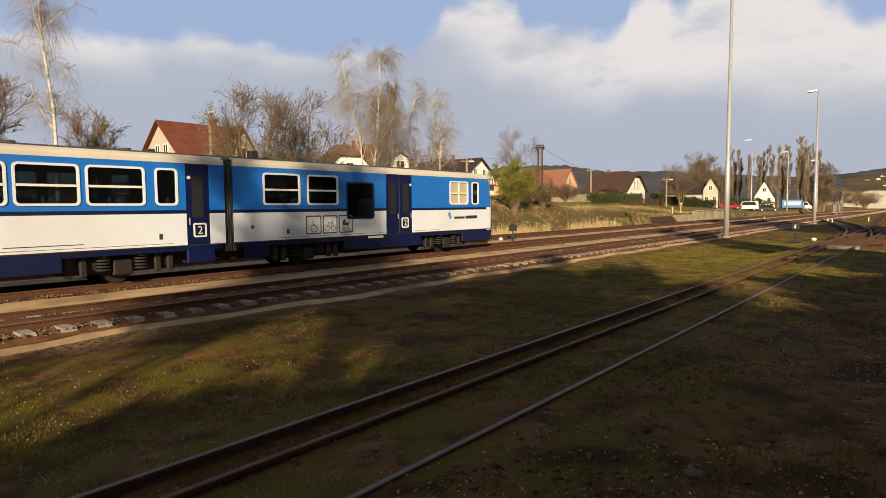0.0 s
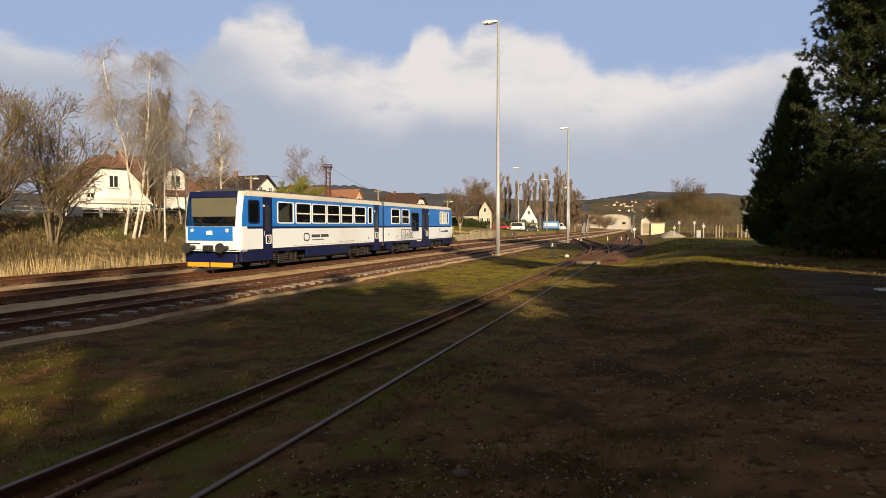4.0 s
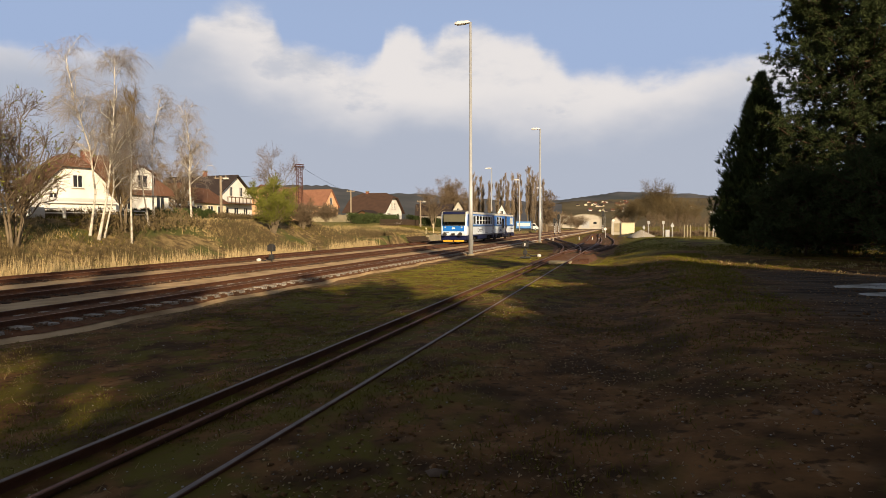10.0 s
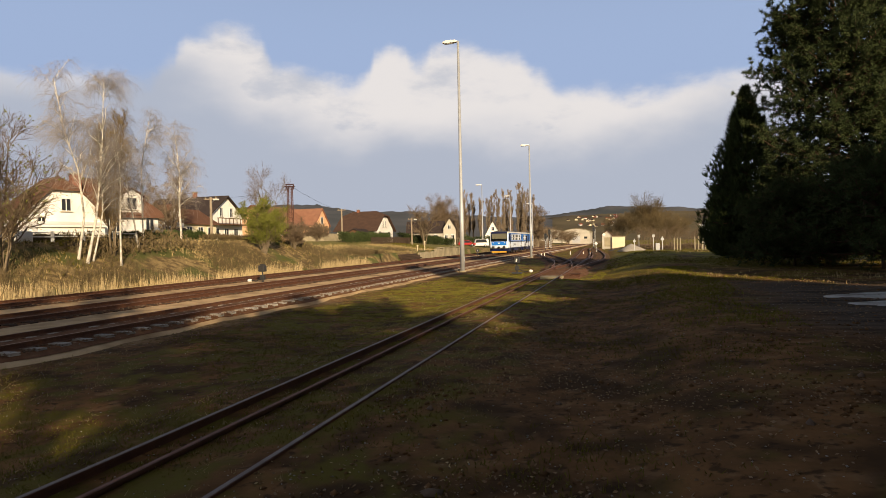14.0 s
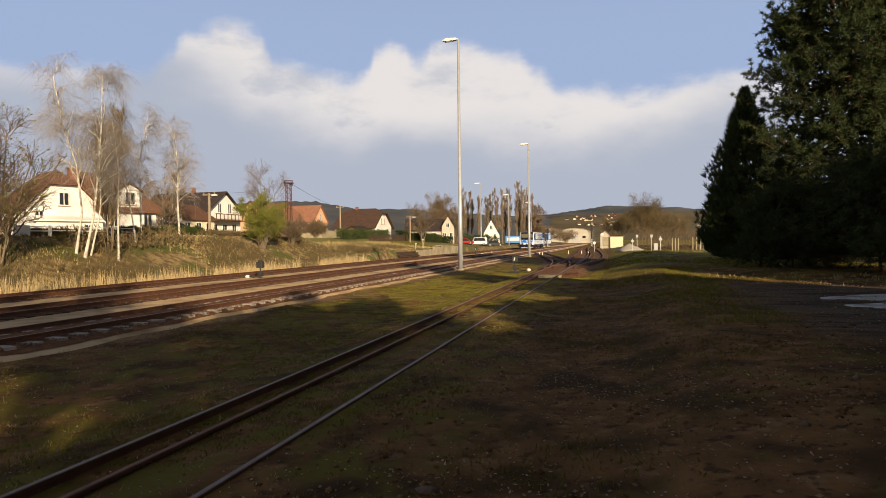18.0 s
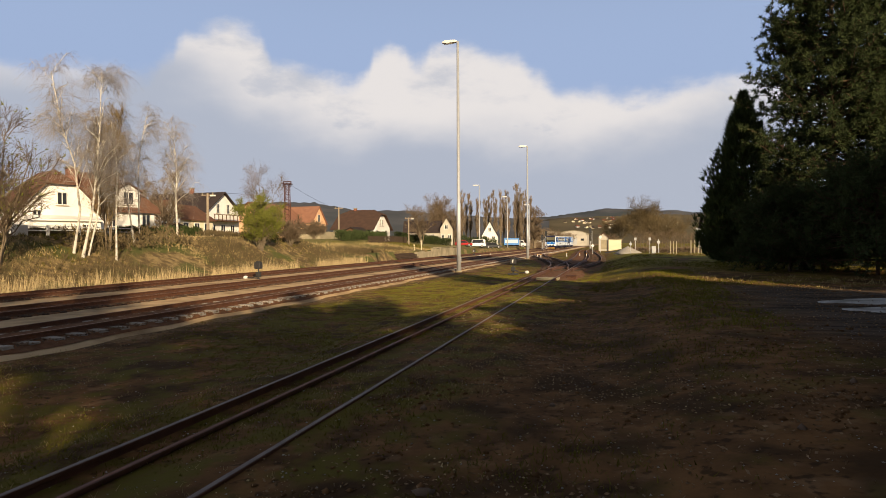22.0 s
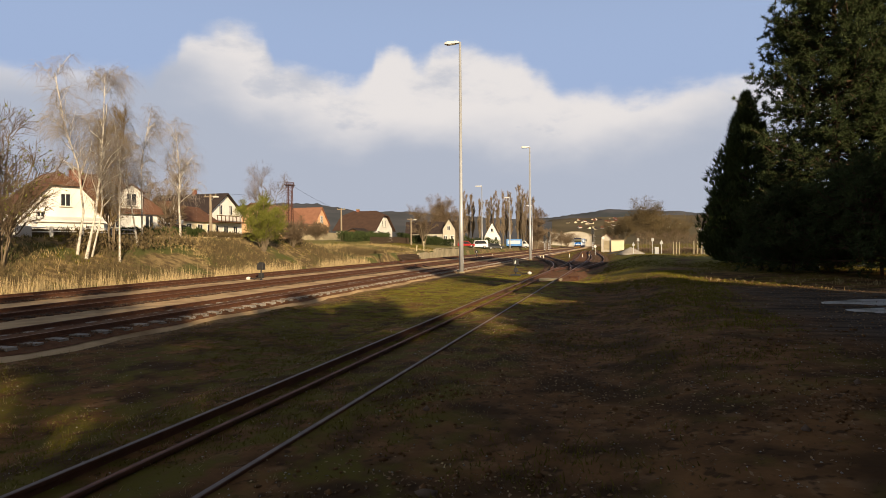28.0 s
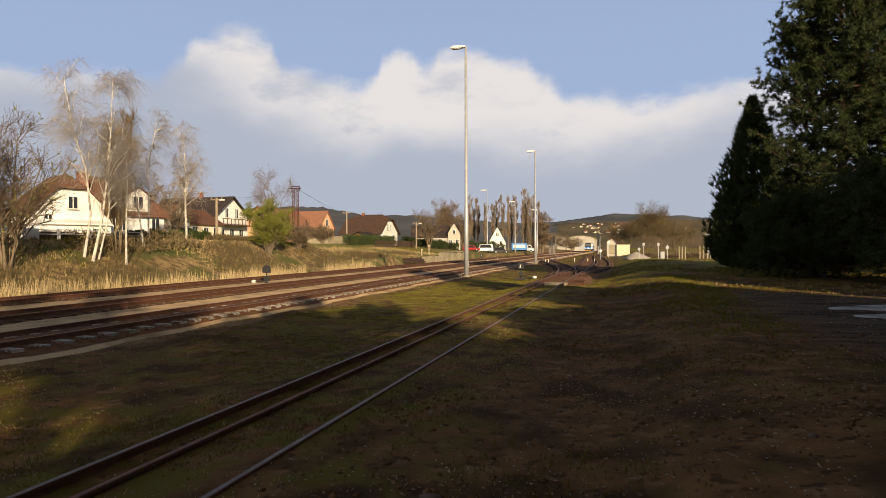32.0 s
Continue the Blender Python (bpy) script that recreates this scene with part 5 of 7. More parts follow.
    bare_tree(32, at_bearing(-0.4, 290), 12.0, 20.0, 4, "leafless tree beside the far road", "twig_dark", dens=1.2, r0=0.3, lean=0.25, fine=3.2)
    bare_tree(33, at_bearing(7.4, 195), 13.0, 10.0, 3, "leafless tree behind the halls", dens=1.2, r0=0.3, lean=0.2, fine=3.0)
    for i, (b, d, h) in enumerate(((14.3, 200, 15), (13.5, 205, 14), (12.8, 200, 12), (12.0, 203, 14), (11.1, 200, 17), (10.6, 202, 16), (9.9, 200, 14), (9.2, 198, 17.5), (8.8, 200, 18.5), (8.2, 204, 17), (7.6, 202, 14), (11.6, 206, 15), (10.3, 208, 17), (9.0, 207, 19.5), (8.6, 196, 17), (13.9, 208, 13))):
        bare_tree(50 + i, at_bearing(b, d), h * 1.12, 8.0, 3, "tall narrow leafless poplar", "poplar", 1.2, name="poplar_tree", lean=0.08, rise=2.8, r0=0.14, fine=1.9)["group"] = "poplar row"
    # evergreens by the road
    cypress(70, at_bearing(-10.6, 42), 10.6, 2.9, "dense dark green cypress with ragged tip")
    cypress(71, at_bearing(-9.6, 43), 6.6, 1.8, "lower dark green cypress beside the pines", 3600)
    pine(72, at_bearing(-16.8, 38), 18.6, 4.9, "tall dark pine with tufted limbs", 0.04, 42, 8, 28, blade=(0.14, 0.32), bw=0.022, shoots=14, open_=1.0)
    pine(73, at_bearing(-23, 40), 19.2, 5.2, "tall dark pine beside another pine", 0.04, 36, 8, 24, blade=(0.14, 0.32), bw=0.022, shoots=14, open_=1.0)
    pine(74, at_bearing(-14.0, 34.5), 3.6, 3.4, "low spreading dark conifer at the verge", 0.1, 12, 9, name="conifer_bush", group="conifer bushes")
    pine(75, at_bearing(-20.0, 33), 4.6, 4.4, "low spreading dark conifer by the track road", 0.1, 14, 9, name="conifer_bush", group="conifer bushes")
    # trees behind the viewer, whose shade lies over the foreground
    for seed, u, w, h, wide, stems, dens, clear in ((81, -5.9, 14, 15.0, 6.6, 5, 1.68, 0.62), (82, -1.7, 15, 11.6, 5.6, 6, 1.5, 0.74), (84, 3.8, 14, 13.0, 4.6, 5, 1.5, 0.66)):
        x, y = 0.811 * u + 0.585 * w, 0.585 * u - 0.811 * w
        bare_tree(seed, (x, y, lift(x, y)), h, wide, stems, "tall leafless tree behind the footpath", dens=dens, r0=0.09, clear=clear)["group"] = "trees behind the path"
    for seed, u, w, h, r in ((83, 1.5, 13, 10.2, 2.4), (86, 14.8, 16, 22.0, 2.4), (87, 24.5, 18, 15.0, 3.6)):
        x, y = 0.811 * u + 0.585 * w, 0.585 * u - 0.811 * w
        pine(seed, (x, y, lift(x, y)), h, r, "dark pine behind the footpath", 0.02, 20, 6, 12, blade=(0.25, 0.5), bw=0.06)
    # unseen low rows, added to cast shade on the foreground, bank and verge
    for i, (u, h) in enumerate(((-4.7, 4.8), (-3.6, 5.6), (-2.5, 5.6), (-1.4, 5.9), (-0.3, 5.9))):
        x, y = 0.811 * u + 0.585 * 14, 0.585 * u - 0.811 * 14
        pine(110 + i, (x, y, lift(x, y)), h, 1.9, "dark young pine in an unseen row, added for shade", 0.02, 13, 7, 11, group="young pine row", blade=(0.25, 0.5), bw=0.06)
    for i in (0, 1, 2, 3, 4, 5, 6, 8, 9, 10):
        x, y = 8.6 + 0.35 * math.sin(i * 2.1), -9.0 + i * 2.35
        pine(90 + i, (x, y, lift(x, y)), 5.1 + 0.4 * math.sin(i * 1.7), 1.9, "dark young pine in an unseen row, added for shade", 0.02, 11, 7, 11, group="young pine row", blade=(0.25, 0.5), bw=0.06)
    for i, y in enumerate((4.0, 7.0, 10.0, 17.5, 20.0, 22.5, 25.0)):
        x = 13.8 + 0.4 * math.sin(i * 2.7)
        pine(110 + i, (x, y, lift(x, y)), 6.8 + 0.6 * math.sin(i * 1.3), 2.1, "dark young pine in an unseen row, added for shade", 0.02, 12, 7, 11, group="young pine row", blade=(0.25, 0.5), bw=0.06)
    rnd = random.Random(4)
    for i in range(15):
        y = 39.2 + i * 0.66
        x = -38.3 + rnd.uniform(-0.25, 0.25)
        cypress(130 + i, (x, y, lift(x, y)), rnd.uniform(0.4, 0.7), 0.22, "small dark clipped conifer in a garden row", 150, "garden_conifer")["group"] = "garden conifer row"
    bare_tree(34, at_bearing(18.2, 118), 6.5, 7.0, 4, "leafless garden tree before the long roof", dens=1.0, fine=1.3)
    bare_tree(35, at_bearing(15.0, 150), 7.0, 8.0, 4, "leafless garden tree by the parked cars", dens=1.0, fine=1.5)
    bare_tree(36, at_bearing(7.6, 262), 3.6, 10.0, 5, "leafless scrub before the pale halls", dens=1.0, fine=1.8)
    bare_tree(41, at_bearing(6.3, 290), 6.0, 13.0, 6, "brown leafless scrub before the storage halls", dens=1.0, fine=2.2)
    bare_tree(42, at_bearing(4.6, 300), 5.0, 11.0, 6, "low brown leafless scrub before the halls", dens=1.0, fine=2.2)
    bare_tree(37, at_bearing(0.6, 215), 4.0, 7.0, 5, "brown leafless scrub beside the yard", dens=1.0, fine=1.8)
    bare_tree(38, at_bearing(-4.6, 170), 7.0, 12.0, 6, "brown leafless scrub along the road", "twig_dark", dens=1.0, fine=1.8)
    bare_tree(39, at_bearing(28.3, 92), 2.0, 4.0, 8, "brown leafless scrub on the bank slope", dens=1.0, fine=1.0, r0=0.05)
    bare_tree(40, at_bearing(30.5, 66), 2.6, 3.2, 9, "brown leafless scrub below the tower", dens=1.0, fine=0.9, r0=0.04)


trees()


# ---- houses ----
def block(h, x0, x1, y0, y1, z0, eave, ridge, axis, wall, roof, hip=(0, 0), cut=0.6, over=0.4):
    """Walls and a pitched roof over a rectangle; the ridge runs along axis 'x' or 'y'. hip: how far the ridge stops short at each end, over
    gables that are cut off at the fraction cut of the roof's height."""
    def sw(p):
        return p if axis == "y" else (p[1], p[0], p[2])
    if axis == "x":
        x0, x1, y0, y1 = y0, y1, x0, x1
    xm, half = (x0 + x1) / 2, (x1 - x0) / 2
    rise = ridge - eave
    k = 1.0 if not any(hip) else cut
    zk, hk = eave + rise * k, half * (1 - k)
    outline = [(x0, z0), (x1, z0), (x1, eave), (xm + hk, zk), (xm - hk, zk), (x0, eave)] if hk > 0 else [(x0, z0), (x1, z0), (x1, eave), (xm, ridge), (x0, eave)]
    mb = Mesher()
    mb.rings([[sw((x, y, z)) for x, z in outline] for y in (y0, y1)])
    part("wall", mb, wall, h)
    slope = rise / half
    for s in (-1, 1):
        ke = 0.0 - over / half
        pts = []
        for fr, y in ((ke, y0 - over), (ke, y1 + over), (k, y1 + over), (1.0, y1 - hip[1] + (over if not hip[1] else 0)), (1.0, y0 + hip[0] - (over if not hip[0] else 0)), (k, y0 - over)):
            pts.append((xm + s * half * (1 - fr), y, eave + rise * fr + 0.03))
        if k >= 1.0:
            pts = [pts[0], pts[1], pts[3], pts[4]]
        part("roof", Mesher().rings([[sw(p) for p in pts], [sw((x, y, z + 0.16)) for x, y, z in pts]]), roof, h)
    if any(hip):
        for y, yi in ((y0 - over, y0 + hip[0]), (y1 + over, y1 - hip[1])):
            pts = [(xm - hk, y, zk + 0.03), (xm + hk, y, zk + 0.03), (xm, yi, ridge + 0.03)]
            part("roof_hip", Mesher().rings([[sw(p) for p in pts], [sw((x, y2, z + 0.16)) for x, y2, z in pts]]), roof, h)


def window(h, face, plane, c, z, w, high, frame="white", bars=1):
    """A framed window on a wall that faces +x ('x') or -y ('y'), at plane, centred at c."""
    def bx(a0, a1, b0, b1, d0, d1):
        return Mesher().box(plane + d0, plane + d1, a0, a1, b0, b1) if face == "x" else Mesher().box(a0, a1, plane - d1, plane - d0, b0, b1)
    a0, a1, b0, b1, f = c - w / 2, c + w / 2, z, z + high, 0.09
    fr = part("window", bx(a0, a1, b0, b0 + f, 0.0, 0.06), M[frame], h, "framed window")
    part("frame", bx(a0, a1, b1 - f, b1, 0.0, 0.06), M[frame], fr)
    part("frame", bx(a0, a0 + f, b0 + f, b1 - f, 0.0, 0.06), M[frame], fr)
    part("frame", bx(a1 - f, a1, b0 + f, b1 - f, 0.0, 0.06), M[frame], fr)
    for i in range(bars):
        m = a0 + (a1 - a0) * (i + 1) / (bars + 1)
        part("bar", bx(m - 0.035, m + 0.035, b0 + f, b1 - f, 0.0, 0.05), M[frame], fr)
    part("pane", bx(a0 + f, a1 - f, b0 + f, b1 - f, 0.004, 0.02), M["pane"], fr)
    part("sill", bx(a0 - 0.08, a1 + 0.08, b0 - 0.07, b0, 0.0, 0.14), M["concrete"], fr)


def chimney(h, x, y, z0, z1, w=0.55, mat="brick"):
    c = part("chimney", Mesher().box(x - w / 2, x + w / 2, y - w / 2, y + w / 2, z0, z1), M[mat], h, bevel=0.02)
    part("chimney_cap", Mesher().box(x - w * 0.62, x + w * 0.62, y - w * 0.62, y + w * 0.62, z1, z1 + 0.12), M["concrete"], c)


def houses():
    # white villa behind the birches
    h = thing("house", (-52.0, 41.9, 3.0), -22, "white villa with brown tiled half-hipped roof and dormer", "house")
    block(h, -7.5, 0, 0, 6.1, -1.0, 2.9, 6.1, "x", M["plaster"], M["brownroof"], (1.4, 1.4), 0.56, 0.45)
    block(h, -7.0, 0.3, 6.1, 11.8, -1.0, 2.65, 6.3, "y", M["plaster"], M["brownroof"], (0.0, 2.6), 0.02, 0.45)
    window(h, "x", 0, 3.1, 2.75, 0.95, 1.3)
    window(h, "x", 0, 1.0, 1.5, 0.7, 0.8)
    for y in (7.5, 10.9):
        window(h, "x", 0.3, y, 0.75, 0.95, 1.45)
    block(h, -3.2, 0.32, 7.95, 10.25, 2.4, 4.5, 5.2, "x", M["plaster"], M["brownroof"], over=0.22)
    window(h, "x", 0.32, 9.1, 3.05, 1.1, 1.35)
    part("dormer_ledge", Mesher().box(0.32, 0.75, 7.95, 10.25, 2.5, 2.62), M["brownroof"], h)
    part("lean_to", Mesher().prism([(0.0, -0.9), (1.6, -0.9), (1.6, 1.25), (0.0, 1.6)], 1, 0.2, 5.9), M["plaster"], h, "low white annexe")
    part("lean_to_roof", Mesher().prism([(0.0, 1.62), (1.9, 1.2), (1.9, 1.34), (0.0, 1.78)], 1, -0.1, 6.1), M["plaster"], h)
    window(h, "x", 1.6, 4.6, 0.35, 0.9, 0.6)
    part("plinth", Mesher().box(0.3, 0.36, 6.1, 11.8, -1.0, -0.1), M["concrete"], h)
    part("step", Mesher().box(0.36, 1.4, 8.9, 10.2, -1.0, -0.35), M["concrete"], h)
    chimney(h, -3.4, 5.2, 5.0, 6.75, 0.9)
    # red-roofed house nearer the start of the line
    h = thing("house", (-48.0, 24.5, 3.0), label="cream house with steep red roof and cross gable", category="house")
    block(h, -8.6, 0, 0, 5.6, -0.8, 2.8, 6.5, "y", M["hallwall"], M["redroof"], over=0.4)
    block(h, -4.4, 1.0, 2.6, 6.4, -0.8, 2.8, 6.0, "x", M["hallwall"], M["redroof"], over=0.3)
    window(h, "y", 0, -4.9, 3.4, 0.9, 1.2)
    window(h, "y", 0, -3.4, 3.4, 0.9, 1.2)
    window(h, "x", 1.0, 4.5, 3.0, 1.0, 1.3)
    window(h, "x", 1.0, 4.5, 0.6, 1.3, 1.4)
    for y in (1.4,):
        window(h, "x", 0, y, 0.7, 1.3, 1.4)
    chimney(h, -4.3, 4.9, 5.9, 7.2)
    # yellow cottage with a gabled porch
    h = thing("house", (-59.5, 67.4, 3.0), label="yellow cottage with gabled porch and brown roof", category="house")
    block(h, -7, 0, 2.6, 11.0, -0.8, 2.6, 4.7, "y", M["cream"], M["brownroof"], over=0.4)
    block(h, -4, 0.6, -0.6, 3.2, -0.8, 3.0, 4.9, "x", M["plaster"], M["brownroof"], over=0.2)
    part("porch_roof", Mesher().prism([(0.6, 1.7), (2.2, 1.2), (2.2, 1.34), (0.6, 1.9)], 1, -0.4, 3.0), M["darkroof"], h)
    for y in (0.0, 2.6):
        part("porch_post", Mesher().box(1.95, 2.1, y - 0.07, y + 0.07, -0.8, 1.25), M["plaster"], h)
    window(h, "x", 0.6, 1.3, 2.1, 0.9, 1.0)
    for y in (5.0, 7.4, 9.6):
        window(h, "x", 0, y, 0.8, 1.2, 1.3)
    # white gable with dark roof
    h = thing("house", (-62.0, 80.0, 3.0), label="white house with dark roof and gable to the line", category="house")
    block(h, -13, 0, 0, 8.6, -1.0, 4.2, 7.3, "x", M["plaster"], M["darkroof"], over=0.55)
    for y in (3.0, 5.6):
        window(h, "x", 0, y, 3.9, 0.9, 1.6)
    part("balcony", Mesher().box(0.0, 1.4, 0.3, 8.3, 2.6, 2.75), M["wood"], h, "dark timber balcony")
    for i in range(9):
        part("baluster", Mesher().box(1.3, 1.38, 0.4 + i * 0.97, 0.52 + i * 0.97, 2.75, 3.6), M["wood"], h)
    part("balcony_rail", Mesher().box(1.27, 1.41, 0.3, 8.3, 3.6, 3.7), M["wood"], h)
    for y in (1.8, 4.3, 6.8):
        window(h, "x", 0, y, 0.6, 1.2, 1.5)
    chimney(h, -6.0, 4.3, 6.6, 8.2)
    # orange house, clay roof
    h = thing("house", (-64.0, 104.0, 3.2), label="orange house with clay tile roof and front gable", category="house")
    block(h, -10, 0, -2.0, 12.0, -1.0, 2.7, 6.8, "y", M["orange"], M["clayroof"], over=0.5)
    block(h, -6, 1.5, 11.0, 17.6, -1.0, 3.2, 6.7, "x", M["orange"], M["clayroof"], over=0.3)
    window(h, "x", 1.5, 14.3, 3.4, 1.1, 1.6)
    for y in (12.8, 15.8):
        window(h, "x", 1.5, y, 0.8, 1.2, 1.5)
    for y in (0.5, 4, 8):
        window(h, "x", 0, y, 0.8, 1.4, 1.4)
    part("garage", Mesher().box(2.0, 8.0, 2.5, 15.5, -1.2, 1.1), M["concrete"], h, "low flat-roofed garage")
    part("garage_door", Mesher().box(8.0, 8.06, 11.6, 14.8, -1.0, 0.8), M["black"], h)
    # white gable with big brown roof
    h = thing("house", (-48.2, 114.4, 3.2), label="white house with broad dark brown roof", category="house")
    block(h, -8.8, 0, 0, 9.8, -1.5, 1.9, 5.7, "x", M["plaster"], M["darkbrown"], (1.6, 1.6), 0.72, 0.6)
    for y in (4.1, 5.6):
        window(h, "x", 0, y, 2.4, 0.8, 1.4)
    for y in (2.2, 7.4):
        window(h, "x", 0, y, 0.2, 1.4, 1.3)
    block(h, -5, 0.5, -5.5, -0.6, -1.5, 0.6, 1.8, "y", M["wood"], M["darkroof"], over=0.4)
    chimney(h, -6, 4.9, 5.0, 6.2)
    # farmstead and far gable
    h = thing("house", (-37.2, 131.0, 2.3), 15, "beige gabled house with long dark roof", "house")
    block(h, -9.5, -1.2, 0.6, 7.0, -1.0, 2.1, 4.6, "x", M["hallwall"], M["darkroof"], over=0.35)
    block(h, -1.2, 1.6, 0, 7.5, -1.0, 2.9, 5.2, "y", M["hallwall"], M["darkroof"], over=0.25)
    window(h, "y", 0, 0.15, 2.6, 0.8, 1.1)
    for k in (-0.6, 0.9):
        window(h, "y", 0, k, 0.4, 0.8, 1.1)
    for k in (-3.0, -5.4, -7.8):
        window(h, "y", 0.6, k, 0.5, 1.0, 1.1)
    h = thing("house", (-32.1, 156.0, 2.3), 10, "white steep-gabled house behind parked cars", "house")
    block(h, -2.15, 2.15, 0, 8, -1.5, 1.2, 5.1, "y", M["plaster"], M["darkroof"], over=0.25)
    window(h, "y", 0, 0.0, 2.6, 0.8, 1.0)
    for k in (-1.1, 1.0):
        window(h, "y", 0, k, 0.2, 0.8, 1.1)
    # long halls past the yard
    for x, w, y in ((-38.6, 15.4, 340.0), (-23.0, 15.4, 344.0)):
        h = thing("storage_hall", (x, y, 0.3), label="pale storage hall with low arched roof", category="hall", group="storage halls")
        arc = [(w / 2 * math.cos(t), 5.4 + 2.3 * math.sin(t)) for t in np.linspace(0, math.pi, 13)]
        part("wall", Mesher().prism([(-w / 2, -1), (w / 2, -1)] + arc, 1, 0, 26), M["hallwall"], h)
        part("roof", Mesher().prism([(u * 1.03, z + 0.1) for u, z in arc] + [(u * 1.03, z + 0.3) for u, z in arc[::-1]], 1, -0.4, 26.4), M["concrete"], h)
        part("door", Mesher().box(-2.2, 2.2, -0.06, 0.0, 0, 3.8), M["steel"], h)
        for k in (-5.2, 5.2):
            part("window", Mesher().box(k - 0.9, k + 0.9, -0.05, 0.0, 2.2, 3.4), M["pane"], h)
    # yellow shed
    h = thing("shed", (-1.9, 150.0, 0.5), label="yellow plastered shed with small gabled part", category="shed")
    block(h, -2.0, 0.3, 0, 6, -1.5, 2.4, 3.5, "y", M["hallwall"], M["brownroof"], over=0.3)
    part("wall", Mesher().box(0.32, 3.3, -0.6, 6, -1.5, 1.95), M["cream"], h)
    part("roof", Mesher().box(0.35, 3.45, -0.8, 6.2, 1.95, 2.1), M["concrete"], h)
    part("door", Mesher().box(-1.5, -0.1, -0.05, 0.0, -0.3, 1.9), M["concrete"], h)
    # house behind the cypress
    x, y = polar(-8.1, 120)
    h = thing("house", (x, y, 0.6), label="white house corner half hidden by trees", category="house")
    block(h, -0.8, 9, 0, 9, -0.8, 3.6, 6.0, "x", M["plaster"], M["darkroof"], over=0.4)
    window(h, "y", 0, 0.3, 1.0, 1.0, 1.4)
    # the town on the far slope
    rnd = random.Random(5)
    for i in range(46):
        b = rnd.uniform(-0.5, 3.9) if i < 38 else rnd.uniform(-6, 6)
        d = rnd.uniform(1050, 1560)
        x, y = polar(b, d)
        z = -3 + 74.0 * float(smooth_step(0, 1, (d - 500) / 1400.0))
        h = thing("house", (x, y, z), rnd.uniform(-30, 30), "far white town house on the slope", "house", "town houses")
        w, l = rnd.uniform(4, 6.5), rnd.uniform(5, 8)
        block(h, -w / 2, w / 2, -l / 2, l / 2, -6, 2.2 + rnd.uniform(0, 1.3), 4.6 + rnd.uniform(0, 1.4), rnd.choice("xy"), M[rnd.choice(("plaster", "plaster", "cream", "concrete"))], M[rnd.choice(("redroof", "brownroof", "darkroof"))], over=0.5)


houses()


# ---- hills ----
def hill(name, mat, bearings, d0, d1, top, label, slope=0.0):
    """A ridge as seen from the line: rises from d0 to its crest at d1, over a span of bearings; top gives the crest's elevation in degrees."""
    bs = np.linspace(bearings[0], bearings[1], 150)
    rs = np.linspace(0, 1.25, 26)
    V = []
    for b in bs:
        el = np.interp(b, [t[0] for t in top], [t[1] for t in top])
        high = d1 * math.tan(radians(el)) + 2
        for s in rs:
            d = d0 + (d1 - d0) * s
            f = float(smooth_step(0, 1, s)) if s <= 1 else 1 - (s - 1) * 1.4
            rough = 1 + 0.012 * math.sin(b * 2.1 + s * 6) + 0.008 * math.sin(b * 7.3 + s * 3) + 0.008 * math.sin(b * 37.0) + 0.006 * math.sin(b * 61.0 + s)
            x, y = polar(b, d)
            V.append((x, y, -3 + (high + 3) * f * (rough if s > 0.6 else 1)))
    k = len(rs)
    F = [(a * k + i, a * k + i + 1, (a + 1) * k + i + 1, (a + 1) * k + i) for a in range(len(bs) - 1) for i in range(k - 1)]
    ob = link(name, array_mesh(name, V, F), mat, smooth=True)
    tagged(ob, label, "hill", kind="structure")


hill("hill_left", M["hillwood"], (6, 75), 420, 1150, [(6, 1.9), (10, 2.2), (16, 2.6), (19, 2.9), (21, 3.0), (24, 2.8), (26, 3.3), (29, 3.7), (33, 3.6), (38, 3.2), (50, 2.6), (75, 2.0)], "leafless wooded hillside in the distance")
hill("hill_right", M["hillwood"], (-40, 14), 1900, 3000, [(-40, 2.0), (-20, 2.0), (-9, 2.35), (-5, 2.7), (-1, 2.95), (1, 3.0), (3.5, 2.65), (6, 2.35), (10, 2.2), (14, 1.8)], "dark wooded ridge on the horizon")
hill("hill_near", M["hillfield"], (-30, 9), 500, 1900, [(-30, 1.8), (-12, 2.1), (-6, 2.25), (-2, 2.25), (2, 2.2), (6, 2.1), (9, 1.2)], "brown fields on the slope behind the town")


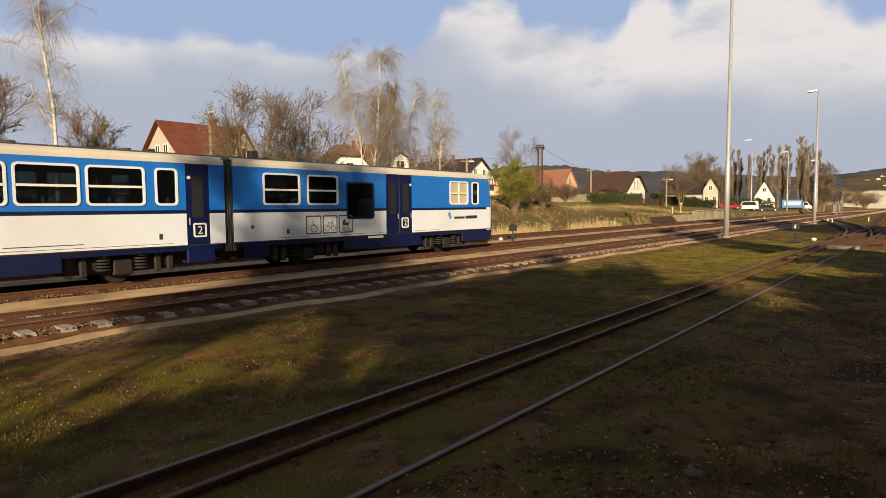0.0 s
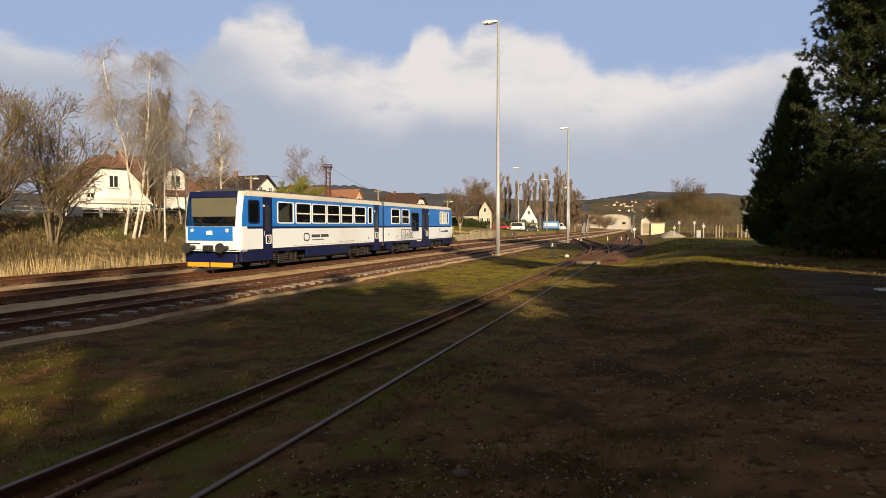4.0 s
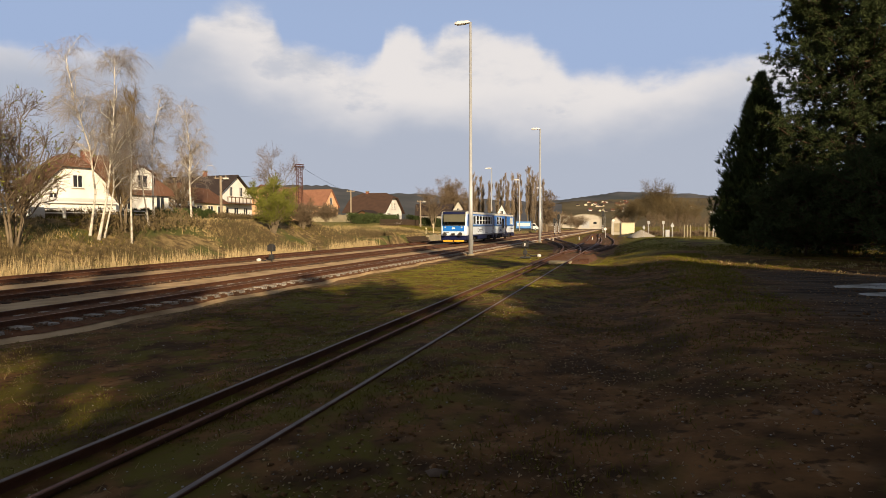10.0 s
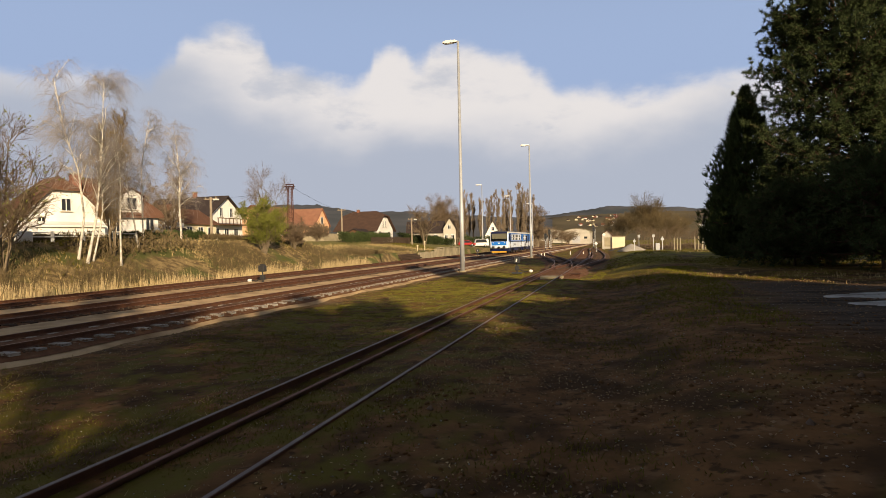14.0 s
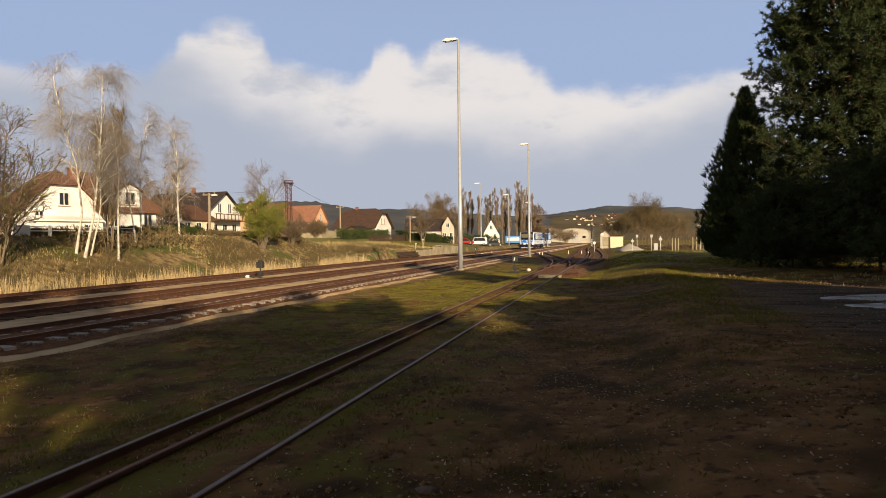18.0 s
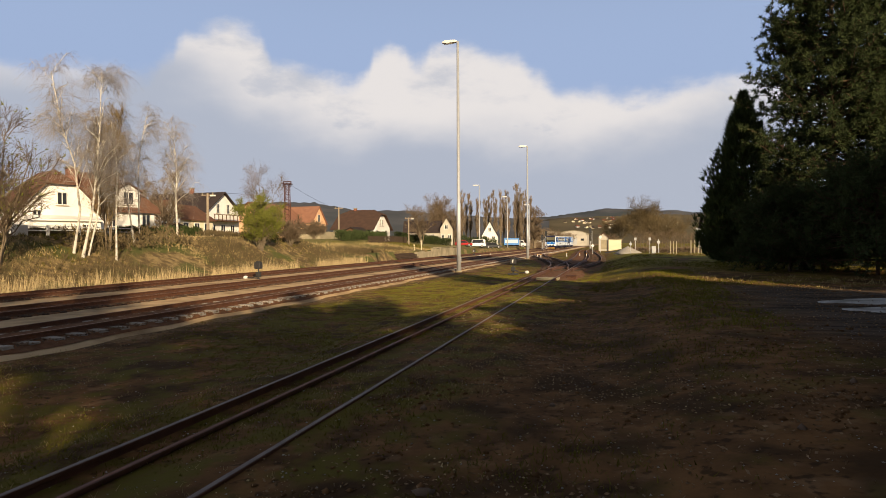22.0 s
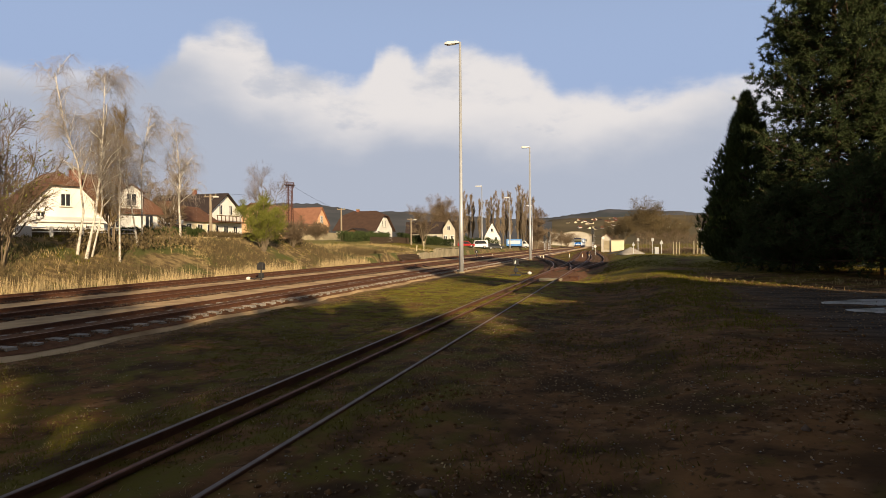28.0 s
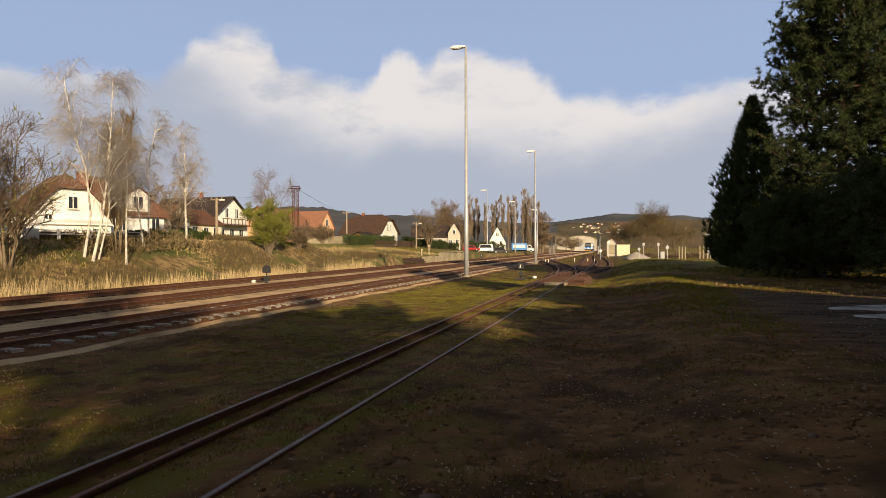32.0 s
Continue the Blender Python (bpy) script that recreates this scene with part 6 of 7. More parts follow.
# ---- posts, signals, wires ----
def lamp_post(x, y, high, label, r=0.11, arm=0.95, z=None):
    z = lift(x, y) if z is None else z
    p = thing("lamp_post", (x, y, z), label=label, category="lamp post", group="yard lamps")
    part("foot", Mesher().tube([(0, 0, -0.1), (0, 0, 0.12)], [r * 2.2, r * 1.9], 12), M["concrete"], p)
    part("pole", Mesher().tube([(0, 0, 0), (0, 0, high * 0.3), (0, 0, high * 0.302), (0, 0, high)], [r * 1.35, r * 1.2, r, r * 0.7], 14), M["steel"], p, "galvanised steel pole", smooth=True)
    part("hatch", Mesher().box(r * 1.1, r * 1.4, -0.06, 0.06, 0.8, 1.2), M["steel"], p)
    part("arm", Mesher().tube([(0, 0, high - 0.12), (-0.12, 0, high), (-arm * 0.5, 0, high + 0.03)], r * 0.55, 8), M["steel"], p)
    hd = part("lamp_head", Mesher().rings([[(-arm * 1.25, -0.1, high - 0.05), (-arm * 1.25, 0.1, high - 0.05), (-arm * 1.25, 0.1, high + 0.04), (-arm * 1.25, -0.1, high + 0.04)],
                                           [(-arm, -0.2, high - 0.1), (-arm, 0.2, high - 0.1), (-arm, 0.15, high + 0.13), (-arm, -0.15, high + 0.13)],
                                           [(-0.25, -0.17, high - 0.07), (-0.25, 0.17, high - 0.07), (-0.25, 0.12, high + 0.12), (-0.25, -0.12, high + 0.12)],
                                           [(-0.05, -0.08, high - 0.03), (-0.05, 0.08, high - 0.03), (-0.05, 0.06, high + 0.07), (-0.05, -0.06, high + 0.07)]]), M["white"], p, "pale lamp head")
    part("lens", Mesher().box(-arm * 1.1, -0.4, -0.13, 0.13, high - 0.13, high - 0.085), M["lamp_glass"], hd)
    return p


def point_signal(x, y, turn, label):
    """A low point signal: lantern with a white arrow, and its round counterweight on a lever."""
    z = lift(x, y)
    p = thing("point_signal", (x, y, max(z, -0.26)), turn, label, "point signal", "point signals")
    part("base_plate", Mesher().box(-0.35, 0.35, -0.2, 0.2, -0.05, 0.06), M["black"], p, bevel=0.01)
    part("stand", Mesher().tube([(0, 0, 0), (0, 0, 0.12), (0, 0, 0.70)], [0.14, 0.05, 0.045], 10), M["black"], p)
    part("gear_box", Mesher().box(-0.13, 0.13, -0.13, 0.13, 0.2, 0.5), M["black"], p, bevel=0.02)
    la = part("lantern", Mesher().box(-0.21, 0.21, -0.16, 0.16, 0.70, 1.10), M["black"], p, "black square lantern", 0.03)
    part("lantern_cap", Mesher().box(-0.12, 0.12, -0.1, 0.1, 1.10, 1.17), M["black"], la, bevel=0.02)
    part("arrow", Mesher().prism([(-0.06, 0.80), (0.03, 0.80), (0.06, 1.02), (-0.03, 1.02)], 1, -0.175, -0.165), M["lamp_glass"], la, "white signal pane")
    part("lever", Mesher().tube([(0.05, 0, 0.3), (0.5, -0.05, 0.12), (0.95, -0.1, 0.16)], 0.03, 8), M["black"], p)
    wt = Mesher()
    rings = [[(1.0 + 0.06 * s - 0.02 + 0.155 * math.sin(a) * math.cos(t), -0.1 + 0.155 * math.sin(a) * math.sin(t), 0.15 + 0.11 * math.cos(a)) for t in np.linspace(0, 2 * math.pi, 13)[:-1]]
             for s, a in ((0, 0.15), (0, 0.7), (0, 1.3), (0, 1.9), (0, 2.5), (0, 3.0))]
    wt.rings(rings)
    part("counterweight", wt, M["white"], p, "white round counterweight", smooth=True)
    return p


def lattice_tower(x, y, z, high, label):
    t = thing("lattice_tower", (x, y, z), 12, label, "tower")
    w0, w1 = 0.36, 0.27
    leg = lambda sx, sy, k: (sx * (w0 + (w1 - w0) * k), sy * (w0 + (w1 - w0) * k), high * k)
    for sx in (-1, 1):
        for sy in (-1, 1):
            part("leg", Mesher().tube([leg(sx, sy, 0), leg(sx, sy, 1)], 0.05, 5), M["lattice"], t)
    n = 11
    for i in range(n):
        a, b = i / n, (i + 1) / n
        for s in (-1, 1):
            part("brace", Mesher().tube([leg(-1, s, a), leg(1, s, b)], 0.026, 4), M["lattice"], t)
            part("brace", Mesher().tube([leg(s, 1, a), leg(s, -1, b)], 0.026, 4), M["lattice"], t)
            part("strut", Mesher().tube([leg(-1, s, b), leg(1, s, b)], 0.024, 4), M["lattice"], t)
    part("head_frame", Mesher().box(-0.62, 0.62, -0.4, 0.4, high, high + 0.1).box(-0.5, 0.5, -0.32, 0.32, high + 0.3, high + 0.37), M["lattice"], t)
    for s in (-1, 1):
        part("insulator", Mesher().tube([(s * 0.5, 0, high - 0.35), (s * 0.5, 0, high + 0.4)], 0.06, 6), M["lattice"], t)


def utility_pole(b, d, high, label, lamp=False, wide=0.16):
    x, y, z = at_bearing(b, d)
    p = thing("utility_pole", (x, y, z), label=label, category="utility pole", group="street poles")
    part("pole", Mesher().tube([(0, 0, -0.3), (0, 0, high)], [wide, wide * 0.7], 9), M["pole_wood"], p)
    part("crossarm", Mesher().box(-0.7, 0.7, -0.06, 0.06, high - 0.25, high - 0.13), M["pole_wood"], p)
    for k in (-0.6, 0.6):
        part("insulator", Mesher().tube([(k, 0, high - 0.13), (k, 0, high + 0.06)], 0.045, 7), M["concrete"], p)
    if lamp:
        part("lamp_arm", Mesher().tube([(0, 0, high - 0.6), (0.8, -0.4, high - 0.3)], 0.03, 6), M["steel"], p)
        part("lamp_head", Mesher().box(0.65, 1.2, -0.55, -0.3, high - 0.36, high - 0.22), M["white"], p, bevel=0.03)
    return (x, y, z + high)


def wire(a, b, sag=0.5, r=0.018):
    mid = [tuple(a[i] + (b[i] - a[i]) * s - (sag * 4 * s * (1 - s) if i == 2 else 0) for i in range(3)) for s in np.linspace(0, 1, 9)]
    ob = part("overhead_wire", Mesher().tube(mid, r, 4), M["black"])
    tagged(ob, "dark overhead wire strung between poles", "wire", "overhead wires")


def light_signal(x, y, z, high, label, heads=2, turn=0):
    p = thing("light_signal", (x, y, z), turn, label, "railway signal", "light signals")
    part("mast", Mesher().tube([(0, 0, -0.2), (0, 0, high)], 0.07, 10), M["darkmetal"], p)
    hd = part("signal_head", Mesher().prism([(-0.3, high - 1.0), (0.3, high - 1.0), (0.3, high), (0.15, high + 0.2), (-0.15, high + 0.2), (-0.3, high)], 1, -0.18, -0.02), M["black"], p, "black signal head")
    for i in range(3):
        part("lens", Mesher().tube([(0, -0.2, high - 0.8 + i * 0.36), (0, -0.17, high - 0.8 + i * 0.36)], 0.1, 10), M["pane"], hd)
    if heads > 1:
        part("signal_head", Mesher().box(-0.75, -0.3, -0.18, -0.02, high - 1.9, high - 1.2), M["black"], p, bevel=0.05)
    for i in range(4):
        part("mast_plate", Mesher().box(-0.1, 0.1, -0.11, -0.095, 0.5 + i * 0.4, 0.5 + i * 0.4 + 0.3), M["steel"], p)
    part("ladder", Mesher().box(0.2, 0.24, -0.02, 0.02, 0.3, high - 0.6).box(0.42, 0.46, -0.02, 0.02, 0.3, high - 0.6), M["steel"], p)


def furniture():
    lamp_post(-11.77, 45.2, 18.0, "tall galvanised yard lamp post beside the main track", 0.135, 1.0)
    lamp_post(-11.44, 81.0, 15.3, "tall galvanised yard lamp post beyond the switch", 0.13, 0.95)
    for b, d, h in ((12.6, 150, 15.6), (9.95, 165, 14.0), (7.85, 170, 12.8)):
        x, y = polar(b, d)
        lamp_post(x, y, h, "slim distant yard lamp post", 0.12, 1.3)
    point_signal(-21.1, 32.1, 180, "black point signal with white counterweight between tracks")
    point_signal(-6.9, 41.6, 0, "black point signal with white counterweight on the grass")
    point_signal(-21.0, 90.0, 0, "black point signal beside the far rails")
    x, y, z = at_bearing(30.7, 82)
    lattice_tower(x, y, z, 7.4, "rusty red lattice tower by the line")
    a = utility_pole(37.6, 62, 4.2, "grey timber pole in front of the gabled house", True)
    utility_pole(26.0, 96, 5.2, "weathered timber pole beside the lawn")
    utility_pole(19.4, 110, 5.0, "timber pole with a small street lamp", True)
    utility_pole(60.9, 45, 6.2, "timber pole with street lamp before the red roof", True)
    top = (x, y, z + 7.6)
    wire(a, top, 0.5)
    far = polar(24.5, 130)
    wire(top, (far[0], far[1], 8.5), 0.8)
    back = polar(62, 60)
    wire(a, (back[0], back[1], 9.0), 0.8)
    light_signal(-15.9, 144, -0.2, 4.6, "light signal mast with black heads")
    light_signal(-5.2, 132, 0, 4.8, "light signal mast beside the yard track", 1)
    light_signal(-15.9, 136, -0.2, 3.6, "short light signal mast", 1)
    # square and round marker boards
    for x, y, z, h, w, shape in ((-3.7, 104, -0.2, 1.5, 0.3, "diamond"), (-2.6, 112, 0.2, 2.6, 0.32, "diamond")):
        p = thing("marker_board", (x, y, z), label="white diamond marker board on a short post", category="sign", group="marker boards")
        part("post", Mesher().tube([(0, 0, -0.2), (0, 0, h)], 0.04, 7), M["steel"], p)
        part("board", Mesher().prism([(0, h - w), (w, h), (0, h + w), (-w, h)], 1, -0.07, -0.045), M["white"], p)
    # low white and yellow track markers
    rnd = random.Random(9)
    for b, d in ((11.6, 96), (7.1, 84), (6.8, 84), (4.4, 96), (3.2, 92), (2.6, 88)):
        x, y = polar(b, d)
        p = thing("track_marker", (x, y, -0.3), label="small pale marker post by the rails", category="marker post", group="track markers")
        part("post", Mesher().box(-0.05, 0.05, -0.04, 0.04, -0.1, 0.5), M["white"], p, bevel=0.01)
        part("cap", Mesher().box(-0.06, 0.06, -0.05, 0.05, 0.5, 0.58), M["yellow"], p)
    # roadside posts and signs behind the bank
    def post(b, d, h, w=0.09, mat="white"):
        x, y, z = at_bearing(b, d)
        p = thing("barrier_post", (x, y, z), label="pale concrete roadside post", category="post", group="roadside posts")
        part("post", Mesher().box(-w, w, -w, w, -0.1, h), M[mat], p, bevel=0.02)
        part("cap", Mesher().box(-w * 0.8, w * 0.8, -w * 0.8, w * 0.8, h, h + 0.05), M[mat], p)
    for b in (-4.75, -5.0, -5.25):
        post(b, 66, 1.25, 0.055, "concrete")
    for b in (-6.45, -6.75, -7.05, -7.3):
        post(b, 66, 1.3, 0.055, "concrete")

    def sign(b, d, h, kind, label):
        x, y, z = at_bearing(b, d)
        p = thing("road_sign", (x, y, z), label=label, category="road sign", group="road signs")
        part("post", Mesher().tube([(0, 0, -0.1), (0, 0, h)], 0.04, 7), M["steel"], p)
        if kind == "round":
            part("plate", Mesher().tube([(0, -0.05, h - 0.35), (0, -0.075, h - 0.35)], 0.19, 18), M["steel"], p)
        elif kind == "square":
            part("plate", Mesher().box(-0.17, 0.17, -0.08, -0.055, h - 0.4, h), M["steel"], p, bevel=0.005)
        else:
            part("plate", Mesher().prism([(-0.36, h - 0.5), (0.36, h - 0.12), (0.36, h), (-0.36, h - 0.38)], 1, -0.08, -0.055), M["steel"], p)
            part("plate", Mesher().prism([(-0.36, h - 0.12), (0.36, h - 0.5), (0.36, h - 0.38), (-0.36, h)], 1, -0.11, -0.085), M["steel"], p)
            part("plate", Mesher().box(-0.22, 0.22, -0.08, -0.055, h - 1.1, h - 0.72), M["steel"], p)
    sign(-1.35, 88, 1.7, "round", "round road sign on a grey post")
    sign(-1.75, 92, 2.3, "square", "square white road sign")
    sign(-3.0, 90, 2.3, "square", "square white road sign on a tall post")
    sign(-3.75, 75, 1.7, "round", "round road sign beside the crossing road")
    sign(-7.1, 80, 3.2, "cross", "level crossing sign with white crossed boards")
    x, y, z = at_bearing(-3.35, 80)
    p = thing("cabinet", (x, y, z), label="white roadside electric cabinet", category="cabinet")
    part("body", Mesher().box(-0.25, 0.25, -0.2, 0.2, 0, 0.95), M["steel"], p, bevel=0.02)
    part("door", Mesher().box(-0.22, 0.22, -0.215, -0.203, 0.08, 0.88), M["steel"], p)
    # gravel heap
    rng = np.random.default_rng(3)
    rings = []
    for s, r in ((0, 2.1), (0.25, 1.7), (0.5, 1.15), (0.8, 0.5), (1.0, 0.08)):
        rings.append([(r * math.cos(t) * (1 + 0.12 * math.sin(3 * t + s * 5)), r * math.sin(t) * (1 + 0.1 * math.sin(2 * t)), s * 1.15 - 0.1) for t in np.linspace(0, 2 * math.pi, 19)[:-1]])
    hp = part("gravel_heap", Mesher().rings(rings), M["stone"], smooth=True)
    x, y = polar(-1.1, 92)
    hp.matrix_basis = pose(x, y, lift(x, y))
    tagged(hp, "small pale heap of gravel", "gravel heap")
    # concrete loading wall beyond the outer track
    wl = thing("loading_wall", (-27.5, 81.5, 0), label="low weathered concrete loading wall beside the tracks", category="wall", kind="structure")
    for i in range(12):
        part("block", Mesher().box(-0.35, 0.0, i * 2.0 + 0.02, i * 2.0 + 1.98, -0.5, (0.62 if i < 4 else 1.05) + 0.07 * math.sin(i * 2.3)), M["concrete"], wl, bevel=0.03)
    for i in range(7):
        part("coping", Mesher().box(-0.55, 0.08, 9.9 + i * 2.0 + 0.02, 9.9 + i * 2.0 + 1.98, 1.13, 1.25), M["concrete"], wl, bevel=0.02)
    # stacked old sleepers at the wall's near end
    lp = thing("timber_stack", (-27.7, 73.5, lift(-27.7, 74.5)), 0, "dark stack of old timber sleepers by the wall", "timber stack")
    rnd = random.Random(12)
    for row in range(4):
        for k in range(6 - row):
            part("timber", Mesher().box(-1.2 + k * 0.3 + row * 0.12, -0.94 + k * 0.3 + row * 0.12, rnd.uniform(-0.3, 0.2), 7.6 + rnd.uniform(-0.4, 0.5), row * 0.18, row * 0.18 + 0.165), M["timber"], lp, bevel=0.01)
    for y, h in ((89.5, 1.4), (86.0, 0.8)):
        p = thing("wall_post", (-29.4, y, lift(-29.4, y)), label="small pale post with a short crossbar", category="post", group="wall posts")
        part("post", Mesher().tube([(0, 0, -0.1), (0, 0, h)], 0.05, 7), M["cream"], p)
        part("crossbar", Mesher().box(-0.05, 0.05, -0.28, 0.28, h - 0.04, h + 0.1), M["cream"], p, bevel=0.01)
    # switch gear beside the siding: low rusted box and concrete cover
    p = thing("switch_box", (-2.6, 37.2, -0.2), 0, "rusty switch machine box at the siding", "switch box")
    part("body", Mesher().box(-0.28, 0.28, -0.25, 0.25, -0.1, 0.10), M["rust"], p, bevel=0.04)
    part("lid", Mesher().box(-0.31, 0.31, -0.28, 0.28, 0.10, 0.14), M["rust"], p, bevel=0.01)
    p = part("cover_slab", Mesher().box(-0.65, 0.65, -0.5, 0.5, -0.1, 0.06), M["concrete"], None, bevel=0.02)
    p.matrix_basis = pose(-3.75, 34.6, -0.12)
    tagged(p, "pale concrete cover slab between the rails", "slab")
    # garden fences and hedge along the bank
    f = thing("fence", (-36.2, 14, 0), label="white rail fence on top of the bank", category="fence")
    for i in range(11):
        y = i * 2.4
        z = lift(-36.2, 14 + y)
        part("post", Mesher().box(-0.08, 0.08, y - 0.08, y + 0.08, z - 0.2, z + 0.72), M["plaster"], f, bevel=0.01)
        if i:
            for k in (0.35, 0.62):
                part("rail", Mesher().box(-0.03, 0.03, y - 2.32, y - 0.08, z + k - 0.035, z + k + 0.035), M["plaster"], f)
    p = part("sign_stone", Mesher().box(-0.15, 0.15, -0.45, 0.45, -0.2, 0.72), M["plaster"], None, bevel=0.05)
    p.matrix_basis = pose(-36.6, 29.2, lift(-36.6, 29.2))
    tagged(p, "pale plastered fence pier on the bank", "pier")
    f = thing("fence", (-38.5, 89.5, 0), label="dark picket fence before the cottages", category="fence")
    for i in range(70):
        y = i * 0.27
        z = lift(-38.5, 89.5 + y)
        part("picket", Mesher().box(-0.02, 0.02, y - 0.07, y + 0.07, z, z + 1.15 + 0.05 * math.sin(i * 7.7)), M["timber"], f)


furniture()


# ---- vehicles ----
def vehicle(name, at, turn, paint, label, length=4.2, wide=1.75, van=False):
    v = thing(name, at, turn, label, name.replace("_", " "), "parked vehicles")
    h = 1.0 if van else 0.75
    top = 1.95 if van else 1.42
    body = [(-length / 2, 0.3), (length / 2, 0.3), (length / 2, 0.7), (length * 0.46, h), (length * 0.27, h + 0.05), (length * 0.10 if not van else length * 0.2, top), (-length * 0.36 if not van else -length * 0.47, top),
            (-length * 0.49, h + 0.1), (-length / 2, 0.8)]
    part("body", Mesher().prism([(a, b) for a, b in body], 1, -wide / 2, wide / 2), M[paint], v, bevel=0.06)
    glass_ = [(length * 0.24, h + 0.08), (length * 0.10 if not van else length * 0.18, top - 0.08), (-length * 0.33, top - 0.08), (-length * 0.42, h + 0.1)]
    for s in (-1, 1):
        part("side_window", Mesher().prism(glass_, 1, min(s * wide / 2, s * (wide / 2 + 0.01)), max(s * wide / 2, s * (wide / 2 + 0.01))), M["pane"], v)
        for k in (-0.3, 0.31):
            w = part("wheel", Mesher().tube([(k * length, s * (wide / 2 - 0.16), 0.31), (k * length, s * (wide / 2 + 0.02), 0.31)], 0.31, 16), M["tyre"], v)
            part("rim", Mesher().tube([(k * length, s * (wide / 2 + 0.02), 0.31), (k * length, s * (wide / 2 + 0.03), 0.31)], 0.19, 12), M["steel"], w)
        part("headlight", Mesher().box(length / 2 - 0.04, length / 2 + 0.01, min(s * 0.5, s * 0.78), max(s * 0.5, s * 0.78), 0.6, 0.74), M["lamp_glass"], v)
    return v


def vehicles():
    x, y, z = at_bearing(14.1, 146)
    vehicle("car", (x, y, z), 10, "red", "small red car parked by the hedge")
    x, y, z = at_bearing(12.95, 148)
    vehicle("van", (x, y, z), 200, "carwhite", "white van parked by the hedge", 4.6, 1.8, True)
    for b in (11.9, 11.3):
        x, y, z = at_bearing(b, 150)
        vehicle("car", (x, y, z), 15, "cardark", "dark car parked by the hedge")
    x, y, z = at_bearing(9.2, 176)
    t = thing("truck", (x, y, z - 0.05), 8, "small truck with blue box body and white cab", "truck", "parked vehicles")
    part("box_body", Mesher().box(-3.3, 1.1, -1.1, 1.1, 0.75, 2.75), M["vanblue"], t, "blue box body", 0.04)
    part("banner", Mesher().box(-2.9, 0.7, -1.115, -1.103, 1.4, 2.3), M["carwhite"], t, "pale plain panel on the box")
    part("cab", Mesher().prism([(1.2, 0.5), (3.2, 0.5), (3.2, 1.15), (2.75, 1.35), (2.2, 2.2), (1.2, 2.25)], 1, -0.95, 0.95), M["carwhite"], t, "white cab", 0.05)
    part("cab_window", Mesher().prism([(1.5, 1.4), (2.55, 1.4), (2.1, 2.05), (1.5, 2.05)], 1, -0.962, -0.952), M["pane"], t)
    part("chassis", Mesher().box(-3.1, 3.0, -0.4, 0.4, 0.4, 0.75), M["black"], t)
    for s in (-1, 1):
        for k in (-2.2, 2.3):
            w = part("wheel", Mesher().tube([(k, s * 0.72, 0.38), (k, s * 0.98, 0.38)], 0.38, 16), M["tyre"], t)
            part("rim", Mesher().tube([(k, s * 0.98, 0.38), (k, s * 0.99, 0.38)], 0.2, 12), M["steel"], w)


vehicles()


# ---- hedges ----
def hedge(a, b, high, thick, label, seed, mat="twig", count=2600):
    """A clipped row of dense twigs and small leaves between two points."""
    rng = np.random.default_rng(seed)
    ln = math.dist(a, b)
    n = int(count * ln / 10)
    t, u, v = rng.uniform(0, 1, n), rng.uniform(-0.5, 0.5, n), rng.uniform(0, 1, n) ** 0.7
    wob = 1 + 0.12 * np.sin(t * ln * 0.9) + 0.08 * np.sin(t * ln * 2.3)
    nx, ny = (b[1] - a[1]) / ln, -(b[0] - a[0]) / ln
    x, y = a[0] + (b[0] - a[0]) * t + nx * u * thick, a[1] + (b[1] - a[1]) * t + ny * u * thick
    p = np.stack([x, y, ground_z(x, y) + v * high * wob * rng.uniform(0.85, 1.05, n)], 1)
    h = thing("hedge", (0, 0, 0), label=label, category="hedge", group="garden hedges")
    w = np.stack([rng.normal(size=n) * 0.4, rng.normal(size=n) * 0.4, np.ones(n)], 1)
    link("foliage", array_mesh("foliage", *needles(rng, p, w, 3, 0.18, 0.45, 0.035, 0.5)), M[mat], h)
    m = max(2, int(ln / 0.7))
    mb = Mesher()
    for i in range(m):
        s = (i + 0.5) / m
        px, py = a[0] + (b[0] - a[0]) * s, a[1] + (b[1] - a[1]) * s
        mb.tube([(px, py, lift(px, py) - 0.2), (px + 0.05, py, lift(px, py) + high * 0.8)], [0.05, 0.02], 5)
    tagged(part("stems", mb, M["bark"], h), kind="stuff")


def hedges():
    hedge((-41, 84), (-43, 108), 1.4, 1.6, "dark green hedge before the gardens", 1, "needle")
    hedge((-41, 109), (-37, 124), 1.6, 1.6, "dark green hedge before the gabled houses", 2, "needle")
    hedge((-44, 122), (-39.5, 127), 1.3, 1.2, "brown leafless hedge behind the lawn", 3)
    hedge((-42.5, 127), (-35.5, 129.6), 1.7, 1.2, "dark hedge before the beige house", 12, "needle")
    hedge((-40, 146), (-29.5, 153), 2.5, 1.8, "dark hedge behind the parked cars", 4, "needle")
    hedge((-31, 196), (-25, 226), 2.0, 3.0, "brown brushwood beside the far tracks", 6)
    hedge((-38.5, 31), (-40.5, 44), 0.35, 1.2, "dark low hedge below the villa", 9, "twig_dark")
    hedge((-36.5, 47), (-37.5, 60), 0.45, 2.2, "brown leafless scrub on the top of the bank", 10, "twig_dark", 1100)
    hedge((-33.6, 30), (-34.5, 42), 0.9, 2.4, "dark leafless scrub under the birches", 11, "twig_dark", 700)
    hedge((4, 150), (18, 150), 4.0, 4.0, "brown leafless brushwood beside the road", 7, count=1500)
    hedge((2, 98), (16, 92), 0.7, 1.0, "low brown hedge along the road", 8, count=1500)


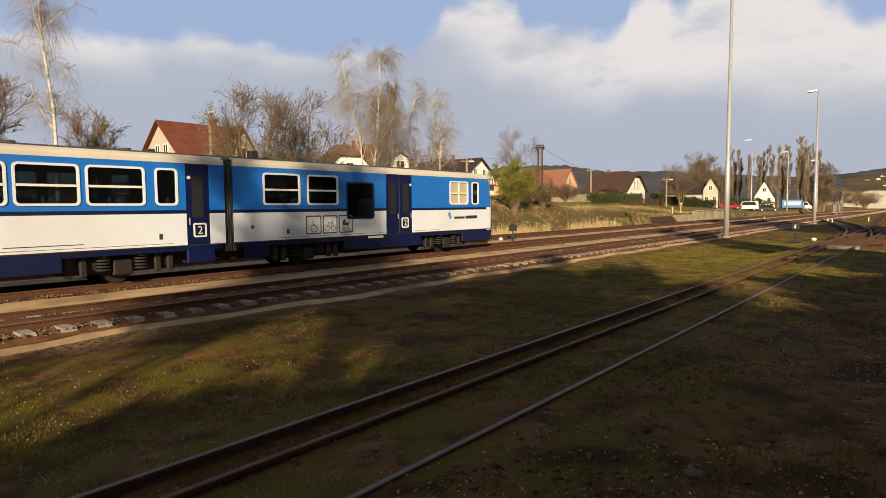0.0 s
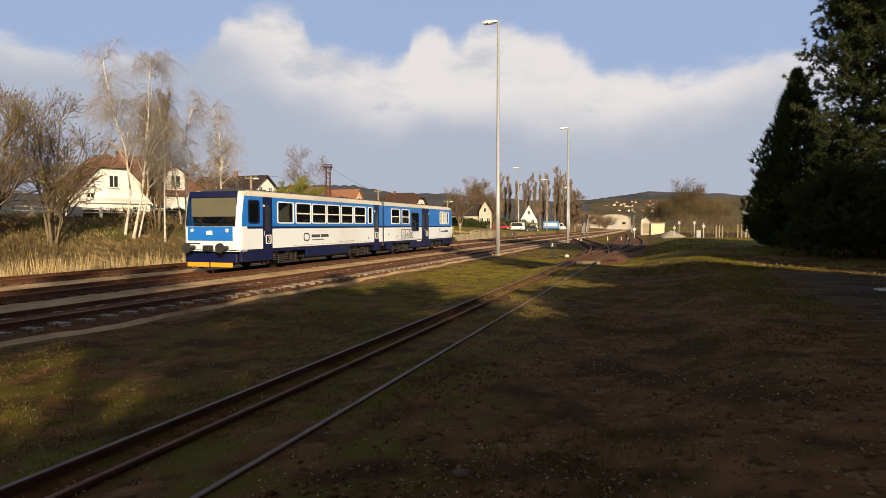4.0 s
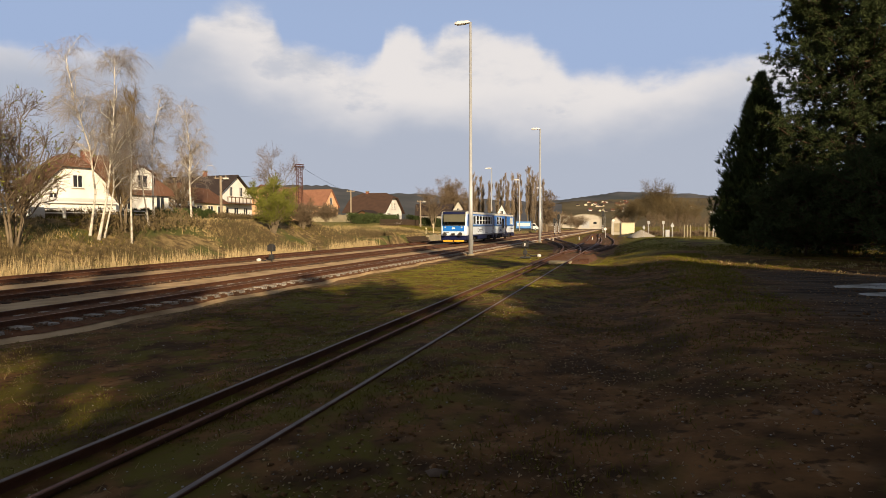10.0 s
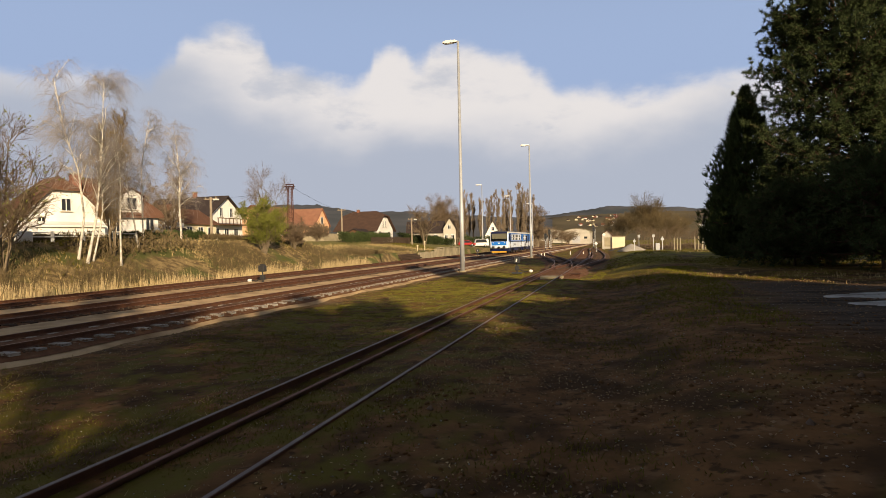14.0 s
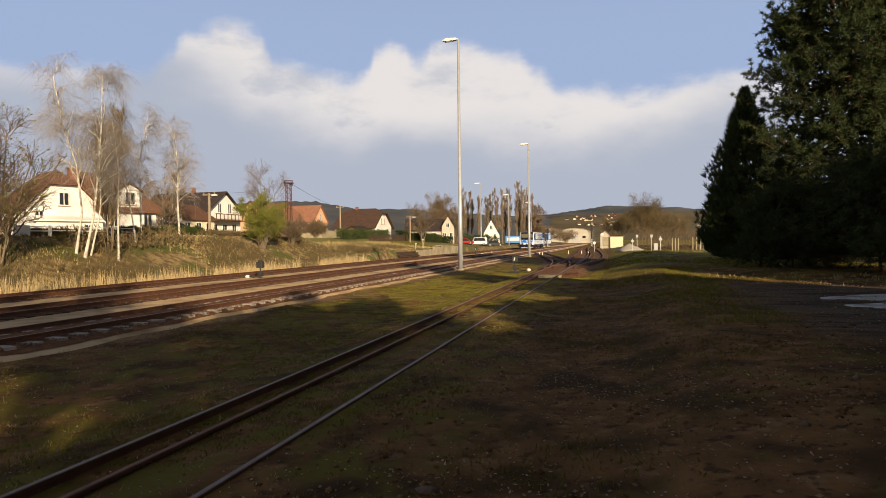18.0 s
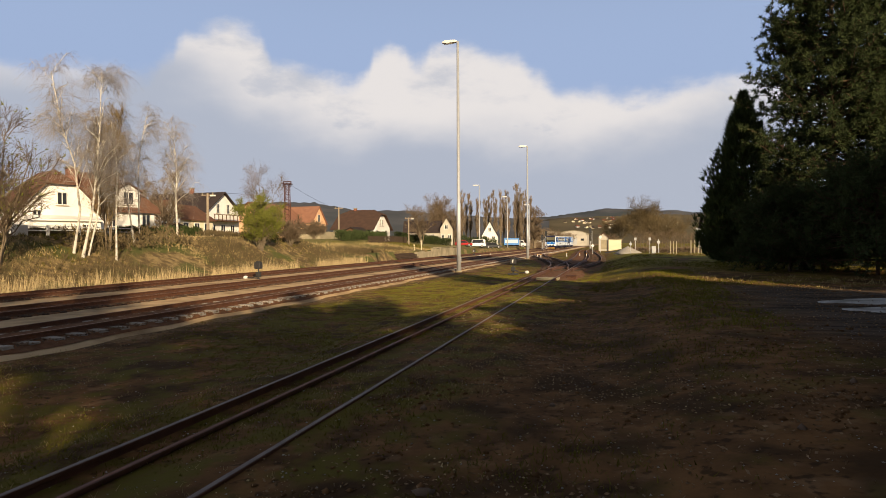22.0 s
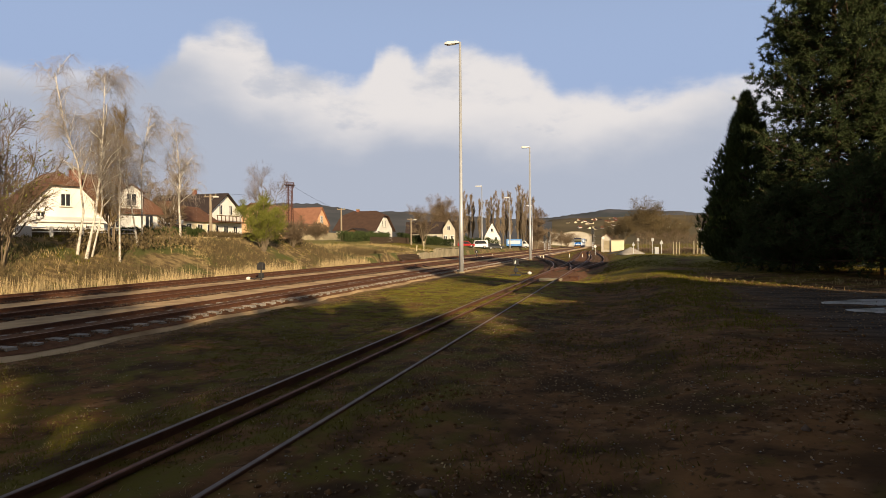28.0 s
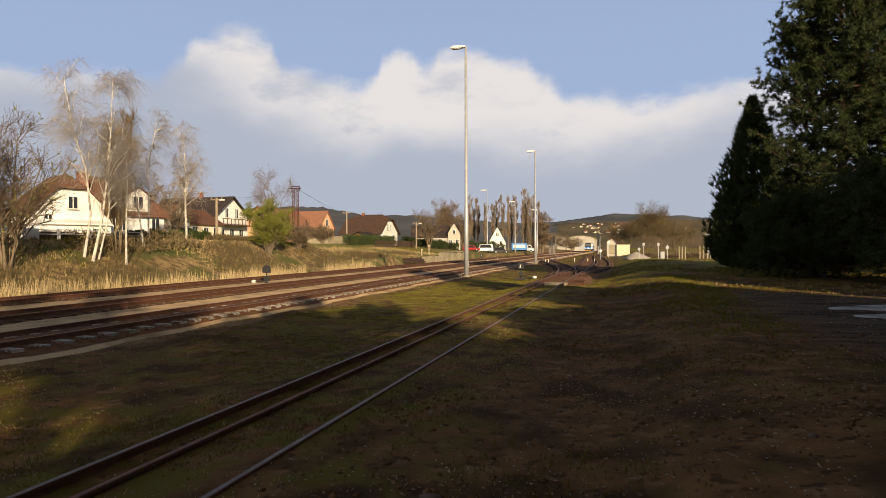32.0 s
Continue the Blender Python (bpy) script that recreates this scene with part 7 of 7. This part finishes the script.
hedges()


# ---- grass, reeds, litter ----
def scatter(name, label, category, mat, xs, ys, count, maker, seed, keep=None, grade=None):
    """One object of loose small pieces over a stretch of ground, denser towards the near end."""
    rng = np.random.default_rng(seed)
    x = rng.uniform(*xs, count)
    y = ys[0] + (ys[1] - ys[0]) * rng.uniform(0, 1, count) ** (grade or 1.0)
    if keep is not None:
        k = keep(x, y, rng)
        x, y = x[k], y[k]
    p = np.stack([x, y, ground_z(x, y)], 1)
    ob = link(name, array_mesh(name, *maker(rng, p)), mat)
    return tagged(ob, label, category, kind="stuff")


def patch(x, y, s, seed):
    return np.sin(x * s + seed + 1.3 * np.sin(y * s * 0.7)) + np.sin(y * s * 1.1 + seed * 2 + 1.1 * np.sin(x * s * 0.8))


def blades(n, lo, hi, wide, lean=0.5):
    def make(rng, p):
        m = len(p)
        P = np.repeat(p, n, 0) + np.concatenate([rng.normal(size=(m * n, 2)) * 0.05, np.zeros((m * n, 1))], 1)
        D = np.concatenate([rng.normal(size=(m * n, 2)) * lean, np.ones((m * n, 1))], 1)
        D /= np.linalg.norm(D, axis=1, keepdims=True)
        S = np.concatenate([rng.normal(size=(m * n, 2)), np.zeros((m * n, 1))], 1)
        S /= np.linalg.norm(S, axis=1, keepdims=True)
        ln = rng.uniform(lo, hi, (m * n, 1)) * np.repeat(rng.uniform(0.5, 1.1, (m, 1)), n, 0)
        V = np.stack([P - S * wide, P + S * wide, P + D * ln], 1).reshape(-1, 3)
        return V, np.arange(m * n * 3).reshape(-1, 3)
    return make


def pebbles(lo, hi):
    base = np.array([(1, 0, 0.1), (0.2, 0.9, 0), (-0.9, 0.4, 0.1), (-0.6, -0.8, 0), (0.4, -0.9, 0.1), (0.1, 0.1, 0.75), (0, 0, -0.5)])
    tri = np.array([(0, 1, 5), (1, 2, 5), (2, 3, 5), (3, 4, 5), (4, 0, 5), (1, 0, 6), (2, 1, 6), (3, 2, 6), (4, 3, 6), (0, 4, 6)])

    def make(rng, p):
        m = len(p)
        s = (lo * (hi / lo) ** rng.uniform(0, 1, m))[:, None, None] * rng.uniform(0.6, 1.2, (m, 1, 3))
        a = rng.uniform(0, 6.28, m)
        c, d = np.cos(a)[:, None], np.sin(a)[:, None]
        b = base[None] * s
        V = np.stack([b[..., 0] * c - b[..., 1] * d, b[..., 0] * d + b[..., 1] * c, b[..., 2]], -1) + p[:, None] + np.array([0, 0, 0.004])
        return V.reshape(-1, 3), (tri[None] + 7 * np.arange(m)[:, None, None]).reshape(-1, 3)
    return make


def litter(lo, hi):
    def make(rng, p):
        V, F = leaf_cards(rng, p, lo, hi, 0.25)
        V[:, 2] += 0.012
        return V, F
    return make


def small_things():
    off_road = lambda x, y: ~((x > 3.1) & (y > 9.5) & (y < 22.5))
    rail_clear = lambda x: (np.abs(x - T4 - 0.7525) > 0.07) & (np.abs(x - T4 + 0.7525) > 0.07) & (np.abs(x - T4 + 0.40) > 0.07)
    scatter("grass", "short mossy grass between siding and main line", "grass", M["grass"], (-11.8, -2.0), (1.5, 34), 32000, blades(6, 0.015, 0.06, 0.006, 0.8), 1,
            lambda x, y, r: (patch(x, y, 0.9, 1) + r.normal(size=len(x)) * 0.7 > -0.2) & rail_clear(x), 1.7)
    scatter("dry_grass", "short dead grass on the trackside strip", "grass", M["straw"], (-11.9, -1.5), (1.5, 34), 10500, blades(4, 0.02, 0.09, 0.005, 0.9), 2,
            lambda x, y, r: (patch(x, y, 0.7, 4) + r.normal(size=len(x)) * 0.7 > 0.4) & rail_clear(x), 1.7)
    scatter("bank_grass", "sparse tufts on the earthen bank", "grass", M["grass"], (-1.5, 9), (2.0, 45), 24000, blades(5, 0.03, 0.11, 0.006, 0.7), 3,
            lambda x, y, r: (patch(x, y, 0.8, 2) + r.normal(size=len(x)) * 0.5 + (y - 16) * 0.06 + 0.5 * np.exp(-((x - 2.0) / 2.0) ** 2) > 0.95) & off_road(x, y), 1.6)
    scatter("verge_grass", "rough grass along the road verge", "grass", M["grass"], (-1, 22), (24, 60), 10000, blades(5, 0.05, 0.20, 0.012, 0.5), 4,
            lambda x, y, r: patch(x, y, 0.3, 3) + r.normal(size=len(x)) * 0.6 > 0.2)
    scatter("verge_straw", "pale dead grass on the verge", "grass", M["straw"], (-1, 22), (22, 60), 2200, blades(4, 0.06, 0.22, 0.010, 0.5), 5,
            lambda x, y, r: patch(x, y, 0.35, 5) + r.normal(size=len(x)) * 0.6 > 0.6)
    scatter("reeds", "pale dry reeds along the ditch", "reeds", M["reed"], (-28.4, -26.4), (4, 62), 3000, blades(5, 0.35, 1.45, 0.018, 0.13), 6,
            lambda x, y, r: patch(x, y, 0.5, 1) + patch(x, y, 1.7, 4) * 0.6 + r.normal(size=len(x)) * 0.6 > -0.1)
    scatter("bank_straw", "long dry grass on the far bank", "grass", M["straw"], (-38, -27.5), (2, 95), 11500, blades(4, 0.12, 0.5, 0.02, 0.5), 7,
            lambda x, y, r: patch(x, y, 0.35, 2) + r.normal(size=len(x)) * 0.7 > 0.1)
    scatter("bank_green", "green grass patches on the far bank", "grass", M["grass"], (-40, -28.5), (2, 110), 16000, blades(4, 0.08, 0.30, 0.02, 0.5), 8,
            lambda x, y, r: patch(x, y, 0.25, 6) + r.normal(size=len(x)) * 0.5 > 0.6)
    scatter("brush", "brown leafless brushwood on the bank", "brushwood", M["twig_dark"], (-34.8, -29), (2, 82), 8000, blades(9, 0.3, 1.2, 0.012, 0.45), 9,
            lambda x, y, r: patch(x, y, 0.45, 8) + r.normal(size=len(x)) * 0.5 > 0.25)
    scatter("fresh_grass", "fresh green grass, lightened for the sunlit siding", "grass", M["lawn_grass"], (-11.0, -0.8), (12, 44), 14000, blades(5, 0.02, 0.07, 0.008, 0.8), 16,
            lambda x, y, r: (patch(x, y, 0.6, 7) + r.normal(size=len(x)) * 0.6 > -0.1) & rail_clear(x))
    scatter("pale_litter", "pale chips and straw bits on the earth", "litter", M["reed"], (-3.2, 5), (1.8, 16), 5200, litter(0.004, 0.020), 17,
            lambda x, y, r: patch(x, y, 0.9, 9) + r.normal(size=len(x)) * 0.5 - 0.25 * (x + 1.2) > 0.2, 1.6)
    # stones, grit and leaves
    scatter("pebbles", "pale grit and small stones on the earth bank", "stones", M["stone"], (-3.0, 7.5), (1.8, 24), 4200, pebbles(0.004, 0.017), 11, None, 1.8)
    scatter("leaf_litter", "dead brown leaves and twigs on the earth", "leaves", M["leaf"], (-3.0, 9), (1.8, 26), 30000, litter(0.008, 0.032), 12, lambda x, y, r: patch(x, y, 1.1, 2) + r.normal(size=len(x)) * 0.8 > -0.4, 1.8)
    scatter("trackside_pebbles", "scattered pale stones among moss", "stones", M["stone"], (-11.5, -2.6), (1.8, 24), 2200, pebbles(0.004, 0.018), 13, None, 1.6)
    scatter("crest_grass", "green tussocks on the crest of the bank", "grass", M["lawn_grass"], (-0.5, 6.5), (12, 34), 8000, blades(6, 0.03, 0.13, 0.008, 0.6), 15,
            lambda x, y, r: np.exp(-((x - 2.4 - 0.03 * (y - 20)) / 1.5) ** 2) + 0.25 * patch(x, y, 0.9, 3) + r.normal(size=len(x)) * 0.2 > 0.55 + 9.0 * (x - 0.02 * y > 3.0))
    scatter("clods", "crumbled earth clods on the bank", "earth", M["clod"], (-3.0, 9), (1.8, 24), 11000, pebbles(0.006, 0.050), 14, lambda x, y, r: patch(x, y, 1.3, 5) + r.normal(size=len(x)) * 0.6 > 0.5, 1.8)
    for i, (x, y, s) in enumerate(((-1.5, 4.6, 0.10), (-2.25, 6.9, 0.07), (-0.75, 7.4, 0.05), (2.6, 7.8, 0.07), (1.6, 6.0, 0.06), (3.6, 9.2, 0.07), (-0.9, 3.8, 0.09))):
        rng = np.random.default_rng(40 + i)
        V, F = pebbles(s, s * 1.01)(rng, np.array([[x, y, lift(x, y)]]))
        ob = link("loose_stone", array_mesh("loose_stone", V, F), M["gravel"])
        tagged(ob, "loose stone lying on the earth bank", "stone", "loose stones")
    rng = np.random.default_rng(20)

    def stones_on(name, x_of, half, y0, y1, count, z, mat, seed, size=(0.02, 0.05)):
        r = np.random.default_rng(seed)
        y = y0 + (y1 - y0) * r.uniform(0, 1, count) ** 1.4
        x = np.array([x_of(v) for v in y]) + r.uniform(-half, half, count)
        ob = link(name, array_mesh(name, *pebbles(*size)(r, np.stack([x, y, np.full(count, z)], 1))), mat)
        tagged(ob, "loose brown ballast stones between rails", "ballast", kind="stuff")
    stones_on("ballast_stones", line_1, 1.3, -4, 60, 13000, -0.15, M["gravel"], 31)
    stones_on("ballast_stones", line_2, 1.3, -4, 60, 8000, -0.15, M["gravel"], 32)
    stones_on("ballast_stones", line_3, 1.3, 0, 60, 5000, -0.15, M["gravel"], 33)
    stones_on("pale_ballast", lambda y: T1 + 1.15, 0.45, -4, 50, 220, -0.175, M["shoulder"], 34, (0.012, 0.03))
    # puddles on the dirt road
    for i, (x, y, a, b) in enumerate(((6.6, 18.1, 1.5, 0.62), (6.5, 16.1, 1.5, 0.55))):
        pts = []
        for t in np.linspace(0, 2 * math.pi, 57)[:-1]:
            k = 1 + 0.16 * math.sin(3 * t + i) + 0.10 * math.sin(5 * t + 2.1 * i) + 0.05 * math.sin(11 * t + i) + 0.03 * math.sin(17 * t)
            u, v = a * k * math.cos(t), b * k * math.sin(t)
            pts.append((x + 0.857 * u - 0.515 * v, y + 0.515 * u + 0.857 * v))
        zz = 0.416
        pd = part("puddle", Mesher().rings([[(u, w, zz - 0.05) for u, w in pts], [(u, w, zz) for u, w in pts]]), M["water"])
        tagged(pd, "still puddle painted sky-pale on the dirt road", "puddle", "puddles", "structure")


small_things()


# ---- what moves ----
# seconds and the y of the train's rear end
REAR = [(0, -4.4), (1, 1.75), (2, 7.95), (3, 14.3), (4.5, 24.2), (6, 34.3), (9, 55.2), (11, 70.3), (14, 93.3), (17, 117.6), (19, 134.0), (22, 162.0), (25, 192.0), (28, 222.0), (30, 241.5), (32, 260.0)]


def rear_at(t):
    ts, ys = [r[0] for r in REAR], [r[1] for r in REAR]
    i = max(0, min(len(ts) - 2, sum(1 for a in ts if a <= t) - 1))
    def slope(k):
        if k == 0 or k == len(ts) - 1:
            a, b = (0, 1) if k == 0 else (k - 1, k)
            return (ys[b] - ys[a]) / (ts[b] - ts[a])
        return (ys[k + 1] - ys[k - 1]) / (ts[k + 1] - ts[k - 1])
    h = ts[i + 1] - ts[i]
    s = (t - ts[i]) / h
    return ((1 + 2 * s) * (1 - s) ** 2 * ys[i] + s * (1 - s) ** 2 * h * slope(i) + s * s * (3 - 2 * s) * ys[i + 1] + s * s * (s - 1) * h * slope(i + 1))


def car_pose(y_joint, sign, length):
    """sign +1: the car runs ahead of the joint; -1: behind it."""
    a, b = y_joint + sign * 2.9, y_joint + sign * (length - 3.3)
    xa, xb = line_2(a), line_2(b)
    turn = math.degrees(math.atan2(-(xb - xa) * sign, (b - a) * sign))
    xj = xa + (xb - xa) * (y_joint - a) / (b - a)
    return pose(xj, y_joint, 0.0, 0, 0, turn + (0 if sign > 0 else 180))


def motions():
    front, rear = TRAIN
    times = [i * 0.5 for i in range(65)]
    walk(front, [(t, car_pose(rear_at(t) + 14.35, 1, 13.75)) for t in times])
    walk(rear, [(t, car_pose(rear_at(t) + 14.05, -1, 14.05)) for t in times])


motions()
